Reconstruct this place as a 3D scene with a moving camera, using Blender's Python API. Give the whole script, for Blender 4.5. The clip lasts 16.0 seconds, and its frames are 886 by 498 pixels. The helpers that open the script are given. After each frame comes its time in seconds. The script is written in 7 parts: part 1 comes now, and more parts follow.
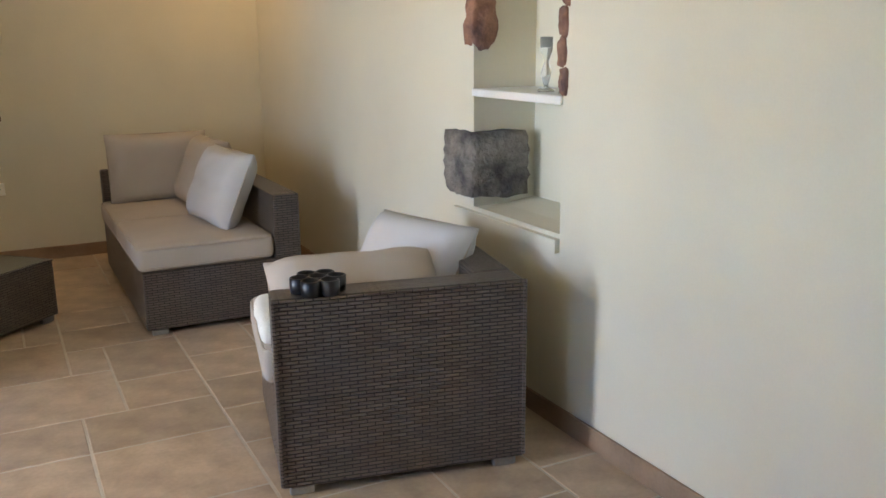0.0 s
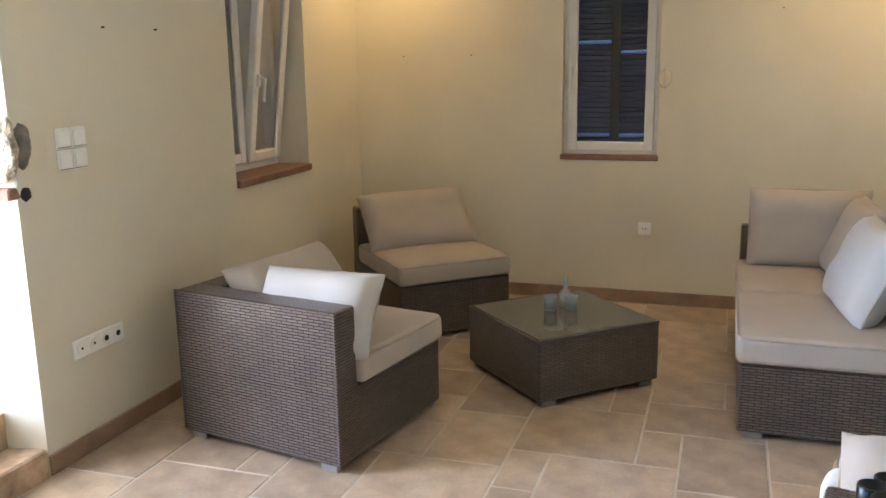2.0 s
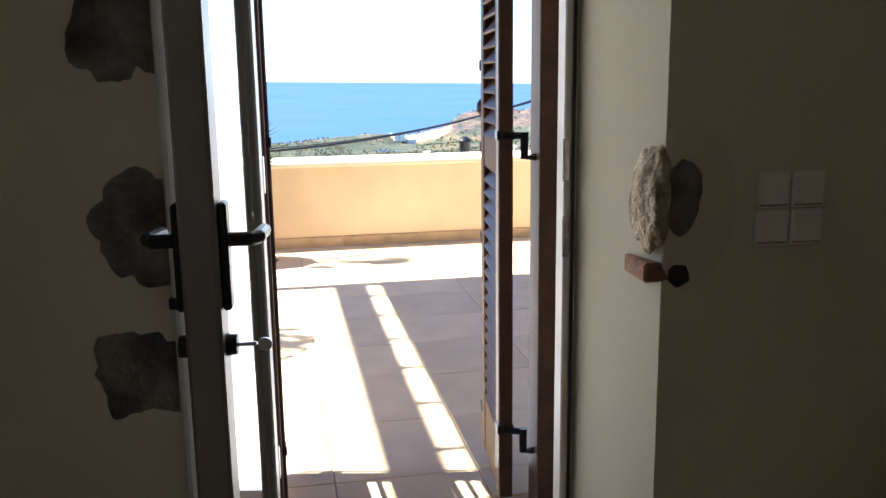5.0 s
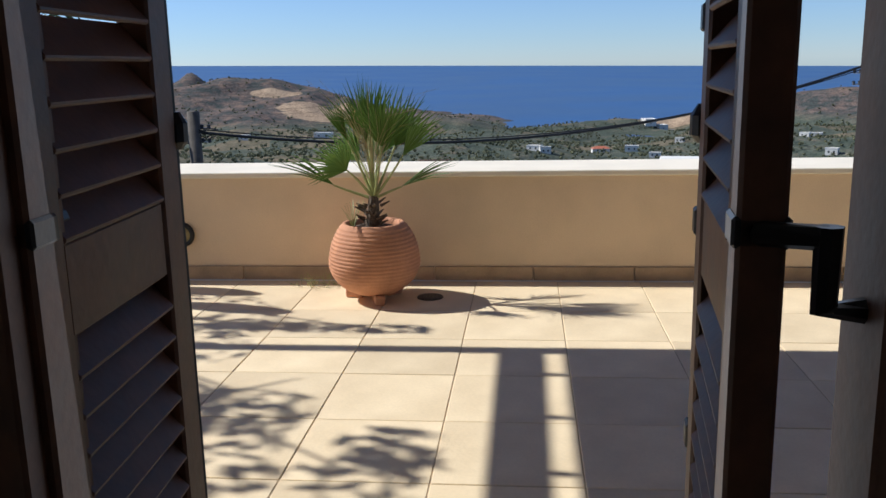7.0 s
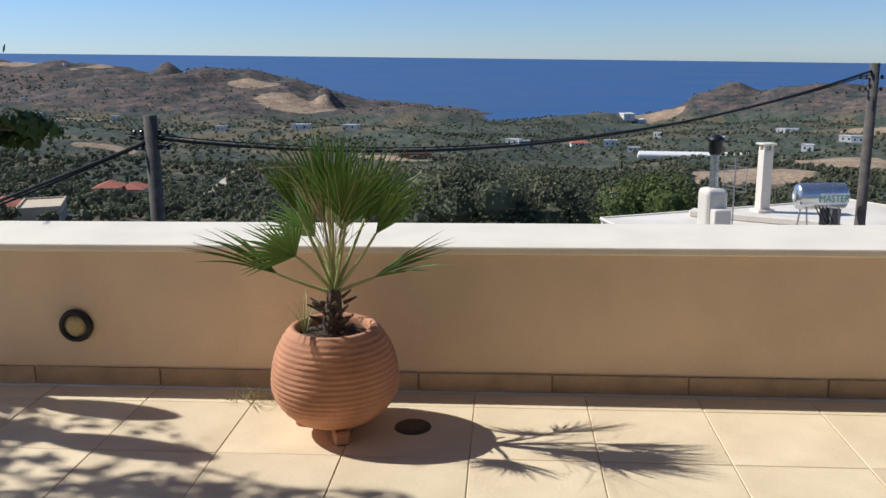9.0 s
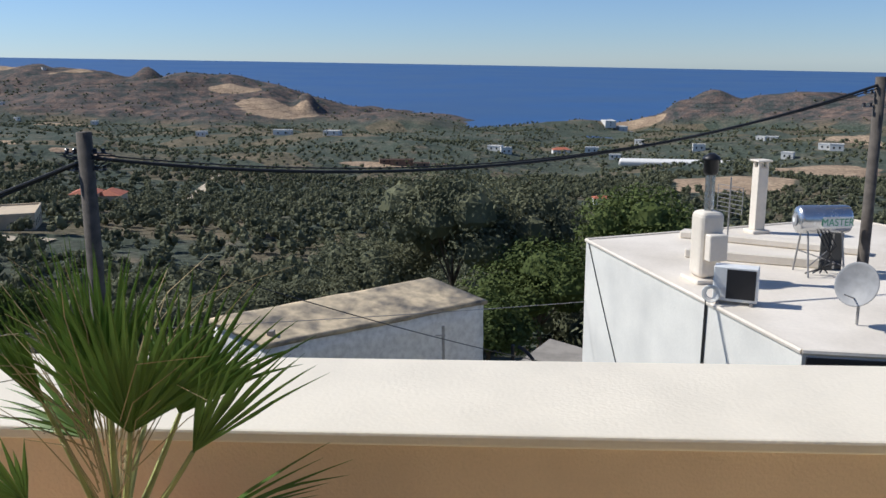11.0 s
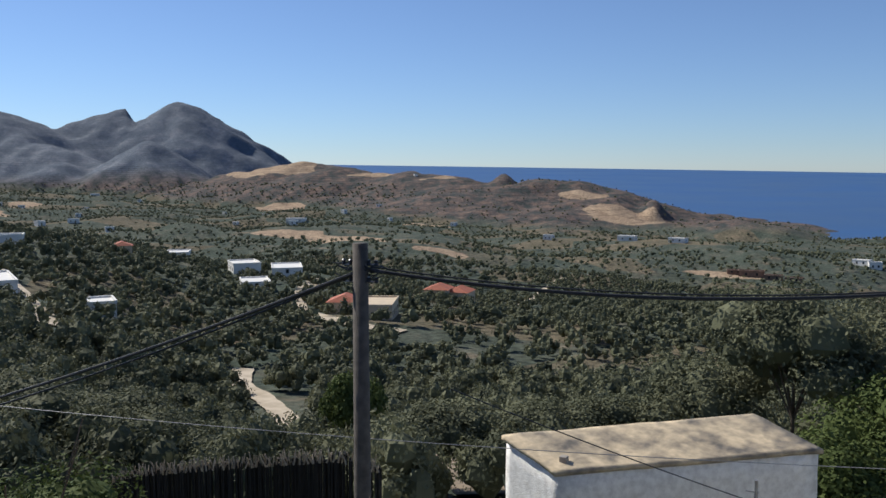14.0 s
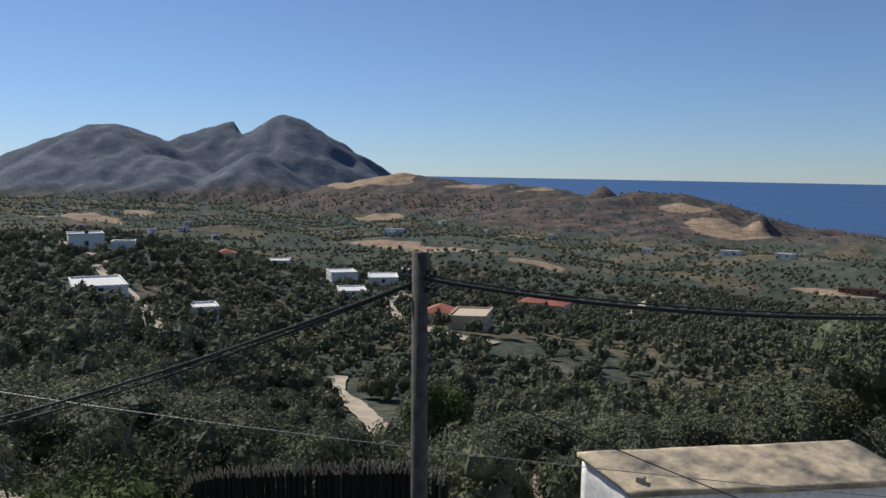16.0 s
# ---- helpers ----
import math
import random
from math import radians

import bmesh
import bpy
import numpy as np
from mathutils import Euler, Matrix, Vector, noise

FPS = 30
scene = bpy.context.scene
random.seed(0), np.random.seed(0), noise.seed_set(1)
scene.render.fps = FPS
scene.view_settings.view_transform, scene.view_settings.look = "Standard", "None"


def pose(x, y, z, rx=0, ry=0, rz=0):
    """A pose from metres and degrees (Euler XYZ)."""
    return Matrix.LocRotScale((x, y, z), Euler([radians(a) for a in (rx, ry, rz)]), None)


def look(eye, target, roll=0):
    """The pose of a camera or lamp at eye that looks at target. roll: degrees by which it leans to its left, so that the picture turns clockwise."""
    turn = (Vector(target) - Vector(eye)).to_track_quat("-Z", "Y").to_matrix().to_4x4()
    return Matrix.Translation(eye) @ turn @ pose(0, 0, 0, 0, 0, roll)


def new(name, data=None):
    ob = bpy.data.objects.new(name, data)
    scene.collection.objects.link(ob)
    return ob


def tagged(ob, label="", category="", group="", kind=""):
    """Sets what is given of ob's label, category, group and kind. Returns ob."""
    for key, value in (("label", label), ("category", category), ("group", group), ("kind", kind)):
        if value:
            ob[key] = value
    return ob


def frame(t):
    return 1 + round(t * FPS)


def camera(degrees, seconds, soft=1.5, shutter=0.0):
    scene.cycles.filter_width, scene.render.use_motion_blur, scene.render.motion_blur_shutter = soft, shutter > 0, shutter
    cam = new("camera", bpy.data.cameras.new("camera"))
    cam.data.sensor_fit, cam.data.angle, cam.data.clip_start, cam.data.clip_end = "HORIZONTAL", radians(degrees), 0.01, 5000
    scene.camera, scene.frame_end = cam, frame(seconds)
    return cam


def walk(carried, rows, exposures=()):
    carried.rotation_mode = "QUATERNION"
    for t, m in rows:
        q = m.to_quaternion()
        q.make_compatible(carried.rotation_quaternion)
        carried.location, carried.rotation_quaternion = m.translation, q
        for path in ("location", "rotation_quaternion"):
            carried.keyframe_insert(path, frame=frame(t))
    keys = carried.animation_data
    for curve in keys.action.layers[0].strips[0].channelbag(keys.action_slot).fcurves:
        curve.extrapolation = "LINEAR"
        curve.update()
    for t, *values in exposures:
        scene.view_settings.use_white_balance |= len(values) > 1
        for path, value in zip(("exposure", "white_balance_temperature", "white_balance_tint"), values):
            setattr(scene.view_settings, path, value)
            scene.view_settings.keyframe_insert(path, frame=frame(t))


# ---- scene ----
cam = camera(54.3, 16.0)
PATH = [
    (0, (2.016, 0.422, 1.417), (2.906, 2.151, 0.951), -0.5),
    (0.5, (2.101, 0.543, 1.523), (2.529, 2.447, 1.085), -0.4),
    (1, (2.301, 0.633, 1.524), (2.278, 2.587, 1.098), -0.6),
    (1.5, (2.461, 0.783, 1.571), (2.109, 2.705, 1.144), -0.8),
    (2, (2.483, 1.096, 1.578), (1.867, 2.951, 1.155), -0.9),
    (2.5, (2.498, 1.461, 1.581), (1.535, 3.163, 1.16), -1.1),
    (3, (2.48, 1.795, 1.579), (1.136, 3.22, 1.176), -1.3),
    (3.5, (2.441, 2.156, 1.586), (0.844, 3.294, 1.19), -1.4),
    (4, (2.317, 2.472, 1.585), (0.547, 3.316, 1.19), -1.2),
    (4.5, (2.147, 2.744, 1.588), (0.24, 3.195, 1.188), -1.6),
    (5, (1.818, 2.843, 1.57), (-0.124, 3.119, 1.178), -0.8),
    (7.3, (-0.012, 3.213, 1.543), (-1.941, 2.894, 1.12), -1.0),
    (7.5, (-0.135, 3.212, 1.528), (-2.061, 2.882, 1.103), -0.8),
    (8, (-0.563, 3.114, 1.541), (-2.487, 2.778, 1.112), -0.7),
    (8.5, (-0.849, 3.045, 1.661), (-2.778, 2.743, 1.229), -0.6),
    (9, (-1.236, 2.961, 1.736), (-3.174, 2.73, 1.3), -0.5),
    (11.3, (-3.036, 2.965, 1.858), (-4.985, 2.785, 1.445), -0.1),
    (11.5, (-3.109, 2.983, 1.892), (-5.063, 2.802, 1.505), -0.2),
    (12, (-3.506, 3.0, 1.918), (-5.474, 2.778, 1.636), -0.3),
    (12.5, (-3.881, 3.034, 1.926), (-5.828, 2.627, 1.714), -0.2),
    (13, (-4.234, 3.142, 1.918), (-6.14, 2.568, 1.724), -0.3),
    (13.5, (-4.535, 3.341, 1.894), (-6.39, 2.617, 1.708), -0.2),
    (14, (-4.821, 3.469, 1.88), (-6.577, 2.529, 1.699), -0.2),
    (14.5, (-5.061, 3.576, 1.866), (-6.723, 2.476, 1.694), -0.3),
    (15, (-5.212, 3.684, 1.841), (-6.826, 2.513, 1.679), -0.1),
    (15.5, (-5.242, 3.825, 1.848), (-6.843, 2.637, 1.692), -0.0),
    (16, (-5.328, 3.838, 1.833), (-6.97, 2.705, 1.679), 0.1),
]
EXPOSURES = [(0, 5.15, 6250, 10), (0.5, 5.4, 6150, 10), (1.0, 5.3, 6200, 10), (1.5, 5.6, 6000, 10), (2.0, 5.75, 5650, 10), (2.5, 4.95, 5750, 10), (3.0, 4.4, 5900, 10), (3.5, 3.9, 6100, 10), (4.0, 3.65, 6200, 10), (4.5, 2.85, 6300, 10), (5.0, 2.3, 6250, 10), (5.6, 1.8, 6000, 10), (6.8, 0.3, 5900, 10), (7.3, 0.1, 5900, 10), (9.0, 0.06, 5900, 10), (11.5, 0.02, 6050, 10), (12.5, 0.12, 6150, 10), (13.0, 0.16, 6200, 10), (14.0, 0.02, 6250, 10), (15.0, 0.0, 6250, 10), (15.5, -0.14, 6250, 10), (16.0, -0.24, 6250, 10)]
walk(cam, [(t, look(eye, target, roll)) for t, eye, target, roll in PATH], EXPOSURES)

# ---- world, sun, exposure ----
SUN = Vector((-0.16, -1.1, 1.0)).normalized()      # towards the sun
world = bpy.data.worlds.new("sky")
scene.world = world
world.use_nodes = True
wn, wl = world.node_tree.nodes, world.node_tree.links
sky_tex = wn.new("ShaderNodeTexSky")
sky_tex.sky_type = "NISHITA"
sky_tex.sun_disc = False
sky_tex.sun_elevation = math.asin(SUN.z)
sky_tex.sun_rotation = math.atan2(SUN.x, SUN.y)
sky_tex.altitude = 1200
sky_tex.air_density = 1.0
sky_tex.dust_density = 0.12
sky_tex.ozone_density = 6.0
soft_sky = wn.new("ShaderNodeHueSaturation")      # a hazier, less saturated summer sky
soft_sky.inputs["Saturation"].default_value = 0.88
wl.new(sky_tex.outputs[0], soft_sky.inputs["Color"])
cool_sky = wn.new("ShaderNodeMix")
cool_sky.data_type, cool_sky.blend_type = "RGBA", "MULTIPLY"
cool_sky.inputs[0].default_value = 1.0
cool_sky.inputs[7].default_value = (0.90, 0.99, 1.13, 1)
wl.new(soft_sky.outputs[0], cool_sky.inputs[6])
wl.new(cool_sky.outputs[2], wn["Background"].inputs[0])
wn["Background"].inputs[1].default_value = 0.088
sun_data = bpy.data.lights.new("sun", "SUN")
sun_data.energy, sun_data.angle, sun_data.color = 4.8, radians(0.55), (1.0, 0.94, 0.84)
sun_ob = new("sun", sun_data)
sun_ob.matrix_world = look(SUN * 30, (0, 0, 0))


def spot_lamp(name, x, y, z, aim, watts, color, size=0.12):
    """A warm spot under the ceiling, turned to the wall."""
    data = bpy.data.lights.new(name, "AREA")
    data.shape, data.size, data.energy, data.color = "DISK", size, watts, color
    ob = new(name, data)
    data.spread = radians(160)
    ob.matrix_world = look((x, y, z), aim)
    return ob


WARM = (1.0, 0.60, 0.22)
spot_lamp("downlight", 0.50, 6.25, 2.64, (0.15, 6.74, 1.3), 0.15, WARM)
spot_lamp("downlight", 3.30, 6.05, 2.64, (3.55, 6.74, 1.2), 0.15, WARM)

# daylight of sky and sunlit paving in the opening of the terrace door
day = bpy.data.lights.new("doorway_daylight", "AREA")
day.shape, day.size, day.size_y, day.energy, day.color = "RECTANGLE", 0.74, 2.0, 1.55, (0.93, 0.96, 1.0)
day.spread = radians(150)
day_ob = new("doorway_daylight", day)
day_ob.matrix_world = look((-0.60, 3.08, 1.36), (3.4, 3.35, 1.15))

# ---- materials ----


def material(name, color, rough=0.6, vary=0.12, scale=6.0, bump=0.15, fine=90.0, metal=0.0, tint=None, spread=0.0, depth=0.004, coat=0.0):
    """A surface with variation at two scales: blotches, grain and relief; tint is the colour of its stains, spread the change from piece to piece."""
    m = bpy.data.materials.new(name)
    m.use_nodes = True
    n, l = m.node_tree.nodes, m.node_tree.links
    b = n["Principled BSDF"]
    b.inputs["Roughness"].default_value, b.inputs["Metallic"].default_value = rough, metal
    b.inputs["Coat Weight"].default_value = coat
    co = n.new("ShaderNodeTexCoord")
    big, small = n.new("ShaderNodeTexNoise"), n.new("ShaderNodeTexNoise")
    big.inputs["Scale"].default_value, big.inputs["Detail"].default_value = scale, 6.0
    small.inputs["Scale"].default_value, small.inputs["Detail"].default_value = fine, 4.0
    l.new(co.outputs["Object"], big.inputs["Vector"])
    l.new(co.outputs["Object"], small.inputs["Vector"])
    dark = [c * (1 - vary) for c in color] if tint is None else list(tint)
    light = [min(1.0, c * (1 + vary * 0.6)) for c in color]
    ramp = n.new("ShaderNodeValToRGB")
    ramp.color_ramp.elements[0].position, ramp.color_ramp.elements[1].position = 0.3, 0.62
    ramp.color_ramp.elements[0].color, ramp.color_ramp.elements[1].color = (*dark, 1), (*light, 1)
    l.new(big.outputs[0], ramp.inputs[0])
    grain = n.new("ShaderNodeMapRange")
    grain.inputs[3].default_value, grain.inputs[4].default_value = 1 - vary * 0.7, 1 + vary * 0.7
    l.new(small.outputs[0], grain.inputs[0])
    hsv = n.new("ShaderNodeHueSaturation")
    l.new(ramp.outputs[0], hsv.inputs["Color"])
    if spread:
        info = n.new("ShaderNodeObjectInfo")
        rng = n.new("ShaderNodeMapRange")
        rng.inputs[3].default_value, rng.inputs[4].default_value = 1 - spread, 1 + spread
        mul = n.new("ShaderNodeMath")
        mul.operation = "MULTIPLY"
        l.new(info.outputs["Random"], rng.inputs[0])
        l.new(rng.outputs[0], mul.inputs[0])
        l.new(grain.outputs[0], mul.inputs[1])
        l.new(mul.outputs[0], hsv.inputs["Value"])
    else:
        l.new(grain.outputs[0], hsv.inputs["Value"])
    l.new(hsv.outputs[0], b.inputs["Base Color"])
    rr = n.new("ShaderNodeMapRange")
    rr.inputs[3].default_value, rr.inputs[4].default_value = max(0.03, rough - 0.1), min(1.0, rough + 0.1)
    l.new(big.outputs[0], rr.inputs[0])
    l.new(rr.outputs[0], b.inputs["Roughness"])
    if bump:
        bp = n.new("ShaderNodeBump")
        bp.inputs["Strength"].default_value, bp.inputs["Distance"].default_value = bump, depth
        l.new(small.outputs[0], bp.inputs["Height"])
        l.new(bp.outputs[0], b.inputs["Normal"])
    return m


def glass(name, color=(1, 1, 1), rough=0.0):
    m = bpy.data.materials.new(name)
    m.use_nodes = True
    b = m.node_tree.nodes["Principled BSDF"]
    b.inputs["Base Color"].default_value = (*color, 1)
    b.inputs["Roughness"].default_value = rough
    b.inputs["Transmission Weight"].default_value = 1.0
    b.inputs["IOR"].default_value = 1.45
    return m


def wicker(name, color, dark):
    """Woven flat strands in rows, by metres of the surface."""
    m = bpy.data.materials.new(name)
    m.use_nodes = True
    n, l = m.node_tree.nodes, m.node_tree.links
    b = n["Principled BSDF"]
    b.inputs["Roughness"].default_value = 0.34
    uv = n.new("ShaderNodeUVMap")
    br = n.new("ShaderNodeTexBrick")
    br.offset, br.squash = 0.5, 1.0
    br.inputs["Scale"].default_value = 1.0
    br.inputs["Brick Width"].default_value, br.inputs["Row Height"].default_value = 0.052, 0.0125
    br.inputs["Mortar Size"].default_value, br.inputs["Mortar Smooth"].default_value = 0.0028, 1.0
    br.inputs["Color1"].default_value = (*color, 1)
    br.inputs["Color2"].default_value = (*[c * 0.78 for c in color], 1)
    # near-black lines put the shade between the strands into the colour
    br.inputs["Mortar"].default_value = (*dark, 1)
    l.new(uv.outputs[0], br.inputs["Vector"])
    no = n.new("ShaderNodeTexNoise")
    no.inputs["Scale"].default_value = 9.0
    l.new(uv.outputs[0], no.inputs["Vector"])
    mr = n.new("ShaderNodeMapRange")
    mr.inputs[3].default_value, mr.inputs[4].default_value = 0.75, 1.25
    l.new(no.outputs[0], mr.inputs[0])
    hsv = n.new("ShaderNodeHueSaturation")
    l.new(br.outputs[0], hsv.inputs["Color"])
    l.new(mr.outputs[0], hsv.inputs["Value"])
    l.new(hsv.outputs[0], b.inputs["Base Color"])
    wave = n.new("ShaderNodeTexWave")
    wave.inputs["Scale"].default_value = 7.6
    wave.bands_direction = "X"
    l.new(uv.outputs[0], wave.inputs["Vector"])
    inv = n.new("ShaderNodeMath")
    inv.operation = "SUBTRACT"
    inv.inputs[0].default_value = 1.0
    l.new(br.outputs["Fac"], inv.inputs[1])
    bp = n.new("ShaderNodeBump")
    bp.inputs["Strength"].default_value, bp.inputs["Distance"].default_value = 1.0, 0.012
    l.new(inv.outputs[0], bp.inputs["Height"])
    l.new(bp.outputs[0], b.inputs["Normal"])
    return m


PLASTER = material("cream_plaster", (0.70, 0.655, 0.525), 0.85, 0.05, 1.2, 0.25, 140.0, depth=0.002)
CEILING = material("ceiling_paint", (0.80, 0.76, 0.66), 0.9, 0.04, 1.0, 0.1)
TILE_IN = material("travertine_tile", (0.44, 0.34, 0.245), 0.42, 0.22, 7.0, 0.3, 60.0, tint=(0.33, 0.245, 0.17), spread=0.16, depth=0.002)
GROUT_IN = material("pale_grout", (0.55, 0.49, 0.41), 0.9, 0.15, 5.0, 0.3)
BASEBOARD = material("baseboard_tile", (0.30, 0.20, 0.13), 0.5, 0.2, 8.0, 0.2)
STONE = material("dark_fieldstone", (0.21, 0.185, 0.16), 0.85, 0.45, 9.0, 0.9, 38.0, tint=(0.06, 0.055, 0.06), depth=0.02)
BRICK = material("red_brick", (0.27, 0.14, 0.095), 0.85, 0.35, 14.0, 0.8, 50.0, tint=(0.10, 0.055, 0.05), depth=0.012)
RUBBLE = material("crumbled_mortar", (0.55, 0.46, 0.34), 0.95, 0.4, 22.0, 1.0, 60.0, tint=(0.22, 0.18, 0.13), depth=0.02)
SILL_CLAY = material("brown_sill_tile", (0.23, 0.12, 0.075), 0.5, 0.2, 10.0, 0.2)
EARTH_STEP = material("worn_step_screed", (0.46, 0.33, 0.22), 0.85, 0.35, 9.0, 0.6, 45.0, tint=(0.30, 0.20, 0.13), depth=0.006)
WHITE_PVC = material("white_plastic_frame", (0.78, 0.77, 0.74), 0.35, 0.06, 4.0, 0.05)
ALU = material("aluminium_frame", (0.34, 0.34, 0.335), 0.45, 0.12, 5.0, 0.1, metal=0.6)
BLACK_METAL = material("black_metal", (0.02, 0.02, 0.022), 0.4, 0.3, 20.0, 0.1, metal=0.3)
CHROME = material("chrome", (0.7, 0.7, 0.7), 0.15, 0.05, 20.0, 0.0, metal=1.0)
BROWN_WOOD = material("varnished_brown_wood", (0.115, 0.048, 0.025), 0.52, 0.35, 12.0, 0.35, 70.0, tint=(0.065, 0.026, 0.014), depth=0.002)
DARK_SHUTTER = material("dark_shutter_wood", (0.05, 0.035, 0.028), 0.5, 0.3, 12.0, 0.3)
WICKER = wicker("grey_brown_wicker", (0.17, 0.133, 0.115), (0.012, 0.010, 0.009))
FABRIC = material("cream_cushion_fabric", (0.43, 0.375, 0.32), 0.95, 0.07, 3.0, 0.5, 420.0, depth=0.0015)
FABRIC_PALE = material("white_cushion_fabric", (0.52, 0.50, 0.49), 0.95, 0.05, 3.0, 0.5, 420.0, depth=0.0015)
PIPING = material("cushion_piping", (0.40, 0.34, 0.28), 0.9, 0.1, 10.0, 0.3)
TERRY = material("white_towel", (0.8, 0.79, 0.75), 1.0, 0.06, 10.0, 1.0, 300.0, depth=0.004)
TABLE_GLASS = material("smoked_table_glass", (0.10, 0.095, 0.075), 0.06, 0.05, 3.0, 0.0)
CLEAR = glass("clear_glass", (0.95, 0.98, 0.97), 0.08)
CLEAR.node_tree.nodes["Principled BSDF"].inputs["Transmission Weight"].default_value = 0.8
PANE = glass("window_pane", (0.97, 0.99, 0.98))
DARK_PLASTIC = material("black_plastic", (0.012, 0.013, 0.018), 0.35, 0.2, 20.0, 0.1)
SWITCH = material("cream_switch_plastic", (0.86, 0.85, 0.81), 0.4, 0.03, 10.0, 0.02)
TILE_OUT = material("sandstone_paver", (0.78, 0.64, 0.425), 0.7, 0.10, 3.0, 0.35, 70.0, tint=(0.69, 0.55, 0.35), spread=0.07, depth=0.003)
GROUT_OUT = material("sandy_grout", (0.50, 0.38, 0.24), 0.95, 0.2, 6.0, 0.4)
PARAPET = material("ochre_render", (0.78, 0.61, 0.42), 0.9, 0.09, 2.2, 0.5, 110.0, depth=0.004)
CAPPING = material("white_cap_paint", (0.80, 0.73, 0.60), 0.8, 0.06, 3.0, 0.3, 80.0)
SKIRT_OUT = material("stone_skirting", (0.46, 0.33, 0.21), 0.7, 0.2, 6.0, 0.4, spread=0.15)
CLAY = material("terracotta", (0.52, 0.25, 0.135), 0.8, 0.18, 7.0, 0.5, 60.0, tint=(0.42, 0.19, 0.10), depth=0.004)
SOIL = material("potting_soil", (0.09, 0.06, 0.04), 1.0, 0.5, 30.0, 1.0, 90.0, depth=0.02)
PALM_DRY = material("dry_palm_fibre", (0.36, 0.29, 0.15), 0.8, 0.3, 9.0, 0.3)
PALM_STEM = material("palm_stalk", (0.34, 0.36, 0.13), 0.5, 0.25, 9.0, 0.3)
BARK = material("bark", (0.13, 0.095, 0.065), 0.95, 0.4, 8.0, 1.0, 40.0, depth=0.02)
POLE_WOOD = material("weathered_pole_wood", (0.10, 0.085, 0.07), 0.9, 0.35, 6.0, 0.8, 60.0, depth=0.01)
WHITEWASH = material("whitewashed_render", (0.86, 0.83, 0.765), 0.9, 0.10, 5.5, 0.9, 26.0, tint=(0.70, 0.665, 0.60), depth=0.02)
PALE_WALL = material("pale_house_render", (0.68, 0.66, 0.60), 0.9, 0.10, 0.7, 0.3, 20.0, tint=(0.58, 0.565, 0.52), depth=0.01)
ROOF_SCREED = material("flat_roof_screed", (0.74, 0.67, 0.57), 0.9, 0.12, 0.6, 0.4, 12.0, tint=(0.63, 0.56, 0.46), depth=0.01)
EARTH = material("dry_yard_earth", (0.24, 0.185, 0.125), 1.0, 0.3, 0.8, 0.6, 6.0, tint=(0.13, 0.10, 0.065), depth=0.04)
DARK_REED = material("near_black_reed", (0.022, 0.019, 0.015), 0.9, 0.4, 6.0, 0.5)
OLD_ROOF = material("lichen_concrete_roof", (0.45, 0.36, 0.235), 0.95, 0.5, 1.5, 0.9, 5.0, tint=(0.135, 0.12, 0.10), depth=0.03)
CONCRETE = material("grey_concrete", (0.28, 0.25, 0.21), 0.95, 0.25, 1.5, 0.5, 20.0)
STEEL = material("stainless_tank", (0.62, 0.63, 0.64), 0.25, 0.06, 5.0, 0.03, metal=0.9)
GALV = material("galvanised_pipe", (0.32, 0.31, 0.30), 0.5, 0.2, 12.0, 0.1, metal=0.5)
CABLE = material("black_cable", (0.015, 0.015, 0.016), 0.6, 0.2, 10.0, 0.0)
AC_WHITE = material("white_unit_casing", (0.75, 0.75, 0.72), 0.5, 0.08, 5.0, 0.05)
DARK_VOID = material("dark_grille_and_hole_shade", (0.015, 0.015, 0.017), 0.6, 0.2, 10.0, 0.2)
DISH_GREY = material("grey_dish", (0.27, 0.27, 0.27), 0.55, 0.15, 6.0, 0.05)
GREEN_PAINT = material("green_sign_paint", (0.05, 0.32, 0.16), 0.5, 0.1, 6.0, 0.0)
RED_TILE = material("red_roof_tile", (0.42, 0.13, 0.07), 0.8, 0.2, 1.0, 0.3)
OCHRE_WALL = material("ochre_villa_render", (0.60, 0.48, 0.33), 0.9, 0.1, 0.4, 0.1)
VILLA_WHITE = material("white_villa_render", (0.74, 0.715, 0.66), 0.9, 0.06, 0.4, 0.1)
RUIN = material("brown_ruin_stone", (0.20, 0.13, 0.09), 0.95, 0.3, 0.8, 0.5)
DARK_GLASS = material("dark_window_glass", (0.03, 0.035, 0.04), 0.15, 0.1, 1.0, 0.0)
DIRT = material("pale_dirt", (0.50, 0.42, 0.31), 1.0, 0.2, 0.3, 0.4, 4.0, tint=(0.36, 0.29, 0.20), depth=0.05)
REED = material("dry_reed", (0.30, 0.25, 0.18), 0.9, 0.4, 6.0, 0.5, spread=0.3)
AMBER = material("amber_lamp_glass", (0.50, 0.40, 0.20), 0.3, 0.2, 20.0, 0.1)


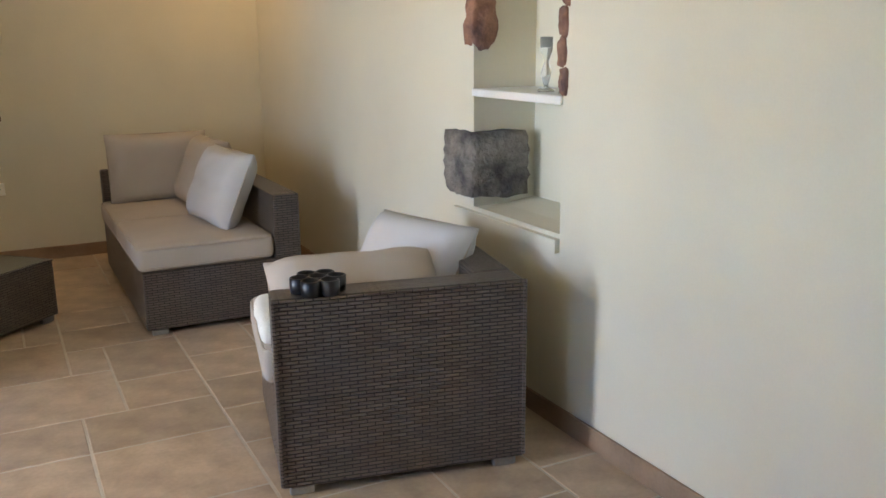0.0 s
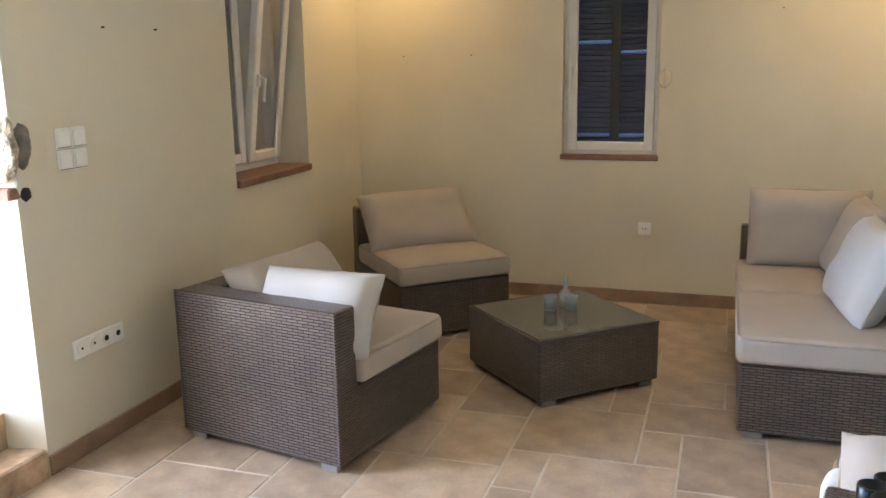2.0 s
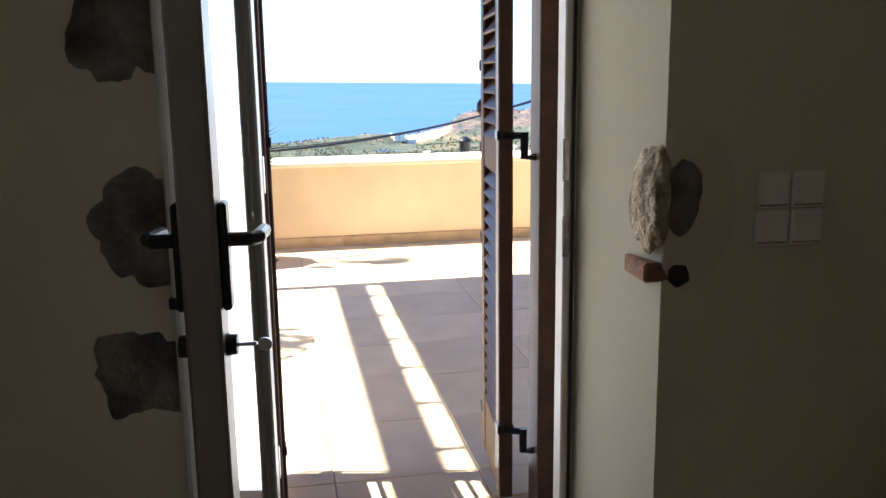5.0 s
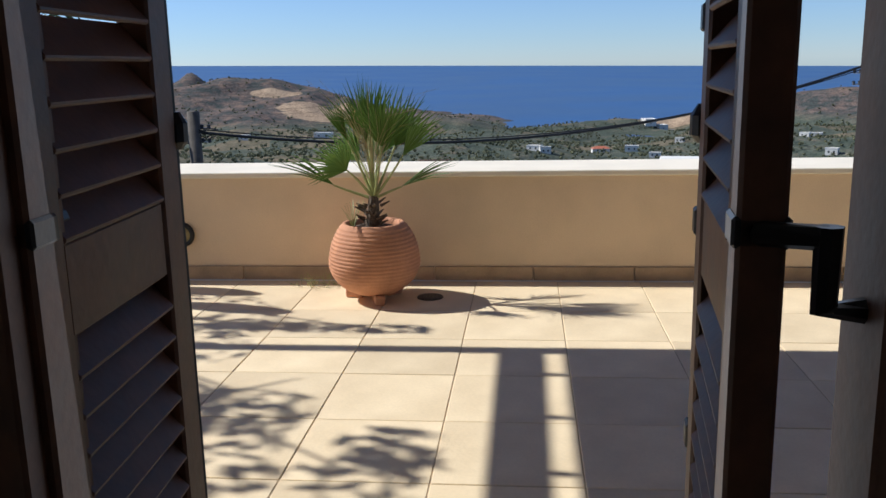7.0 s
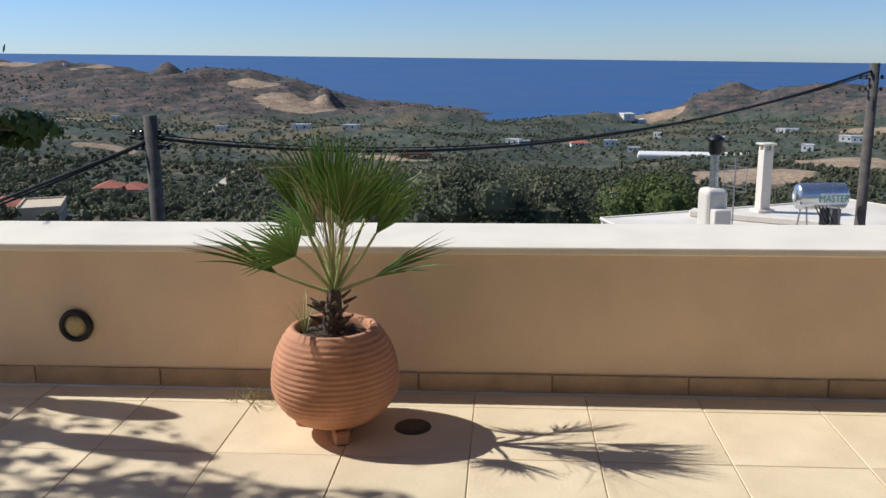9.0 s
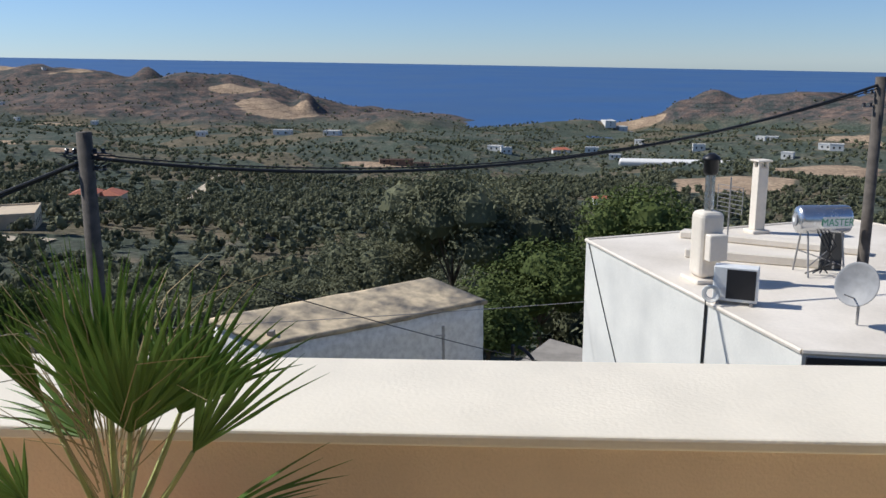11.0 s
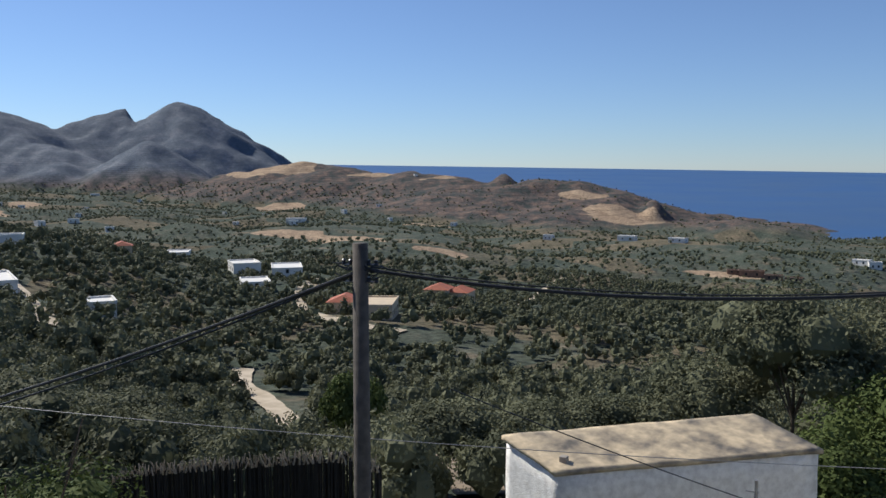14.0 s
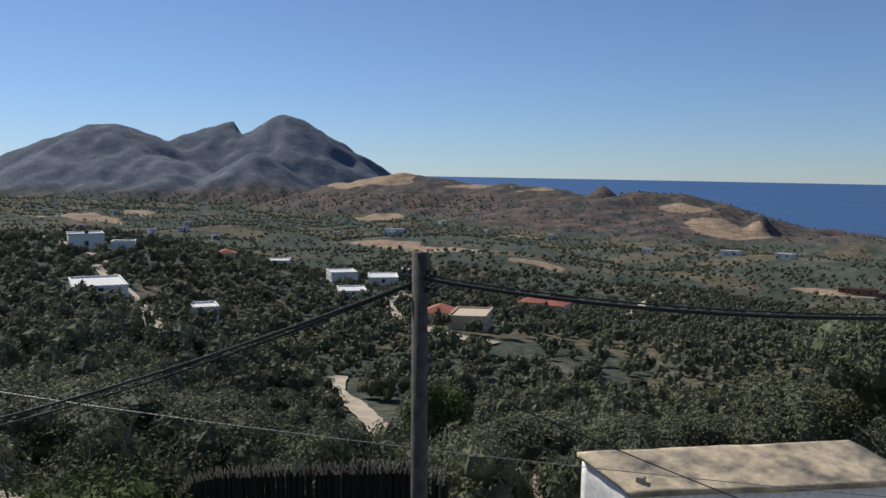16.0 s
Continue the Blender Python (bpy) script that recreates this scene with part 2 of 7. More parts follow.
def foliage(name, light, dark, rough=0.6):
    """Leaves; each clump of one mesh has its own tone."""
    m = bpy.data.materials.new(name)
    m.use_nodes = True
    n, l = m.node_tree.nodes, m.node_tree.links
    b = n["Principled BSDF"]
    b.inputs["Roughness"].default_value = rough + 0.15
    b.inputs["Specular IOR Level"].default_value = 0.15
    geo = n.new("ShaderNodeNewGeometry")
    no = n.new("ShaderNodeTexNoise")
    no.inputs["Scale"].default_value = 0.22
    l.new(geo.outputs["Position"], no.inputs["Vector"])
    add = n.new("ShaderNodeMath")
    add.operation = "ADD"
    half = n.new("ShaderNodeMath")
    half.operation = "MULTIPLY"
    half.inputs[1].default_value = 0.20
    l.new(geo.outputs["Random Per Island"], half.inputs[0])
    l.new(half.outputs[0], add.inputs[0])
    sub = n.new("ShaderNodeMath")
    sub.operation = "SUBTRACT"
    l.new(no.outputs[0], sub.inputs[0])
    sub.inputs[1].default_value = 0.10
    l.new(sub.outputs[0], add.inputs[1])
    ramp = n.new("ShaderNodeValToRGB")
    ramp.color_ramp.elements[0].color, ramp.color_ramp.elements[1].color = (*dark, 1), (*light, 1)
    ramp.color_ramp.elements[0].position, ramp.color_ramp.elements[1].position = 0.22, 0.78
    l.new(add.outputs[0], ramp.inputs[0])
    l.new(ramp.outputs[0], b.inputs["Base Color"])
    thin = n.new("ShaderNodeBsdfTranslucent")      # light comes through the leaves
    l.new(ramp.outputs[0], thin.inputs["Color"])
    leafy = n.new("ShaderNodeMixShader")
    leafy.inputs[0].default_value = 0.18
    l.new(b.outputs[0], leafy.inputs[1])
    l.new(thin.outputs[0], leafy.inputs[2])
    l.new(leafy.outputs[0], n["Material Output"].inputs[0])
    return m


OLIVE = foliage("olive_foliage", (0.225, 0.228, 0.132), (0.046, 0.054, 0.030))
FRESH = foliage("green_foliage", (0.15, 0.185, 0.055), (0.04, 0.06, 0.016))
PALM_GREEN = foliage("palm_leaf", (0.17, 0.275, 0.065), (0.055, 0.115, 0.022), 0.25)
CAROB = foliage("carob_leaf", (0.12, 0.175, 0.05), (0.035, 0.065, 0.018), 0.3)
SCRUB = foliage("dry_scrub", (0.25, 0.19, 0.09), (0.10, 0.085, 0.04))


def land_material():
    """Ground: olive soil in the valley, brown scrub on the hills, straw fields, limestone on the mountain; haze is put
    into the far colours as grey and blue.
    """
    m = bpy.data.materials.new("dry_hill_ground")
    m.use_nodes = True
    n, l = m.node_tree.nodes, m.node_tree.links
    b = n["Principled BSDF"]
    b.inputs["Roughness"].default_value = 1.0
    b.inputs["Specular IOR Level"].default_value = 0.1
    geo = n.new("ShaderNodeNewGeometry")

    def noise_tex(scale, detail, rough=0.6):
        t = n.new("ShaderNodeTexNoise")
        t.inputs["Scale"].default_value, t.inputs["Detail"].default_value, t.inputs["Roughness"].default_value = scale, detail, rough
        l.new(geo.outputs["Position"], t.inputs["Vector"])
        return t.outputs[0]

    def ramp(fac, *stops):
        r = n.new("ShaderNodeValToRGB")
        e = r.color_ramp.elements
        e[0].position, e[0].color = stops[0][0], (*stops[0][1], 1)
        e[1].position, e[1].color = stops[-1][0], (*stops[-1][1], 1)
        for p, c in stops[1:-1]:
            x = e.new(p)
            x.color = (*c, 1)
        l.new(fac, r.inputs[0])
        return r.outputs[0]

    def blend(fac, a, c):
        x = n.new("ShaderNodeMix")
        x.data_type = "RGBA"
        l.new(fac, x.inputs[0])
        l.new(a, x.inputs[6])
        l.new(c, x.inputs[7])
        return x.outputs[2]

    def cover(name):
        a = n.new("ShaderNodeAttribute")
        a.attribute_name = name
        return a.outputs["Fac"]

    def calc(op, a, c):
        x = n.new("ShaderNodeMath")
        x.operation = op
        for k, v in enumerate((a, c)):
            if isinstance(v, (int, float)):
                x.inputs[k].default_value = v
            else:
                l.new(v, x.inputs[k])
        return x.outputs[0]

    def spread(fac, lo, hi, a=0.0, c=1.0):
        r = n.new("ShaderNodeMapRange")
        r.inputs[1].default_value, r.inputs[2].default_value, r.inputs[3].default_value, r.inputs[4].default_value = lo, hi, a, c
        l.new(fac, r.inputs[0])
        return r.outputs[0]

    wide, mid, fine = noise_tex(0.010, 6.0), noise_tex(0.055, 9.0, 0.68), noise_tex(0.5, 8.0)
    # valley and hill tones are lifted and cooled to imitate distance haze
    valley = ramp(mid, (0.36, (0.056, 0.072, 0.054)), (0.50, (0.078, 0.092, 0.070)), (0.60, (0.108, 0.110, 0.082)), (0.68, (0.19, 0.158, 0.11)))
    # parcels of the valley, each with its own soil
    parcel = n.new("ShaderNodeTexVoronoi")
    parcel.inputs["Scale"].default_value = 0.021
    l.new(geo.outputs["Position"], parcel.inputs["Vector"])
    sep = n.new("ShaderNodeSeparateColor")
    l.new(parcel.outputs["Color"], sep.inputs[0])
    valley = blend(spread(sep.outputs[0], 0.74, 0.80, 0.0, 0.5), valley, ramp(mid, (0.3, (0.13, 0.10, 0.06)), (0.7, (0.26, 0.19, 0.115))))
    hills = ramp(mid, (0.40, (0.054, 0.064, 0.060)), (0.48, (0.098, 0.086, 0.078)), (0.57, (0.145, 0.108, 0.090)), (0.68, (0.23, 0.162, 0.122)))
    # old field terraces: thin dark walls that follow the slope
    xyz = n.new("ShaderNodeSeparateXYZ")
    l.new(geo.outputs["Position"], xyz.inputs[0])
    band = spread(calc("PINGPONG", calc("ADD", xyz.outputs[2], calc("MULTIPLY", wide, 6.0)), 1.9), 0.0, 0.7, 0.62, 1.0)
    terraced = spread(wide, 0.47, 0.55)
    # limestone with blue-grey haze painted into its colour
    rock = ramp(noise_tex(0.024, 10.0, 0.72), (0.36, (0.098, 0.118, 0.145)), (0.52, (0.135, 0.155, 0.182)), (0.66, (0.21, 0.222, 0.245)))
    col = blend(spread(calc("ADD", cover("hill"), calc("MULTIPLY", calc("SUBTRACT", wide, 0.5), 1.4)), 0.25, 0.75), valley, hills)
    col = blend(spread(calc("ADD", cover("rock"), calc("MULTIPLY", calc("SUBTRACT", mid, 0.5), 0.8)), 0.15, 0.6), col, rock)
    straw = ramp(mid, (0.35, (0.26, 0.185, 0.125)), (0.60, (0.42, 0.31, 0.205)))
    col = blend(spread(calc("ADD", cover("straw"), calc("MULTIPLY", calc("SUBTRACT", mid, 0.5), 1.1)), 0.42, 0.54), col, straw)
    hsv = n.new("ShaderNodeHueSaturation")
    l.new(col, hsv.inputs["Color"])
    lines = calc("ADD", calc("MULTIPLY", calc("SUBTRACT", band, 1.0), calc("MULTIPLY", terraced, cover("hill"))), 1.0)
    l.new(calc("MULTIPLY", spread(fine, 0.33, 0.67, 0.55, 1.45), lines), hsv.inputs["Value"])
    l.new(hsv.outputs[0], b.inputs["Base Color"])
    bp = n.new("ShaderNodeBump")
    bp.inputs["Strength"].default_value, bp.inputs["Distance"].default_value = 0.7, 3.0
    l.new(mid, bp.inputs["Height"])
    l.new(bp.outputs[0], b.inputs["Normal"])
    return m


LAND = land_material()
SEA = material("sea_water", (0.015, 0.066, 0.185), 0.35, 0.25, 0.004, 0.2, 0.05, tint=(0.009, 0.04, 0.125), depth=1.0)


# ---- building helpers ----


def metre_uv(me):
    """UVs in metres, by the main direction of each face."""
    uv = me.uv_layers.new(name="UVMap")
    for p in me.polygons:
        a = max(range(3), key=lambda i: abs(p.normal[i]))
        for i in p.loop_indices:
            c = me.vertices[me.loops[i].vertex_index].co
            uv.data[i].uv = ((c.y, c.z), (c.x, c.z), (c.x, c.y))[a]


def solid(name, bm, mat, smooth=False):
    me = bpy.data.meshes.new(name)
    bmesh.ops.recalc_face_normals(bm, faces=bm.faces)
    bm.to_mesh(me)
    bm.free()
    me.materials.append(mat)
    if len(me.polygons) < 20000:
        metre_uv(me)
    if smooth:
        for p in me.polygons:
            p.use_smooth = True
    return me


def part(name, bm, mat, parent, label="", smooth=False):
    """One mesh under a thing or a part."""
    ob = new(name, solid(name, bm, mat, smooth))
    ob.parent = parent
    return tagged(ob, label)


def thing(name, label, category, m=None, group="", kind=""):
    ob = new(name)
    ob.empty_display_size = 0.1
    if m is not None:
        ob.matrix_world = m
    return tagged(ob, label, category, group, kind)


def whole(name, bm, mat, label, category, m=None, group="", kind="", smooth=False):
    """A thing of one mesh."""
    ob = new(name, solid(name, bm, mat, smooth))
    if m is not None:
        ob.matrix_world = m
    return tagged(ob, label, category, group, kind)


def box(bm, x0, y0, z0, x1, y1, z1, bevel=0.0, seg=1, m=None):
    g = bmesh.ops.create_cube(bm, size=1.0)
    vs = g["verts"]
    bmesh.ops.scale(bm, vec=(x1 - x0, y1 - y0, z1 - z0), verts=vs)
    bmesh.ops.translate(bm, vec=((x0 + x1) / 2, (y0 + y1) / 2, (z0 + z1) / 2), verts=vs)
    if bevel:
        es = list({e for v in vs for e in v.link_edges})
        r = bmesh.ops.bevel(bm, geom=es, offset=bevel, segments=seg, affect="EDGES", profile=0.5)
        vs = list({v for f in r["faces"] for v in f.verts} | {v for v in vs if v.is_valid})
    if m is not None:
        bmesh.ops.transform(bm, matrix=m, verts=[v for v in vs if v.is_valid])
    return bm


def boxes(*rows, bevel=0.0, seg=1):
    bm = bmesh.new()
    for r in rows:
        box(bm, *r, bevel=bevel, seg=seg)
    return bm


def prism(points, z0, z1):
    """An upright solid on an outline in the plan."""
    bm = bmesh.new()
    lo, hi = [bm.verts.new((x, y, z0)) for x, y in points], [bm.verts.new((x, y, z1)) for x, y in points]
    bm.faces.new(lo[::-1])
    bm.faces.new(hi)
    for i in range(len(points)):
        j = (i + 1) % len(points)
        bm.faces.new((lo[i], lo[j], hi[j], hi[i]))
    return bm


def lathe(bm, profile, n=32, m=None):
    """Turns (radius, height) pairs round z."""
    rings = []
    for r, z in profile:
        rings.append([bm.verts.new((r * math.cos(2 * math.pi * i / n), r * math.sin(2 * math.pi * i / n), z)) for i in range(n)])
    for a, b in zip(rings, rings[1:]):
        for i in range(n):
            bm.faces.new((a[i], a[(i + 1) % n], b[(i + 1) % n], b[i]))
    bm.faces.new(rings[0][::-1])
    bm.faces.new(rings[-1])
    if m is not None:
        bmesh.ops.transform(bm, matrix=m, verts=[v for r in rings for v in r])
    return bm


def tube(bm, pts, radius, n=8, taper=1.0):
    """A round bar along points; taper scales its end."""
    pts = [Vector(p) for p in pts]
    rings, last = [], None
    for i, p in enumerate(pts):
        d = (pts[min(i + 1, len(pts) - 1)] - pts[max(i - 1, 0)]).normalized()
        if last is None:
            s = d.orthogonal().normalized()
        else:
            s = (last - d * last.dot(d)).normalized()
        last, u = s, d.cross(s)
        r = radius * (1 + (taper - 1) * i / max(1, len(pts) - 1))
        rings.append([bm.verts.new(p + (s * math.cos(2 * math.pi * k / n) + u * math.sin(2 * math.pi * k / n)) * r) for k in range(n)])
    for a, b in zip(rings, rings[1:]):
        for k in range(n):
            bm.faces.new((a[k], a[(k + 1) % n], b[(k + 1) % n], b[k]))
    bm.faces.new(rings[0][::-1])
    bm.faces.new(rings[-1])
    return bm


def lump(bm, size, seed, rough=0.18, sub=3, m=None, freq=2.2, squash=0.0):
    """A stone: a ball drawn to size and made uneven, a bit blocky with squash."""
    g = bmesh.ops.create_icosphere(bm, subdivisions=sub, radius=1.0)
    for v in g["verts"]:
        k = 1 + rough * noise.noise(v.co * freq + Vector((seed * 7.3, seed * 3.1, seed)))
        k += 0.4 * rough * noise.noise(v.co * freq * 3 + Vector((seed, seed * 5.3, 0)))
        if squash:
            k *= 1 - squash + squash / max(abs(v.co.x), abs(v.co.y), abs(v.co.z))
        v.co = Vector((v.co.x * size[0], v.co.y * size[1], v.co.z * size[2])) * k
    if m is not None:
        bmesh.ops.transform(bm, matrix=m, verts=g["verts"])
    return bm


def pillow(w, h, t, seed=0, soft=0.55, crease=0.012):
    """A stuffed cushion lying in the plane: w by h, t thick, thin at the seams."""
    bm = bmesh.new()
    nx, ny = 18, 16
    sheets = []
    for side in (1, -1):
        rows = []
        for j in range(ny + 1):
            row = []
            for i in range(nx + 1):
                u, v = 2 * i / nx - 1, 2 * j / ny - 1
                edge = (1 - abs(u) ** 5) * (1 - abs(v) ** 5)
                z = t / 2 * (edge ** soft)
                z += crease * noise.noise(Vector((u * 2.3 + seed, v * 2.3, seed * 1.7 + side))) * (edge ** 0.3)
                px = u * w / 2 * (1 - 0.05 * (1 - abs(v)) * abs(u) ** 3)
                py = v * h / 2 * (1 - 0.05 * (1 - abs(u)) * abs(v) ** 3)
                row.append(bm.verts.new((px, py, side * max(z, 0.006))))
            rows.append(row)
        sheets.append(rows)
        for j in range(ny):
            for i in range(nx):
                bm.faces.new((rows[j][i], rows[j][i + 1], rows[j + 1][i + 1], rows[j + 1][i]))
    a, b = sheets
    rim = [(0, i) for i in range(nx)] + [(j, nx) for j in range(ny)] + [(ny, i) for i in range(nx, 0, -1)] + [(j, 0) for j in range(ny, 0, -1)]
    for k in range(len(rim)):
        p, q = rim[k], rim[(k + 1) % len(rim)]
        bm.faces.new((a[p[0]][p[1]], a[q[0]][q[1]], b[q[0]][q[1]], b[p[0]][p[1]]))
    return bm


def seam(w, h, z, r=0.006):
    """Piping round a cushion's edge."""
    pts, c = [], 0.05
    for cx, cy, a0 in ((w / 2 - c, h / 2 - c, 0), (-w / 2 + c, h / 2 - c, 90), (-w / 2 + c, -h / 2 + c, 180), (w / 2 - c, -h / 2 + c, 270)):
        for k in range(5):
            a = radians(a0 + 22.5 * k)
            pts.append((cx + c * math.cos(a), cy + c * math.sin(a), z))
    bm = bmesh.new()
    return tube(bm, pts + pts[:1], r, 6)


def rays_mesh(name, verts, faces, mat):
    me = bpy.data.meshes.new(name)
    me.from_pydata(verts, [], faces)
    me.materials.append(mat)
    return me


# ---- the room's shell ----
FAR, RIGHT, BACK, TOP, OUT = 6.74, 3.78, -2.6, 2.72, -0.62
DY0, DY1, DTOP = 2.56, 3.60, 2.42          # doorway in the wall towards the terrace
LW0, LW1, LWZ, LWT = 5.10, 5.95, 0.97, 2.15   # window beside it
FW0, FW1, FWZ, FWT = 1.44, 2.05, 0.97, 2.15   # window in the far wall


def structure(name, bm, mat, label, category="wall", smooth=False):
    return whole(name, bm, mat, label, category, kind="structure", smooth=smooth)


structure("wall_terrace_south", prism([(0, 1.25), (0, DY0), (-0.33, DY0 + 0.10), (OUT, DY0 + 0.10), (OUT, 1.25)], -0.3, TOP), PLASTER, "cream plastered wall with exposed stones beside the door")
# the opening in this wall is added out of view to let daylight in
structure("wall_added_opening", boxes((OUT, BACK, -0.3, 0, 0.15, TOP), (OUT, 0.15, -0.3, 0, 1.25, 0.95), (OUT, 0.15, 2.15, 0, 1.25, TOP)), PLASTER, "cream plastered wall with an added unseen opening for daylight")
structure("wall_terrace_lintel", boxes((OUT, DY0, DTOP, 0, DY1, TOP)), PLASTER, "cream plastered lintel over the terrace door")
structure("wall_terrace_middle", prism([(0, DY1), (0, LW0), (OUT, LW0), (OUT, DY1 - 0.10), (-0.33, DY1 - 0.10)], -0.3, TOP), PLASTER, "cream plastered wall with switches and sockets")
structure("wall_under_window", boxes((OUT, LW0, -0.3, 0, LW1, LWZ), (OUT, LW0, LWT, 0, LW1, TOP)), PLASTER, "cream plaster below and above the tilted window")
structure("wall_terrace_north", boxes((OUT, LW1, -0.3, 0, FAR + 0.5, TOP)), PLASTER, "cream plastered wall beside the tilted window")
structure("wall_far", boxes((0, FAR, -0.3, FW0, FAR + 0.5, TOP), (FW1, FAR, -0.3, RIGHT, FAR + 0.5, TOP), (FW0, FAR, -0.3, FW1, FAR + 0.5, FWZ), (FW0, FAR, FWT, FW1, FAR + 0.5, TOP)), PLASTER, "cream plastered end wall with a narrow window")
NY0, NY1, NZ0, NZ1, ND = 2.93, 3.56, 0.74, 2.05, 0.30
structure("wall_right", boxes((RIGHT, BACK, -0.3, RIGHT + 0.5, NY0, TOP), (RIGHT, NY1, -0.3, RIGHT + 0.5, FAR + 0.5, TOP), (RIGHT, NY0, -0.3, RIGHT + 0.5, NY1, NZ0), (RIGHT, NY0, NZ1, RIGHT + 0.5, NY1, TOP), (RIGHT + ND, NY0, NZ0, RIGHT + 0.5, NY1, NZ1)), PLASTER, "cream plastered wall with a niche and exposed stones")
structure("wall_back", boxes((OUT, BACK - 0.4, -0.3, RIGHT + 0.5, BACK, TOP)), PLASTER, "plain cream plastered wall")
structure("ceiling", boxes((OUT, BACK - 0.4, TOP, RIGHT + 0.5, FAR + 0.5, TOP + 0.25)), CEILING, "plain white ceiling", "ceiling")
floor = structure("floor", boxes((0, BACK, -0.2, RIGHT, FAR, -0.0022)), GROUT_IN, "beige travertine tiled floor with pale joints", "floor")
H = 0.085
structure("baseboard_left", boxes((0, DY1, 0, 0.012, FAR, H), (0, BACK, 0, 0.012, DY0, H), bevel=0.003), BASEBOARD, "brown tile skirting along the wall", "baseboard")
structure("baseboard_far", boxes((0.012, FAR - 0.012, 0, RIGHT - 0.012, FAR, H), bevel=0.003), BASEBOARD, "brown tile skirting along the end wall", "baseboard")
structure("baseboard_right", boxes((RIGHT - 0.012, BACK, 0, RIGHT, FAR - 0.012, H), bevel=0.003), BASEBOARD, "brown tile skirting along the niche wall", "baseboard")
structure("door_step", boxes((-0.33, DY0 + 0.005, -0.1, 0.004, DY1 - 0.005, 0.118), bevel=0.008), EARTH_STEP, "worn bare screed step inside the doorway", "step")
structure("door_riser", boxes((-0.40, DY0 + 0.10, 0.10, -0.305, DY1 - 0.10, 0.272)), PLASTER, "cream plastered riser below the door", "step")
structure("door_sill", boxes((OUT, DY0 + 0.10, 0.0, -0.40, DY1 - 0.10, 0.27), (-0.43, DY0 + 0.10, 0.27, -0.29, DY1 - 0.10, 0.288)), ALU, "worn metal door sill with dust", "sill")

# exposed stones and bricks in the plaster
def ring_patch(name, x, y, z, ry, rz, label, depth=0.010):
    """The raised uneven plaster lip round bared stones, in the wall's plane."""
    bm = bmesh.new()
    n = 28
    rows = []
    for k, (s, hgt) in enumerate(((1.0, -0.001), (0.86, depth * 0.35), (0.70, depth * 0.8), (0.55, depth), (0.40, depth * 0.9), (0.05, depth * 0.9))):
        row = []
        for i in range(n):
            a = 2 * math.pi * i / n
            w = s * (1 + 0.10 * noise.noise(Vector((math.cos(a) * 1.7, math.sin(a) * 1.7, y + z))))
            row.append(bm.verts.new((hgt, max(ry * w * math.cos(a), 3.601 - y), rz * w * math.sin(a))))
        rows.append(row)
    for a, b in zip(rows, rows[1:]):
        for i in range(n):
            bm.faces.new((a[i], a[(i + 1) % n], b[(i + 1) % n], b[i]))
    return whole(name, bm, PLASTER, label, "plaster", pose(x, y, z), kind="structure", smooth=True)


def stone(x, y, z, size, seed, mat=STONE, turn=0.0, squash=0.25, label="dark fieldstone set in the plaster", rough=0.22):
    bm = bmesh.new()
    lump(bm, size, seed, rough, 4, pose(x, y, z, turn, 0, 0), 2.0, squash)
    return whole("wall_stone", bm, mat, label, "stone", kind="structure", smooth=True)


# right door jamb: one round stone, crumbled mortar and a brick end on the corner
ring_patch("plaster_ring", -0.001, 3.655, 1.27, 0.125, 0.20, "smoothed plaster lip round the bared jamb stones")
stone(-0.02, 3.640, 1.305, (0.045, 0.066, 0.100), 3, squash=0.1)
stone(-0.052, 3.588, 1.29, (0.088, 0.032, 0.125), 5, RUBBLE, squash=0.1, label="crumbling mortar and stone on the door jamb")
bm = bmesh.new()
box(bm, -0.13, 3.558, 1.105, 0.003, 3.635, 1.150, 0.006)
whole("wall_brick", bm, BRICK, "broken red brick end in the door jamb", "brick", kind="structure")
# no recess here: a near-black lump paints the hole's shade
bm = bmesh.new()
lump(bm, (0.012, 0.028, 0.032), 8, 0.3, 2, pose(0.0, 3.640, 1.125))
whole("hole_shade_lump", bm, DARK_VOID, "near-black lump as the shade of a hole beside the broken brick", "hole", kind="structure")
# left of the door: a column of bared stones at the corner
for i, (y, z, sy, sz) in enumerate(((2.480, 1.70, 0.125, 0.175), (2.480, 1.27, 0.120, 0.150), (2.470, 0.96, 0.140, 0.130), (2.48, 0.60, 0.115, 0.085), (2.48, 2.15, 0.11, 0.13), (2.47, 0.32, 0.12, 0.09))):
    stone(-0.045, y, z, (0.062, sy, sz), 11 + i, turn=8 * (i % 3 - 1))
# the niche: stones at its edges
stone(RIGHT + 0.10, NY1 + 0.065, 0.915, (0.145, 0.125, 0.14), 21, squash=0.9, rough=0.09, label="large grey stone block under the niche shelf")
stone(RIGHT + 0.04, NY1 + 0.015, 1.50, (0.07, 0.05, 0.11), 22, BRICK, label="rounded red stone at the niche edge")
stone(RIGHT + 0.13, NY1 + 0.02, 1.83, (0.20, 0.06, 0.10), 23, squash=0.4)
for k in range(4):
    stone(RIGHT + 0.015, NY0 + 0.01 - 0.012 * abs(k - 1.2), 1.28 + 0.10 * k, (0.03, 0.028, 0.058), 30 + k, BRICK, label="small reddish stone along the niche edge")
bm = bmesh.new()
lump(bm, (0.045, 0.02, 0.06), 41, 0.2, 2, pose(2.085, FAR, 1.46))
whole("wall_stone", bm, PLASTER, "plastered-over stone beside the narrow window", "stone", kind="structure", smooth=True)
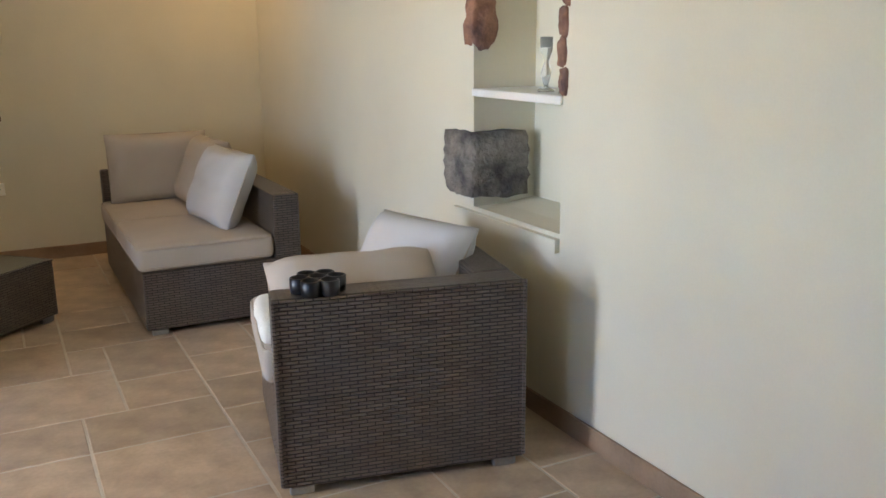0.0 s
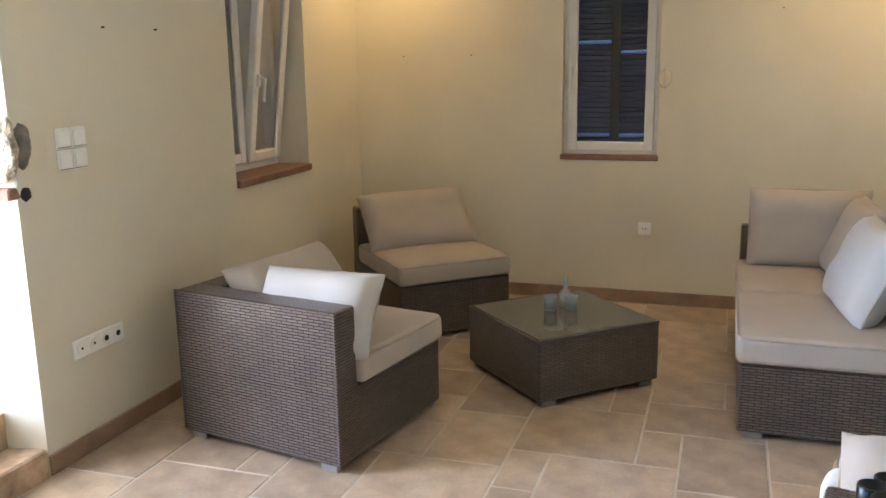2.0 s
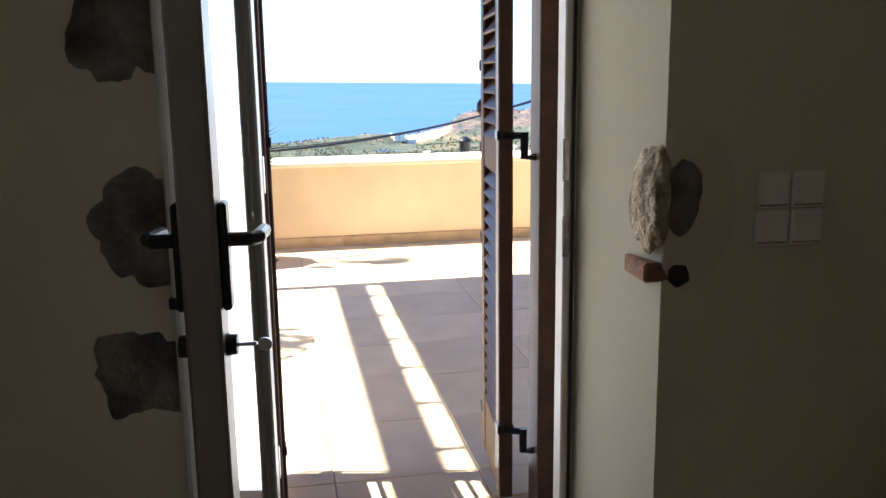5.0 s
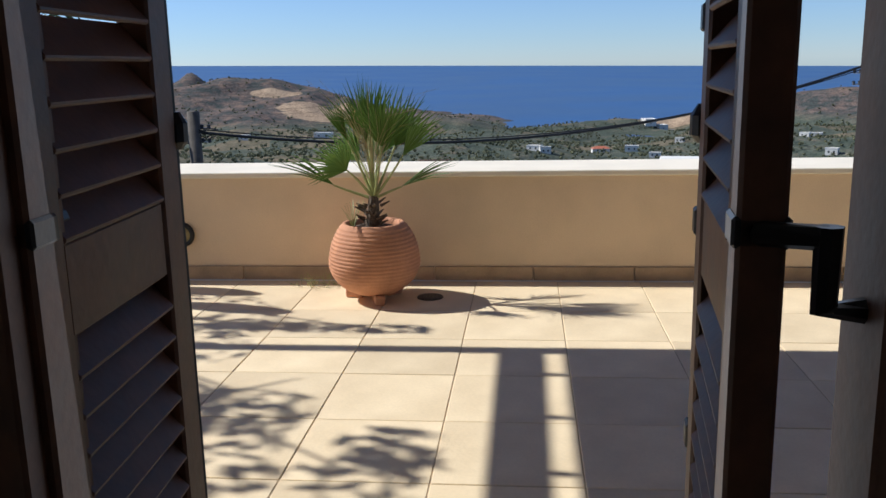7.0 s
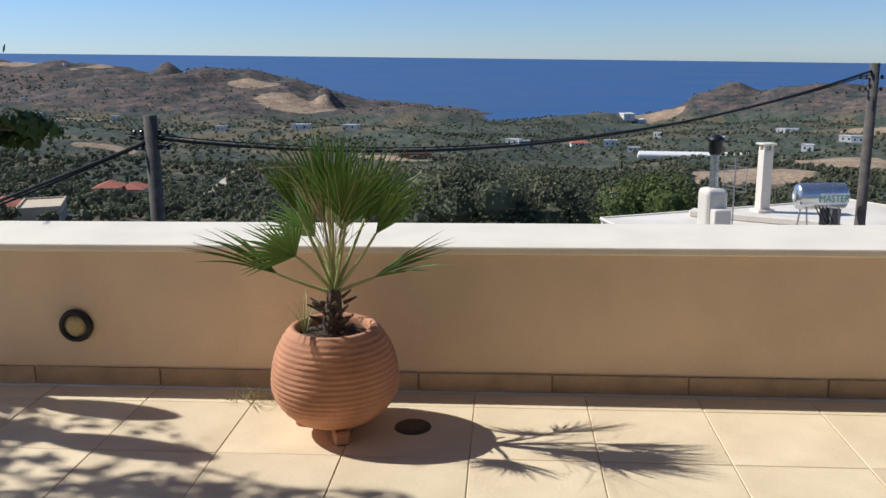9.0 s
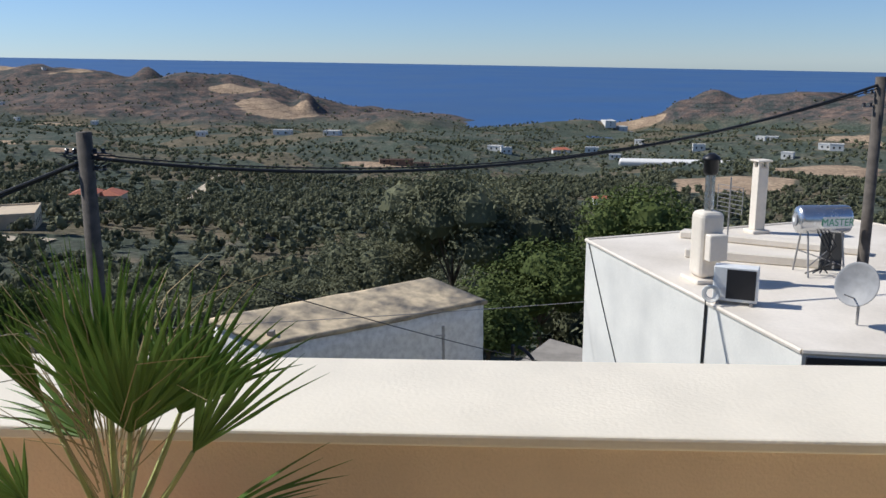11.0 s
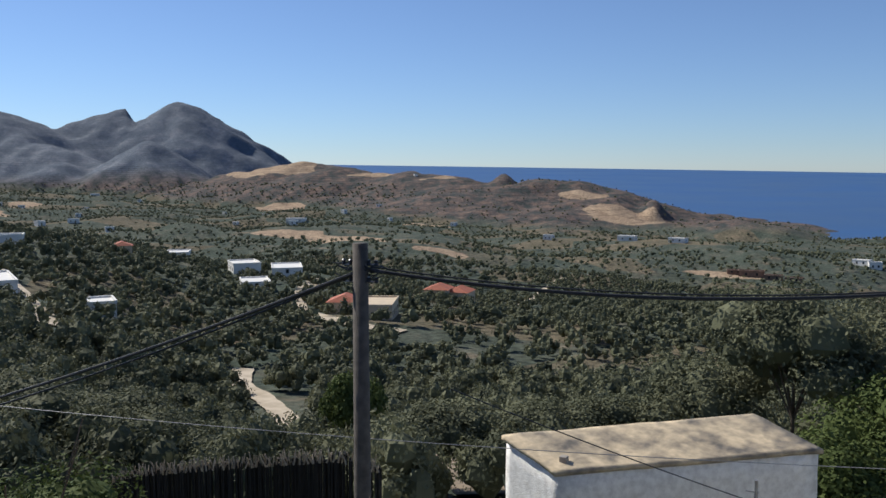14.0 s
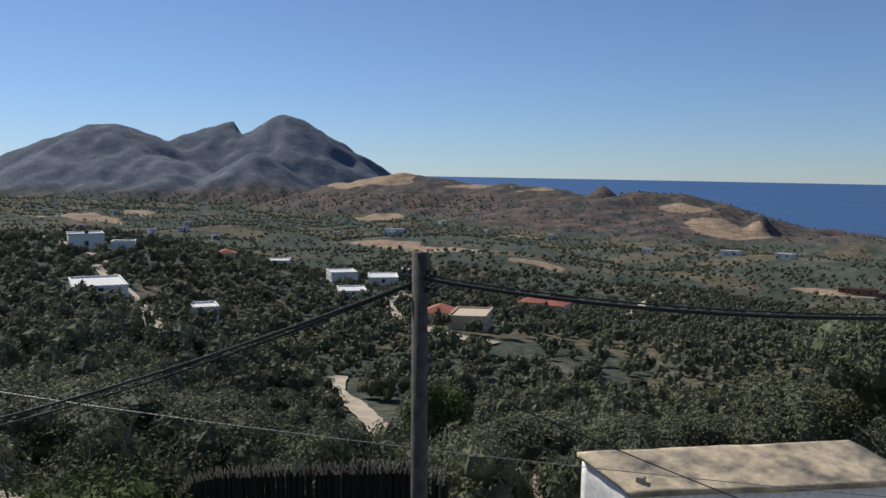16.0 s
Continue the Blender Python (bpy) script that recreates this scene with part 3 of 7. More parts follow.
bm = boxes((RIGHT - 0.012, NY0 - 0.002, 1.20, RIGHT + ND, NY1 + 0.0, 1.232), bevel=0.004)
niche_shelf = whole("niche_shelf", bm, WHITE_PVC, "white shelf board set across the wall niche", "shelf")
bm = bmesh.new()
b0 = [bm.verts.new(p) for p in ((RIGHT - 0.02, NY0, 0.72), (RIGHT + ND, NY0, 0.76), (RIGHT + ND, NY1, 0.76), (RIGHT - 0.02, NY1 + 0.15, 0.72))]
b1 = [bm.verts.new((v.co.x, v.co.y, v.co.z - 0.05)) for v in b0]
bm.faces.new(b0)
bm.faces.new(b1[::-1])
for i in range(4):
    bm.faces.new((b0[i], b1[i], b1[(i + 1) % 4], b0[(i + 1) % 4]))
structure("niche_sill", bm, PLASTER, "rounded plaster ledge under the niche", "sill")


# ---- windows ----
def pane_sash(parent, w, h, name="sash", prof=0.06, thick=0.05, m=None):
    """A white plastic sash in the plane x (across) and z, base at its bottom middle."""
    bm = boxes((-w / 2, -thick / 2, 0, -w / 2 + prof, thick / 2, h), (w / 2 - prof, -thick / 2, 0, w / 2, thick / 2, h), (-w / 2 + prof, -thick / 2, 0, w / 2 - prof, thick / 2, prof), (-w / 2 + prof, -thick / 2, h - prof, w / 2 - prof, thick / 2, h), bevel=0.006)
    s = part(name, bm, WHITE_PVC, parent)
    if m is not None:
        s.matrix_local = m
    g = part("pane", boxes((-w / 2 + prof, -0.008, prof, w / 2 - prof, 0.008, h - prof)), PANE, s)
    g.visible_shadow = False
    bm = bmesh.new()
    box(bm, -w / 2 + 0.018, -0.045, h * 0.42, -w / 2 + 0.042, -0.025, h * 0.42 + 0.07, 0.004)
    tube(bm, [(-w / 2 + 0.03, -0.04, h * 0.42 + 0.05), (-w / 2 + 0.03, -0.075, h * 0.42 + 0.05), (-w / 2 + 0.03, -0.075, h * 0.42 - 0.08)], 0.010, 8)
    part("handle", bm, WHITE_PVC, s, "white lever handle")
    return s


def shutter_slats(parent, w, h, y, pitch=0.034, gaps=(), mat=DARK_SHUTTER):
    """Closed louvres behind a window; gaps are slats that let light through."""
    bm = boxes((-w / 2, y - 0.02, 0, -w / 2 + 0.05, y + 0.02, h), (w / 2 - 0.05, y - 0.02, 0, w / 2, y + 0.02, h), (-0.03, y - 0.02, 0, 0.03, y + 0.02, h), (-w / 2, y - 0.02, 0, w / 2, y + 0.02, 0.02), (-w / 2, y - 0.02, h - 0.04, w / 2, y + 0.02, h))
    f = part("shutter", bm, mat, parent, "closed dark louvred shutter")
    n = int((h - 0.08) / pitch)
    sl = solid("slat", boxes((-w / 4 + 0.02, -0.022, -0.004, w / 4 - 0.02, 0.022, 0.004), bevel=0.001), mat)
    for side in (-1, 1):
        for k in range(n):
            s = new("slat", sl)
            s.parent = f
            s.matrix_local = pose(side * w / 4, y, 0.04 + k * pitch, 40 if (side, k) in gaps else 58)
    return f


fw = thing("window_far", "narrow white window with closed dark shutters behind", "window", pose((FW0 + FW1) / 2, FAR + 0.085, FWZ, 0, 0, 0), kind="structure")
w, h = FW1 - FW0 - 0.004, FWT - FWZ - 0.004
part("window_frame", boxes((-w / 2, -0.03, 0.0, -w / 2 + 0.035, 0.04, h), (w / 2 - 0.035, -0.03, 0, w / 2, 0.04, h), (-w / 2 + 0.035, -0.03, 0, w / 2 - 0.035, 0.04, 0.035), (-w / 2 + 0.035, -0.03, h - 0.035, w / 2 - 0.035, 0.04, h), bevel=0.004), WHITE_PVC, fw)
pane_sash(fw, w - 0.05, h - 0.05, m=pose(0, -0.02, 0.025))
shutter_slats(fw, w, h, 0.20, gaps=((-1, 2), (1, 2), (-1, 20), (1, 18)))
part("window_sill", boxes((-w / 2 - 0.012, -0.092, -0.03, w / 2 + 0.012, 0.30, 0.004), bevel=0.004), SILL_CLAY, fw, "brown clay tile sill")

lw = thing("window_terrace", "white double window with one sash tilted inward", "window", pose(-0.24, (LW0 + LW1) / 2, LWZ, 0, 0, 90), kind="structure")
w, h = LW1 - LW0 - 0.02, LWT - LWZ - 0.02
part("window_frame", boxes((-w / 2, -0.03, 0, -w / 2 + 0.05, 0.04, h), (w / 2 - 0.05, -0.03, 0, w / 2, 0.04, h), (-w / 2 + 0.05, -0.03, 0, w / 2 - 0.05, 0.04, 0.05), (-w / 2 + 0.05, -0.03, h - 0.05, w / 2 - 0.05, 0.04, h), bevel=0.004), WHITE_PVC, lw)
pane_sash(lw, w / 2 - 0.05, h - 0.10, m=pose(-w / 4 + 0.02, -0.035, 0.05))
pane_sash(lw, w / 2 - 0.05, h - 0.10, m=pose(w / 4 - 0.02, -0.045, 0.05, 7.5))
shutter_slats(lw, w, h, 0.28)
part("window_sill", boxes((-w / 2 - 0.008, -0.262, -0.035, w / 2 + 0.008, 0.30, 0.004), bevel=0.004), SILL_CLAY, lw, "brown clay tile sill")


# ---- terrace door ----
LY0, LY1 = DY0 + 0.10, DY1 - 0.10
df = thing("door_frame", "aluminium frame of the open terrace door", "door frame", pose(0, 0, 0), kind="structure")
part("jamb_left", boxes((-0.40, LY0, 0.288, -0.33, LY0 + 0.035, DTOP - 0.002), bevel=0.004), ALU, df)
part("jamb_right", boxes((-0.40, LY1 - 0.035, 0.288, -0.33, LY1, DTOP - 0.002), bevel=0.004), WHITE_PVC, df)
part("head", boxes((-0.40, LY0 + 0.035, DTOP - 0.05, -0.33, LY1 - 0.035, DTOP - 0.002), bevel=0.004), WHITE_PVC, df)
part("seal", boxes((-0.329, LY1 - 0.016, 0.29, -0.322, LY1 - 0.008, DTOP - 0.05)), BLACK_METAL, df, "black rubber seal")
bm = bmesh.new()
for z in (1.10, 1.30):
    box(bm, -0.337, LY1 - 0.037, z, -0.328, LY1 - 0.020, z + 0.11, 0.002)
part("strike_plate", bm, CHROME, df, "bright steel strike plates")
WL, HL = 0.82, DTOP - 0.05 - 0.30
leaf = thing("door_leaf", "glazed aluminium door leaf standing open into the room", "door", pose(-0.315, LY0 + 0.02, 0.296, 0, 0, -1.6))
S = 0.085
part("leaf_frame", boxes((0, -0.028, 0, S, 0.028, HL), (WL - S, -0.028, 0, WL, 0.028, HL), (S, -0.028, 0, WL - S, 0.028, 0.12), (S, -0.028, HL - S, WL - S, 0.028, HL), bevel=0.006), ALU, leaf)
gp = part("pane", boxes((S, -0.009, 0.12, WL - S, 0.009, HL - S)), PANE, leaf)
gp.visible_shadow = False
for side in (-1, 1):
    bm = bmesh.new()
    box(bm, WL - 0.062, min(0.028 * side, 0.042 * side), 0.92, WL - 0.024, max(0.028 * side, 0.042 * side), 1.09, 0.004)
    tube(bm, [(WL - 0.043, 0.04 * side, 1.03), (WL - 0.043, 0.075 * side, 1.03), (WL - 0.06, 0.085 * side, 1.03), (WL - 0.165, 0.085 * side, 1.022)], 0.0115, 10)
    hd = part("door_handle", bm, BLACK_METAL, leaf, "black lever handle")
bm = bmesh.new()
lathe(bm, [(0.016, -0.045), (0.018, -0.03), (0.018, 0.045)], 14, pose(WL - 0.043, 0, 0.86, 90))
part("lock_cylinder", bm, BLACK_METAL, leaf)
bm = bmesh.new()
box(bm, WL - 0.046, 0.045, 0.857, WL - 0.040, 0.075, 0.863)
lathe(bm, [(0.011, -0.0015), (0.011, 0.0015)], 14, pose(WL - 0.043, 0.088, 0.858, 0, 90, 0))
part("key", bm, CHROME, leaf, "small key in the lock")
for z in (0.25, 1.0, 1.8):
    bm = bmesh.new()
    lathe(bm, [(0.011, 0), (0.011, 0.09)], 12, pose(-0.008, 0.02, z))
    part("hinge", bm, CHROME, leaf)


def louvre_leaf(name, label, x, y, turn, flip, tilt=1):
    """A hinged wooden louvred shutter leaf, standing out from the wall; local x runs from its hinge to its free edge."""
    W, Hh, T = 0.40, DTOP - 0.35, 0.042
    t = thing(name, label, "shutter", pose(x, y, 0.305, 0, 0, turn), group="door shutters")
    part("stile", boxes((0, -T / 2, 0, 0.065, T / 2, Hh), bevel=0.004), BROWN_WOOD, t)
    part("stile", boxes((W - 0.065, -T / 2, 0, W, T / 2, Hh), bevel=0.004), BROWN_WOOD, t)
    for z0, z1 in ((0, 0.20), (0.98, 1.08), (Hh - 0.10, Hh)):
        part("rail", boxes((0.065, -T / 2 + 0.003, z0, W - 0.065, T / 2 - 0.003, z1), bevel=0.004), BROWN_WOOD, t)
    sl = solid("slat", boxes((0.064 - W / 2, -0.030, -0.004, W / 2 - 0.064, 0.030, 0.004), bevel=0.002), BROWN_WOOD)
    for z0, z1 in ((0.20, 0.98), (1.08, Hh - 0.10)):
        n = int((z1 - z0) / 0.043)
        for k in range(n):
            s = new("slat", sl)
            s.parent = t
            s.matrix_local = pose(W / 2, 0, z0 + (k + 0.5) * (z1 - z0) / n, 48 * flip * tilt)
    for z in (0.22, 1.10):
        bm = bmesh.new()
        tube(bm, [(0.10, 0, z), (0.0, 0.0, z), (-0.015, -0.05 * flip, z)], 0.011, 8)
        hg = part("hinge", bm, BLACK_METAL, t, "black cranked iron hinge")
        part("hinge_pin", tube(bmesh.new(), [(-0.015, -0.05 * flip, z + 0.01), (-0.015, -0.05 * flip, z - 0.06), (-0.015, -0.085 * flip, z - 0.06)], 0.012, 8), BLACK_METAL, hg)
        part("hinge_plate", boxes((0.0, -T / 2 - 0.004, z - 0.014, 0.05, T / 2 + 0.004, z + 0.014), bevel=0.003), BLACK_METAL, hg)
    rod = bmesh.new()
    tube(rod, [(W + 0.012, 0.012 * flip, 0.02), (W + 0.012, 0.012 * flip, Hh - 0.03)], 0.0065, 8)
    r = part("bolt_rod", rod, BLACK_METAL, t, "black iron bolt rod")
    for z in (0.12, 0.72, 1.02, 1.28, 1.7):
        cl = bmesh.new()
        box(cl, W - 0.008, -0.012, z, W + 0.024, 0.024, z + 0.035, 0.003)
        part("clip", cl, BLACK_METAL, r)
    bm = bmesh.new()
    lathe(bm, [(0.010, 0), (0.019, 0.01), (0.019, 0.035), (0.010, 0.05)], 12, pose(W + 0.012, 0.014 * flip, 1.14))
    part("knob", bm, BLACK_METAL, r)
    return t


louvre_leaf("door_shutter", "brown wooden louvred shutter leaf folded open outside the door", -0.57, LY1 - 0.135, 176.4, 1, -1)
louvre_leaf("door_shutter", "brown wooden louvred shutter leaf standing open beside the door", -0.53, LY0 + 0.035, 185.4, -1, -1)
sf = thing("shutter_frame", "varnished brown wooden outer frame of the door shutters", "door frame", pose(0, 0, 0), kind="structure")
part("post", boxes((-0.61, LY1 - 0.055, 0.272, -0.50, LY1 - 0.001, DTOP - 0.002), bevel=0.004), BROWN_WOOD, sf)
part("post", boxes((-0.61, LY0 + 0.001, 0.272, -0.50, LY0 + 0.045, DTOP - 0.002), bevel=0.004), BROWN_WOOD, sf)
part("head", boxes((-0.61, LY0 + 0.045, DTOP - 0.07, -0.50, LY1 - 0.055, DTOP - 0.002), bevel=0.004), BROWN_WOOD, sf)
rng = random.Random(5)
bm = bmesh.new()
for k in range(44):
    a = rng.random()
    px, py = -0.35 - 0.22 * a, LY1 - 0.06 - 0.55 * rng.random() ** 4
    s = 0.003 + 0.006 * rng.random()
    box(bm, -s, -s * 0.6, 0, s, s * 0.6, s * 0.35, m=pose(px, py, 0.289, rng.uniform(-20, 20), rng.uniform(-20, 20), rng.uniform(0, 180)))
whole("dry_leaves", bm, BARK, "dry leaf litter blown onto the door sill", "leaf litter", kind="stuff")
bm = bmesh.new()
for k in range(26):
    s = 0.004 + 0.010 * rng.random()
    box(bm, -s, -s * 0.5, 0, s, s * 0.5, s * 0.3, m=pose(-0.02 - 0.26 * rng.random(), LY1 - 0.05 - 0.6 * rng.random(), 0.119, rng.uniform(-15, 15), 0, rng.uniform(0, 180)))
whole("dry_leaves", bm, BARK, "dry leaf crumbs lying on the doorway step", "leaf litter", kind="stuff")
cord = thing("blind_cord", "pale blind pole with a hanging cord beside the door", "cord", pose(0.03, DY0 - 0.015, 0))
bm = bmesh.new()
tube(bm, [(0, 0, 0.30), (0.0, 0, 2.4)], 0.013, 10)
part("pole", bm, WHITE_PVC, cord)
bm = bmesh.new()
tube(bm, [(0.012, 0.03, 1.12), (0.016, 0.036, 0.9), (0.018, 0.034, 0.7), (0.016, 0.036, 0.5)], 0.003, 6)
tube(bm, [(0.0, 0.0, 1.12), (0.012, 0.03, 1.13), (0.015, 0.034, 1.16)], 0.005, 6)
part("string", bm, WHITE_PVC, cord)
for z in (0.52, 1.12):
    bm = bmesh.new()
    box(bm, -0.03, -0.018, z - 0.012, 0.016, 0.018, z + 0.012, 0.003)
    part("clamp", bm, BLACK_METAL, cord)

# ---- switches, sockets ----
sw = thing("light_switch", "two cream double rocker switches on the wall", "switch", pose(0, 3.90, 1.265))
for dy in (-0.042, 0.042):
    for dz in (-0.043, 0.043):
        pl = part("plate", boxes((0, dy - 0.040, dz - 0.041, 0.008, dy + 0.040, dz + 0.041), bevel=0.003), SWITCH, sw)
        rk = part("rocker", boxes((0.004, dy - 0.033, dz - 0.033, 0.015, dy + 0.033, dz + 0.033), bevel=0.003), SWITCH, pl)
        # thin dark strip draws the shade line under the rocker
        part("shadow_gap", boxes((0.008, dy - 0.034, dz - 0.0355, 0.0088, dy + 0.034, dz - 0.033)), DARK_PLASTIC, pl, "dark strip painted as the shade below the rocker")
so = thing("socket_strip", "white four-gang socket strip low on the wall", "socket", pose(0, 3.942, 0.455))
part("plate", boxes((0, -0.155, -0.041, 0.009, 0.155, 0.041), bevel=0.004), SWITCH, so)
for k in range(4):
    bm = bmesh.new()
    lathe(bm, [(0.026, 0), (0.026, 0.004), (0.020, 0.004)], 20, pose(0.009, -0.111 + 0.074 * k, 0, 0, 90, 0))
    ins = part("insert", bm, SWITCH, so)
    bm = bmesh.new()
    # dark disc laid on the insert to imitate the hole's shade
    lathe(bm, [(0.006 if k < 2 else 0.013, 0), (0.006 if k < 2 else 0.013, 0.001)], 12, pose(0.0133, -0.111 + 0.074 * k, 0.0, 0, 90, 0))
    part("hole", bm, DARK_PLASTIC, ins)
fo = thing("wall_socket", "single cream socket low on the end wall", "socket", pose(1.99, FAR, 0.50))
part("plate", boxes((-0.041, -0.009, -0.041, 0.041, 0, 0.041), bevel=0.004), SWITCH, fo)
for dx in (-0.010, 0.010):
    # uncut pin holes: their dark is a raised black piece
    part("hole", boxes((dx - 0.003, -0.0105, -0.004, dx + 0.003, -0.009, 0.004)), DARK_PLASTIC, fo)
nails = solid("nail", lathe(bmesh.new(), [(0.004, 0), (0.004, 0.012)], 8), BLACK_METAL)
for x, y, z, rx, ry in ((0.35, FAR, 1.62, 90, 0), (0.83, FAR, 1.62, 90, 0), (2.75, FAR, 1.86, 90, 0), (0, 4.15, 1.74, 0, 90), (0, 4.50, 1.74, 0, 90)):
    n_ob = new("nail", nails)
    n_ob.matrix_world = pose(x, y, z, rx, ry, 0)
    tagged(n_ob, "small dark nail stuck in bare plaster", "nail", "wall nails")


# ---- wicker lounge furniture ----
AH, SH = 0.66, 0.33     # height of arms, of the seat's wicker base


def feet(parent, w, d, inset=0.045):
    me = solid("foot", boxes((-0.04, -0.014, 0, 0.04, 0.014, 0.03), bevel=0.004), GALV)
    for sx in (-1, 1):
        for sy in (-1, 1):
            f = new("foot", me)
            f.parent = parent
            f.matrix_local = pose(sx * (w / 2 - inset - 0.02), sy * (d / 2 - inset * 0.5), 0.0)


def seat_cushion(parent, x0, y0, x1, y1, z, t=0.125):
    w, d = x1 - x0, y1 - y0
    bm = bmesh.new()
    box(bm, -w / 2, -d / 2, 0, w / 2, d / 2, t, 0.035, 4)
    bmesh.ops.subdivide_edges(bm, edges=[e for e in bm.edges if e.calc_length() > 0.25], cuts=6, use_grid_fill=True)
    for v in bm.verts:
        u, q = 2 * v.co.x / w, 2 * v.co.y / d
        if v.co.z > t * 0.6:
            v.co.z += 0.014 * (1 - u * u) * (1 - q * q) + 0.004 * noise.noise(Vector((u * 3, q * 3, x0 + y0)))
    c = part("seat_cushion", bm, FABRIC, parent, "cream fabric seat cushion", True)
    c.matrix_local = pose((x0 + x1) / 2, (y0 + y1) / 2, z)
    p = part("piping", seam(w - 0.012, d - 0.012, t - 0.012), PIPING, c)
    p2 = part("piping", seam(w - 0.012, d - 0.012, 0.02), PIPING, c)
    return c


def throw_cushion(label, m, w=0.60, h=0.42, t=0.16, mat=None, seed=0, group="loose back cushions"):
    c = thing("cushion", label, "cushion", m, group)
    part("cover", pillow(w, h, t, seed), mat or FABRIC, c, "", True)
    part("piping", seam(w * 0.97, h * 0.97, 0.0, 0.005), PIPING, c)
    return c


def corner_module(name, label, m, mirror=1, w=0.82, d=0.80):
    """A corner seat: local near side (-y) and one long side (mirror * +x) carry wicker backs."""
    t = thing(name, label, "armchair", m, "wicker corner seats")
    part("base", boxes((-w / 2, -d / 2, 0.03, w / 2, d / 2, SH), bevel=0.008, seg=2), WICKER, t, "woven wicker base")
    part("back_near", boxes((-w / 2 - 0.001, -d / 2 - 0.001, SH - 0.01, w / 2 + 0.001, -d / 2 + 0.135, AH), bevel=0.012, seg=2), WICKER, t, "woven wicker back")
    x0 = w / 2 - 0.135 if mirror > 0 else -w / 2 - 0.001
    part("back_side", boxes((x0, -d / 2 + 0.137, SH - 0.01, x0 + 0.136, d / 2, AH), bevel=0.012, seg=2), WICKER, t, "woven wicker side back")
    bm = bmesh.new()
    tube(bm, [(-w / 2, -d / 2, AH - 0.004), (w / 2, -d / 2, AH - 0.004)], 0.007, 6)
    tube(bm, [(-w / 2 + 0.002, -d / 2, 0.04), (-w / 2 + 0.002, -d / 2, AH)], 0.007, 6)
    tube(bm, [(w / 2 - 0.002, -d / 2, 0.04), (w / 2 - 0.002, -d / 2, AH)], 0.007, 6)
    part("edge_braid", bm, WICKER, t)
    if mirror > 0:
        seat_cushion(t, -w / 2 - 0.03, -d / 2 + 0.14, w / 2 - 0.14, d / 2, SH)
    else:
        seat_cushion(t, -w / 2 + 0.14, -d / 2 + 0.14, w / 2 + 0.03, d / 2, SH)
    feet(t, w, d)
    return t


# armchair by the switches, its back to the wall
ML = Matrix.Translation((0.302, 4.078, 0)) @ pose(0, 0, 0, 0, 0, -10.5) @ pose(0.41, 0.40, 0)
corner_module("wicker_armchair", "grey-brown wicker corner armchair beside the wall sockets", ML, -1)
throw_cushion("cream back cushion leaning against the wicker back", ML @ pose(-0.17, 0.10, 0.560, 52, 0, 90), 0.68, 0.40, 0.21, seed=1)
throw_cushion("white cushion propped on the wicker arm", ML @ pose(0.17, -0.195, 0.585, 58, 0, 8), 0.54, 0.36, 0.20, FABRIC_PALE, 2)
# armchair by the niche
MR = Matrix.Translation((2.695, 2.885, 0)) @ pose(0, 0, 0, 0, 0, -11.5) @ pose(0.415, 0.40, 0)
corner_module("wicker_armchair", "grey-brown wicker corner armchair beside the niche wall", MR, 1)
throw_cushion("cream cushion slumped against the wicker back", MR @ pose(-0.10, -0.17, 0.560, 38, 0, 2), 0.60, 0.40, 0.20, seed=3)
throw_cushion("cream cushion standing in the chair's corner", MR @ pose(0.13, 0.12, 0.58, 56, 0, -62), 0.52, 0.44, 0.19, FABRIC_PALE, 4)
tw = bmesh.new()
box(tw, -0.13, -0.17, 0, 0.13, 0.17, 0.085, 0.03, 3)
bmesh.ops.subdivide_edges(tw, edges=[e for e in tw.edges if e.calc_length() > 0.1], cuts=5, use_grid_fill=True)
for v in tw.verts:
    v.co += Vector((0, 0, 1)) * 0.02 * noise.noise(v.co * 9) + Vector((1, 0, 0)) * 0.01 * noise.noise(v.co * 14)
whole("towel", tw, TERRY, "folded white terry towel on the seat", "towel", MR @ pose(-0.31, -0.08, SH + 0.128), smooth=True)
# a flower-shaped trivet of black tubes on the back's top
tr = thing("trivet", "black flower-shaped plastic holder lying on the wicker back", "holder", MR @ pose(-0.26, -0.335, AH + 0.001))
for k in range(7):
    bm = bmesh.new()
    a = radians(60 * k)
    r = 0.0 if k == 6 else 0.058
    prof = [(0.029, 0.0), (0.031, 0.02), (0.031, 0.048), (0.026, 0.05), (0.025, 0.012)]
    lathe(bm, prof, 18, pose(r * math.cos(a), r * math.sin(a), 0))
    part("ring", bm, DARK_PLASTIC, tr, "", True)

# sofa along the niche wall
MS = Matrix.Translation((2.575, 4.72, 0))
sofa = thing("wicker_sofa", "grey-brown wicker sofa with cream seat cushion", "sofa", MS @ pose(0.405, 0.775, 0))
w, d = 0.81, 1.55
part("base", boxes((-w / 2, -d / 2, 0.03, w / 2, d / 2, SH), bevel=0.008, seg=2), WICKER, sofa, "woven wicker base")
part("back", boxes((w / 2 - 0.14, -d / 2 - 0.001, SH - 0.01, w / 2 + 0.001, d / 2, AH), bevel=0.012, seg=2), WICKER, sofa, "woven wicker back")
part("end_panel", boxes((-w / 2, d / 2 - 0.06, SH - 0.01, w / 2 - 0.141, d / 2, AH - 0.01), bevel=0.012, seg=2), WICKER, sofa, "woven wicker end panel")
seat_cushion(sofa, -w / 2 - 0.02, -d / 2 - 0.015, w / 2 - 0.145, 0.0, SH)
seat_cushion(sofa, -w / 2 - 0.02, 0.004, w / 2 - 0.145, d / 2 - 0.065, SH)
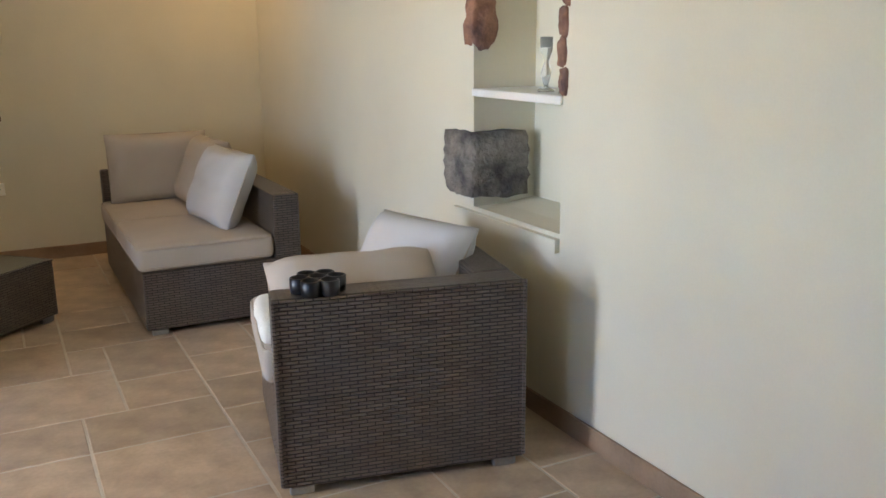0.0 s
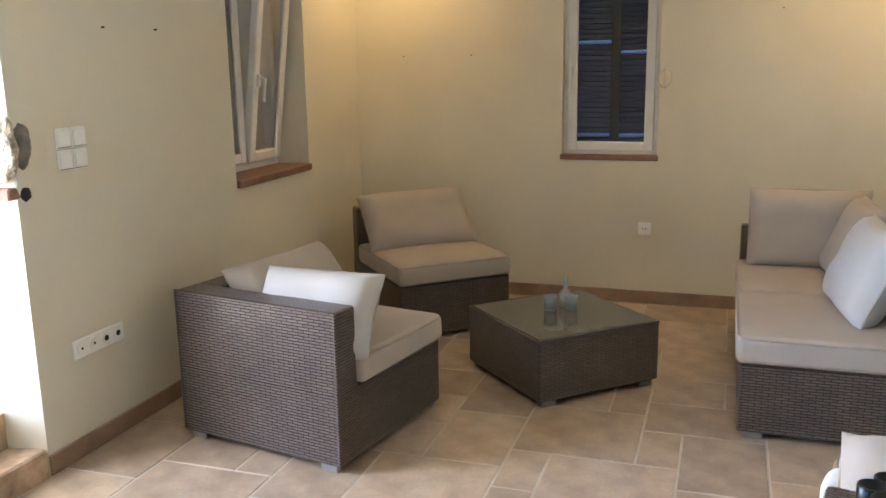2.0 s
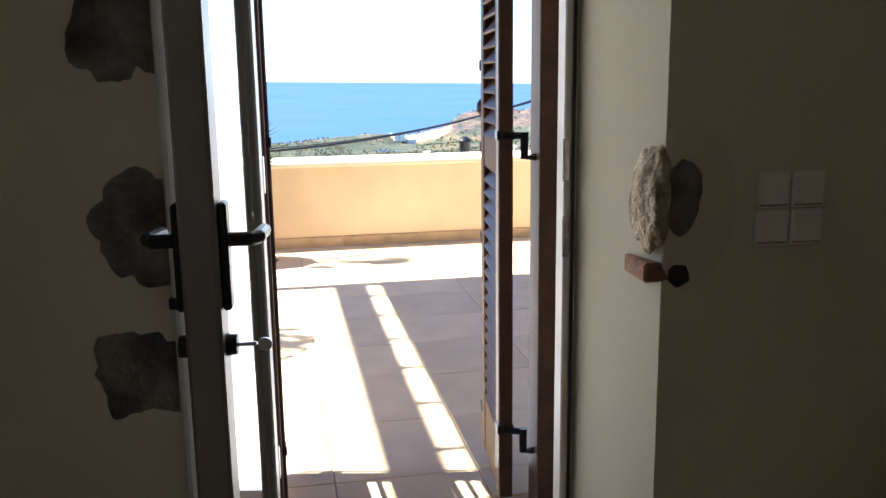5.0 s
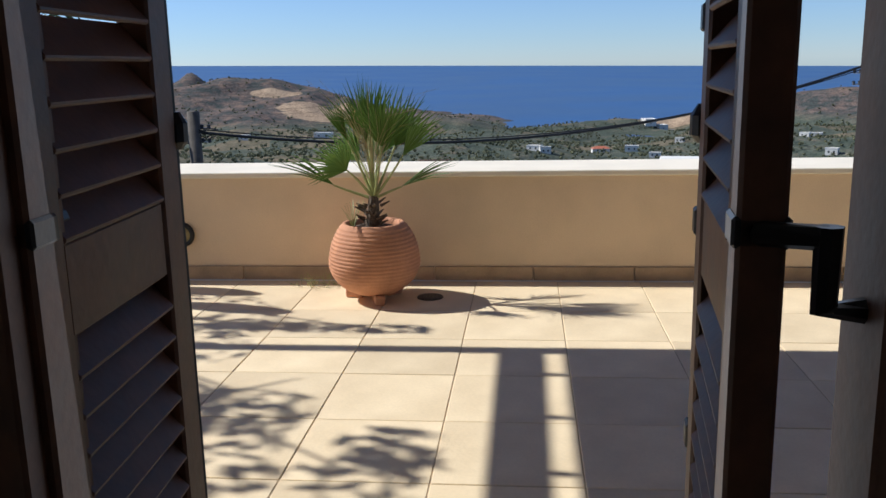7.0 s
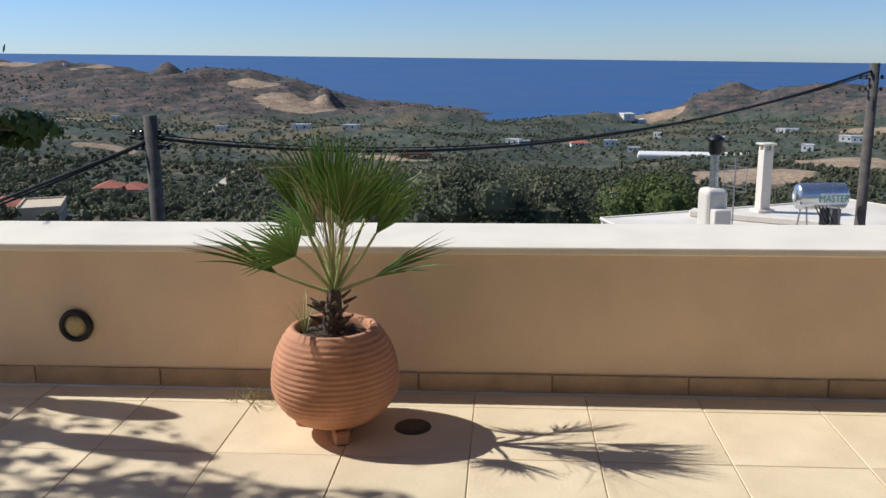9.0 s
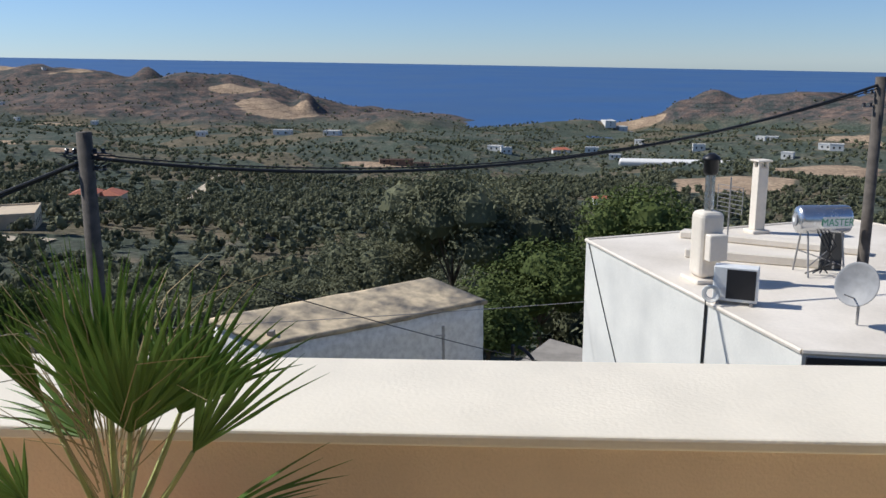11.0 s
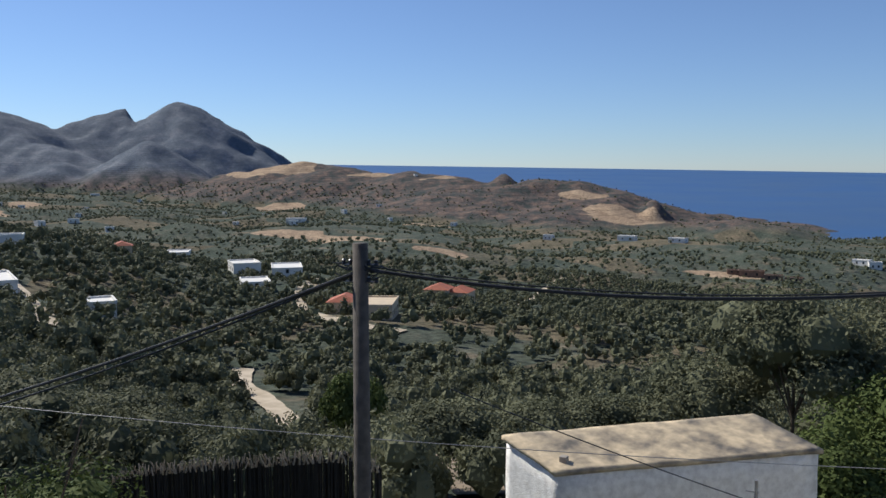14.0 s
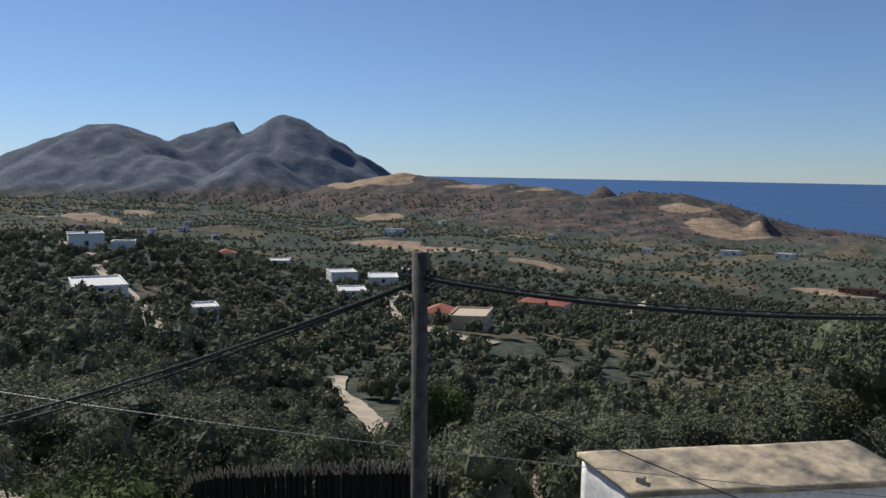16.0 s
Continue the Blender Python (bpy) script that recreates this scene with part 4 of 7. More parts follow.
feet(sofa, w, d)
throw_cushion("cream cushion upright against the sofa end", MS @ pose(0.34, 1.37, 0.66, 80, 0, 0), 0.62, 0.44, 0.17, seed=5)
throw_cushion("cream cushion leaning on the sofa back", MS @ pose(0.54, 1.03, 0.655, 68, 0, -86), 0.56, 0.44, 0.19, seed=6)
throw_cushion("pale cushion leaning at the sofa's open end", MS @ pose(0.52, 0.50, 0.645, 66, 0, -84), 0.60, 0.44, 0.20, FABRIC_PALE, 7)

# armless seat in the corner
MA = pose(0.735, 6.06, 0, 0, 0, 42)
al = thing("armless_chair", "grey-brown armless wicker seat in the room corner", "chair", MA)
w, d = 0.70, 0.84
part("base", boxes((-w / 2, -d / 2, 0.03, w / 2, d / 2, SH), bevel=0.008, seg=2), WICKER, al, "woven wicker base")
part("back", boxes((-w / 2, d / 2 - 0.10, SH - 0.01, w / 2, d / 2, AH + 0.02), bevel=0.012, seg=2), WICKER, al, "woven wicker back")
seat_cushion(al, -w / 2 - 0.01, -d / 2 - 0.02, w / 2 + 0.01, d / 2 - 0.11, SH)
feet(al, w, d)
throw_cushion("cream cushion leaning back on the armless seat", MA @ pose(0.0, 0.16, 0.60, 50, 0, 0), 0.72, 0.42, 0.20, seed=8)

# coffee table
MT = pose(1.72, 5.27, 0, 0, 0, 44)
ct = thing("coffee_table", "square wicker coffee table with a smoked glass top", "table", MT)
s = 0.345
part("base", boxes((-s, -s, 0.03, s, s, 0.322), bevel=0.008, seg=2), WICKER, ct, "woven wicker base")
part("glass_top", boxes((-s + 0.012, -s + 0.012, 0.323, s - 0.012, s - 0.012, 0.331), bevel=0.002), TABLE_GLASS, ct, "dark glass pane")
bm = bmesh.new()
q = s - 0.004
tube(bm, [(-q, -q, 0.323), (q, -q, 0.323), (q, q, 0.323), (-q, q, 0.323), (-q, -q, 0.323)], 0.008, 6)
part("edge_braid", bm, WICKER, ct)
feet(ct, 2 * s, 2 * s)


def glassware(name, label, m, profile, n=20):
    bm = bmesh.new()
    lathe(bm, profile, n)
    return whole(name, bm, CLEAR, label, "glass", m, "glasses on the table", smooth=True)


TUMBLER = [(0.030, 0), (0.036, 0.075), (0.033, 0.075), (0.027, 0.008)]
glassware("tumbler", "clear glass candle cup on the glass table", pose(1.66, 5.30, 0.332), TUMBLER)
glassware("tumbler", "clear glass tumbler on the glass table", pose(1.76, 5.33, 0.332), TUMBLER)
glassware("glass_bottle", "small clear glass bottle on the glass table", pose(1.72, 5.40, 0.332), [(0.032, 0), (0.034, 0.06), (0.012, 0.095), (0.012, 0.15), (0.009, 0.15), (0.009, 0.09), (0.028, 0.05), (0.026, 0.006)])
for k, (y, hh) in enumerate(((3.03, 0.16), (3.17, 0.20))):
    o = glassware("candle_holder", "clear twisted glass candle holder on the niche shelf", pose(RIGHT + 0.09, y, 1.233), [(0.034, 0), (0.03, 0.008), (0.008, 0.02), (0.02, hh * 0.35), (0.008, hh * 0.55), (0.024, hh * 0.75), (0.024, hh), (0.02, hh), (0.019, hh * 0.8)])
    tagged(o, group="candle holders on the shelf")


# ---- terrace ----
TZ = 0.27
TM = pose(-4.87, 2.8, TZ, 0, 0, 2.58)      # its own axes: x from the parapet to the house, y along the parapet
Y0, Y1, CAPW, PH = -7.5, 6.5, 0.53, 0.665


def on_terrace(ob):
    ob.matrix_world = TM @ ob.matrix_world
    return ob


terrace = on_terrace(structure("terrace_floor", boxes((-0.3, Y0, -0.25, 4.75, Y1, -0.0035)), GROUT_OUT, "sandy stone paved terrace floor", "floor"))
on_terrace(structure("terrace_support", boxes((-CAPW + 0.02, Y0, -7.5, -0.3, Y1, -0.25)), PARAPET, "rendered retaining wall below the terrace", "wall"))
parapet = on_terrace(structure("parapet", boxes((-CAPW + 0.03, Y0, -0.25, 0.0, Y1, PH - 0.035)), PARAPET, "ochre rendered terrace parapet", "wall"))
on_terrace(structure("parapet_cap", boxes((-CAPW, Y0, PH - 0.035, 0.015, Y1, PH), bevel=0.008, seg=2), CAPPING, "white painted flat cap of the parapet", "wall"))
sk = solid("skirting_stone", boxes((0, 0.003, 0, 0.016, 0.59, 0.085), bevel=0.003), SKIRT_OUT)
for k in range(int((Y1 - Y0) / 0.593)):
    o = new("skirting_stone", sk)
    o.parent = parapet
    o.matrix_local = pose(0.0, Y0 + 0.593 * k, 0.0 + 0.002)
on_terrace(structure("skirting_grout", boxes((0.0, Y0, -0.004, 0.03, Y1, 0.004)), WHITE_PVC, "pale mortar line along the parapet", "trim"))
# the house's outer face beyond the room, and its wing
structure("wall_outside", boxes((OUT - 0.02, -9.0, -4.0, OUT + 0.4, BACK - 0.4, 3.0), (OUT - 0.02, FAR + 0.5, -4.0, OUT + 0.4, 11.0, 3.0)), PARAPET, "ochre rendered outer wall of the house")
structure("house_base", boxes((OUT, -9.0, -8.0, 8.0, 11.0, -0.31)), PARAPET, "rendered base of the house", "wall")

# round bulkhead lamp in the parapet
bl = thing("bulkhead_lamp", "round bulkhead lamp with dark ring on the parapet", "lamp", TM @ pose(0.0, -1.945, 0.285, 0, 90, 0))
bm = bmesh.new()
lathe(bm, [(0.074, 0.0), (0.078, 0.012), (0.072, 0.030), (0.056, 0.032), (0.053, 0.012)], 32)
part("ring", bm, BLACK_METAL, bl, "dark metal ring", True)
bm = bmesh.new()
lathe(bm, [(0.054, 0.004), (0.051, 0.020), (0.030, 0.028), (0.010, 0.031)], 28)
part("glass_dome", bm, AMBER, bl, "amber glass dome", True)
dr = thing("floor_drain", "round black floor drain in the paving", "drain", TM @ pose(0.40, -0.37, 0.0))
bm = bmesh.new()
lathe(bm, [(0.075, 0.001), (0.072, 0.006), (0.050, 0.008)], 28)
part("rim", bm, BLACK_METAL, dr)
for k in range(5):
    part("bar", boxes((-0.048, -0.036 + 0.018 * k - 0.004, 0.006, 0.048, -0.036 + 0.018 * k + 0.004, 0.011), bevel=0.001), DARK_PLASTIC, dr)

# ---- potted fan palm ----
PX, PY = -4.42, 2.145
MP = pose(PX, PY, TZ)
pot = thing("plant_pot", "ribbed round terracotta pot on clay feet", "pot", MP)
prof = []
for k in range(61):
    z = 0.04 + 0.39 * k / 60
    r = 0.252 * math.sqrt(1 - ((z - 0.215) / (0.30 if z > 0.215 else 0.195)) ** 2)
    r *= 1 + 0.016 * math.sin(2 * math.pi * 19 * k / 60)
    prof.append((r, z))
rim = prof[-1][0]
prof += [(rim - 0.010, 0.437), (rim - 0.026, 0.433), (rim - 0.030, 0.40), (rim - 0.028, 0.36)]
part("body", lathe(bmesh.new(), prof, 56), CLAY, pot, "ribbed clay body", True)
fm = solid("pot_foot", boxes((-0.05, -0.03, 0, 0.05, 0.03, 0.055), bevel=0.008), CLAY)
for a in (20, 140, 260):
    o = new("pot_foot", fm)
    o.parent = pot
    o.matrix_local = pose(0.125 * math.cos(radians(a)), 0.125 * math.sin(radians(a)), 0.0, 0, 0, a)
bm = bmesh.new()
lump(bm, (rim - 0.03, rim - 0.03, 0.035), 3, 0.15, 3)
part("soil", bm, SOIL, pot, "dark potting soil", True).matrix_local = pose(0, 0, 0.385)
rng = random.Random(11)


def fan_leaf(parent, base, hub, tilt, lean, yaw, size, spread, droop, mat, seed):
    """A palm fan: a bent stalk, and folded blades joined for half their length. tilt: from upright along y; lean: along x; yaw: turn of its face about its axis."""
    r = random.Random(seed)
    up = Vector((0, 0, 1))
    hub = base + Vector(hub)
    axis = Vector((math.sin(radians(lean)), math.sin(radians(tilt)) * math.cos(radians(lean)), math.cos(radians(tilt)) * math.cos(radians(lean))))
    face = Matrix.Rotation(radians(yaw), 3, axis) @ (Vector((1, 0, 0)) - axis * axis.x).normalized()
    side = axis.cross(face)
    bend = hub - axis * (hub - base).length * 0.35
    pts = [base.lerp(bend, s) * (1 - s) + bend.lerp(hub, s) * s for s in (0, 0.2, 0.4, 0.6, 0.8, 1.0)]
    bm = bmesh.new()
    tube(bm, pts, 0.0085, 6, 0.55)
    st_ = part("stalk", bm, PALM_STEM, parent)
    bm = bmesh.new()
    n = max(7, int(spread * 0.30) + 6)
    step = radians(spread) * 2 / (n - 1)
    for k in range(n):
        a = radians(spread) * (2 * k / (n - 1) - 1)
        L = size * (0.74 + 0.26 * math.cos(a * 1.1)) * r.uniform(0.88, 1.07)
        out = (axis * math.cos(a) + side * math.sin(a) + face * (0.16 * math.cos(a) + r.uniform(-0.05, 0.05))).normalized()
        wv = face.cross(out).normalized()
        kink = r.uniform(0.0, 0.10) * (1 if r.random() < 0.6 else 3)
        prev = None
        for s in range(8):
            f = s / 7
            c = hub + out * (L * f) - up * (droop * L * 0.5 * f ** 2.2 + kink * L * max(0.0, f - 0.62))
            ww = 0.002 + L * f * step * 0.50 if f < 0.42 else (0.002 + L * 0.42 * step * 0.50) * (1.02 - f) / 0.60
            ww = min(ww, 0.016)
            fold = face * (ww * 0.6)
            row = (bm.verts.new(c - wv * ww + fold), bm.verts.new(c), bm.verts.new(c + wv * ww + fold))
            if prev:
                bm.faces.new((prev[0], prev[1], row[1], row[0]))
                bm.faces.new((prev[1], prev[2], row[2], row[1]))
            prev = row
    part("fan", bm, mat, st_)


palm = thing("fan_palm", "young green fan palm growing in the terracotta pot", "palm", MP @ pose(0, 0, 0.38))
bm = bmesh.new()
tube(bm, [(0, 0, -0.02), (0.004, 0, 0.08), (0.0, 0.008, 0.20)], 0.048, 12, 0.55)
part("trunk", bm, BARK, palm, "short fibrous trunk")
crown = Vector((0, 0.008, 0.185))
# fans: hub from the crown, tilt, lean, yaw, blade length, half-spread, droop
FANS = (((0.03, 0.06, 0.29), 8, 6, 8, 0.37, 46, 0.04), ((0.10, -0.12, 0.17), -48, 18, -12, 0.25, 62, 0.10), ((0.03, -0.215, 0.08), -66, 6, 76, 0.39, 24, 0.16), ((0.02, 0.16, 0.07), 70, 8, -72, 0.37, 22, 0.12),
        ((-0.02, -0.14, 0.32), -27, -4, 20, 0.25, 15, 0.02), ((0.0, 0.17, 0.24), 30, -4, 50, 0.31, 30, 0.08), ((-0.07, -0.04, 0.32), -14, -8, -15, 0.35, 38, 0.04), ((-0.02, 0.0, 0.36), 2, 0, 40, 0.30, 26, 0.02),
        ((-0.09, 0.11, 0.28), 22, -10, 20, 0.33, 40, 0.06), ((-0.16, 0.0, 0.22), 4, -44, 0, 0.30, 46, 0.15), ((0.0, -0.03, 0.28), -8, 2, 60, 0.40, 7, 0.0), ((-0.12, -0.10, 0.20), -45, -30, 0, 0.30, 40, 0.2))
for k, (hub, tilt, lean, yaw, size, spread, droop) in enumerate(FANS):
    fan_leaf(palm, crown, hub, tilt, lean, yaw, size, spread, droop, PALM_GREEN, 80 + k)
bm = bmesh.new()
for k in range(60):
    a, l2 = rng.uniform(0, 2 * math.pi), rng.uniform(0.2, 0.55)
    s = rng.uniform(0.06, 0.30)
    p0 = crown + Vector((math.cos(a) * 0.03, math.sin(a) * 0.03, rng.uniform(0.1, 0.3)))
    p1 = p0 + Vector((math.cos(a) * s * 0.5, math.sin(a) * s * 0.5, l2 * 0.5))
    p2 = p1 + Vector((math.cos(a + rng.uniform(-1, 1)) * s * 0.6, math.sin(a + rng.uniform(-1, 1)) * s * 0.6, l2 * rng.uniform(0.0, 0.35)))
    tube(bm, [p0, p1, p2], 0.0017, 3, 0.4)
part("leaf_thread", bm, PALM_DRY, palm, "dry curling leaf threads")
bm = bmesh.new()
for k in range(46):
    a = rng.uniform(0, 2 * math.pi)
    h = rng.uniform(0.02, 0.16)
    p0 = Vector((math.cos(a) * 0.045, math.sin(a) * 0.045, h))
    p1 = p0 + Vector((math.cos(a), math.sin(a), 0.5)) * rng.uniform(0.02, 0.06)
    tube(bm, [p0, p1], 0.009, 5, 0.4)
tagged(part("old_stub", bm, BARK, palm), "brown cut stalk stubs", kind="stuff")
wd = thing("weed", "thin dry weed growing beside the palm", "weed", MP @ pose(0.02, -0.11, 0.38))
bm = bmesh.new()
for k in range(26):
    a, s, h = rng.uniform(0, 6.28), rng.uniform(0.02, 0.09), rng.uniform(0.08, 0.19)
    tube(bm, [(0, 0, 0), (math.cos(a) * s * 0.4, math.sin(a) * s * 0.4, h * 0.6), (math.cos(a) * s, math.sin(a) * s, h)], 0.0018, 3, 0.5)
part("stems", bm, PALM_STEM, wd)
bm = bmesh.new()
for k in range(40):
    a, s = rng.uniform(0, 6.28), rng.uniform(0.03, 0.16)
    p = Vector((-4.66 + 0.05 * math.cos(a), 1.75 + s * math.sin(a), TZ + 0.001))
    tube(bm, [p, p + Vector((rng.uniform(0, 0.08), rng.uniform(-0.06, 0.06), rng.uniform(0.02, 0.09)))], 0.0012, 3)
whole("weed", bm, PALM_STEM, "straggly weed at the foot of the parapet", "weed")

# ---- pergola over the terrace: it throws the hard shadows on the paving ----
pg = thing("pergola", "timber pergola roofed over one half above the terrace", "pergola", TM)
PZ = 2.55
inv = TM.inverted()
cx, cy = (inv @ (Vector((-3.59, 3.19, TZ)) + SUN * (PZ / SUN.z))).xy
part("roof_boards", boxes((cx, cy, PZ, 4.3, 6.2, PZ + 0.03)), BROWN_WOOD, pg, "close boarded roof")
part("front_beam", boxes((cx - 0.02, -6.5, PZ - 0.10, cx + 0.05, 6.2, PZ - 0.001), bevel=0.005), BROWN_WOOD, pg)
part("rafter", boxes((cx + 0.051, cy - 0.19, PZ - 0.10, 4.3, cy - 0.07, PZ - 0.001), bevel=0.005), BROWN_WOOD, pg)
for k in range(6):
    part("cross_bar", boxes((cx + 0.3 + 0.45 * k, cy - 0.07, PZ - 0.05, cx + 0.33 + 0.45 * k, cy, PZ - 0.002)), BROWN_WOOD, pg)
for y in (6.1, -6.4):
    part("post", boxes((cx - 0.03, y - 0.05, 0.0, cx + 0.06, y + 0.05, PZ - 0.1), bevel=0.006), BROWN_WOOD, pg)


# ---- the land: valley, hills, mountain, sea ----
CX, CY = -3.0, 3.0
SOFT = 5.0
RAYS = np.array([-180.0, -70.0, -20.0, 0.0, 20.0, 40.0, 58.0, 80.0, 180.0])      # degrees from -x towards -y
DIST = np.array([5.0, 20.0, 35.0, 60.0, 100.0, 160.0, 220.0, 300.0, 420.0, 650.0, 1000.0, 1500.0, 2600.0])
LEVEL_SEAWARD = [
    [-6, -5, -4, -2, 2, 8, 14, 20, 25, 30, 35, 40, 50],
    [-6.5, -8, -10, -13, -17, -22, -28, -34, -40, -45, -50, -60, -90],
    [-6.5, -8.5, -12, -18, -26, -33, -38, -43, -49, -57, -68, -112, -130],
    [-6.5, -8.5, -12, -18, -26, -33, -38, -44, -51, -60, -73, -122, -130],
    [-6.5, -8.5, -12, -18, -27, -34, -38, -43, -50, -58, -70, -112, -130]]
LEVEL_INLAND = [
    [-6.5, -8.5, -12, -19, -28, -32, -34, -33, -40, -46, -48, -60, -80],
    [-6.5, -8, -11, -15, -19, -20, -19, -18, -28, -40, -42, -32, -30],
    [-6.5, -7.5, -9, -11, -13, -13, -10, -5, -5, -12, -20, -15, 0],
    [-6, -5, -4, -2, 2, 8, 14, 20, 25, 30, 35, 40, 50]]
LEVEL = np.array(LEVEL_SEAWARD + LEVEL_INLAND, float)
# hills: ray, distance, top above sea level of the plan, half-width across, half-depth, sharpness
WEST_HILLS = [(37.9, 1700, 17.5, 261.4, 240, 1.8), (34.8, 1540, 6.7, 190.2, 220, 1.8), (31.1, 1450, -5.3, 189.3, 220, 1.8), (27.2, 1380, -14.6, 150.4, 200, 1.7), (24, 1340, -4.2, 50.1, 120, 1.6), (21.9, 1220, -16.9, 110.6, 190, 1.7), (19.5, 1180, -20.8, 73.3, 180, 1.7), (16.9, 1120, -32, 85, 150, 1.7), (14.4, 1075, -30, 24, 60, 2.2), (22.9, 1200, -25.1, 277.1, 260, 1.9), (12.9, 1020, -54, 95, 140, 1.7), (9.6, 960, -47, 75.5, 120, 1.8), (7, 940, -58, 56.1, 90, 1.8), (4.7, 930, -69.7, 51.1, 60, 1.8)]
EAST_HILLS = [(-1.8, 985, -70, 40, 45, 2), (-4.2, 1005, -63, 45, 60, 2), (-7.8, 1050, -71.7, 57.8, 90, 1.8), (-9.9, 1075, -53, 34.3, 80, 2), (-11.7, 1085, -39.8, 49.1, 90, 2), (-14.7, 1085, -45.2, 61, 110, 2), (-18.1, 1060, -31.3, 112, 120, 2), (-23.7, 1000, -20.3, 142.6, 130, 2), (-15, 1080, -62.3, 190, 150, 2), (4, 330, -40, 40, 30, 2), (45, 640, -38, 60, 60, 2), (8, 560, -53, 50, 40, 2)]
HILLS = WEST_HILLS + EAST_HILLS

# mountain: pointed limestone peaks with one steep side; ray, distance, top, half-width to either side, depth, roundness of the top
PEAKS = [(44.9, 2400, 186.2, 373.8, 410.6, 480, 0.07), (47.9, 2420, 166, 750.2, 41.4, 460, 0.02), (55.4, 2400, 148.8, 491.7, 480.2, 560, 0.14), (46.8, 1950, 60, 260, 240, 330, 0.08), (62.5, 2400, 50.5, 700, 600, 520, 0.1), (52.5, 2150, 70, 420, 300, 420, 0.1), (68, 2400, 60, 600, 600, 520, 0.12)]
# mown straw fields: ray, distance, half-width across, half-depth
FIELDS = [(39.3, 1690, 85, 90), (57.3, 1080, 46, 60), (53.9, 1170, 20, 30), (38.8, 1300, 34, 70), (38.3, 610, 24, 18), (34.4, 560, 24, 45), (28.2, 469, 16, 12), (16.2, 1015, 48, 42),
          (18.8, 1107, 33, 16), (32.6, 1470, 48, 20), (28.4, 1370, 27, 14), (-18.1, 475, 27, 36), (-12.9, 362, 24, 45), (-19.5, 710, 24, 50), (-6.6, 1032, 42, 20), (10.2, 482, 22, 10), (29.3, 937, 26, 14)]


def polar(az_deg, d):
    return CX - d * math.cos(radians(az_deg)), CY - d * math.sin(radians(az_deg))


def from_ray(x, y, a, r):
    """Metres along and across a ray, from the place at its distance r."""
    ux, uy = -math.cos(radians(a)), -math.sin(radians(a))
    px, py = x - CX - r * ux, y - CY - r * uy
    return px * ux + py * uy, -px * uy + py * ux


def straw(x, y):
    """How far a place lies inside a straw field, 0 to 1."""
    out = np.zeros_like(np.asarray(x, float))
    wave = 0.22 * np.sin(x / 17.0 + 2 * np.sin(y / 23.0)) + 0.18 * np.sin(y / 9.0 + 2 * np.sin(x / 13.0))
    for a, r, w, dp in FIELDS:
        f, c = from_ray(x, y, a, r)
        out = np.maximum(out, np.clip(1.5 - (np.abs(f / dp) ** 2.5 + np.abs(c / w) ** 2.5) + wave, 0, 1))
    return out


def slope(x, y):
    """The valley's sides without their hills."""
    x, y = np.asarray(x, float), np.asarray(y, float)
    dx, dy = -(x - CX), -(y - CY)
    d = np.hypot(dx, dy)
    az = np.degrees(np.arctan2(dy, dx))
    i = np.clip(np.searchsorted(RAYS, az) - 1, 0, len(RAYS) - 2)
    f = (az - RAYS[i]) / (RAYS[i + 1] - RAYS[i])
    f = f * f * (3 - 2 * f)
    ld, logs = np.log(np.clip(d, DIST[0], DIST[-1])), np.log(DIST)
    j = np.clip(np.searchsorted(logs, ld) - 1, 0, len(DIST) - 2)
    g = (ld - logs[j]) / (logs[j + 1] - logs[j])
    return (LEVEL[i, j] * (1 - g) + LEVEL[i, j + 1] * g) * (1 - f) + (LEVEL[i + 1, j] * (1 - g) + LEVEL[i + 1, j + 1] * g) * f


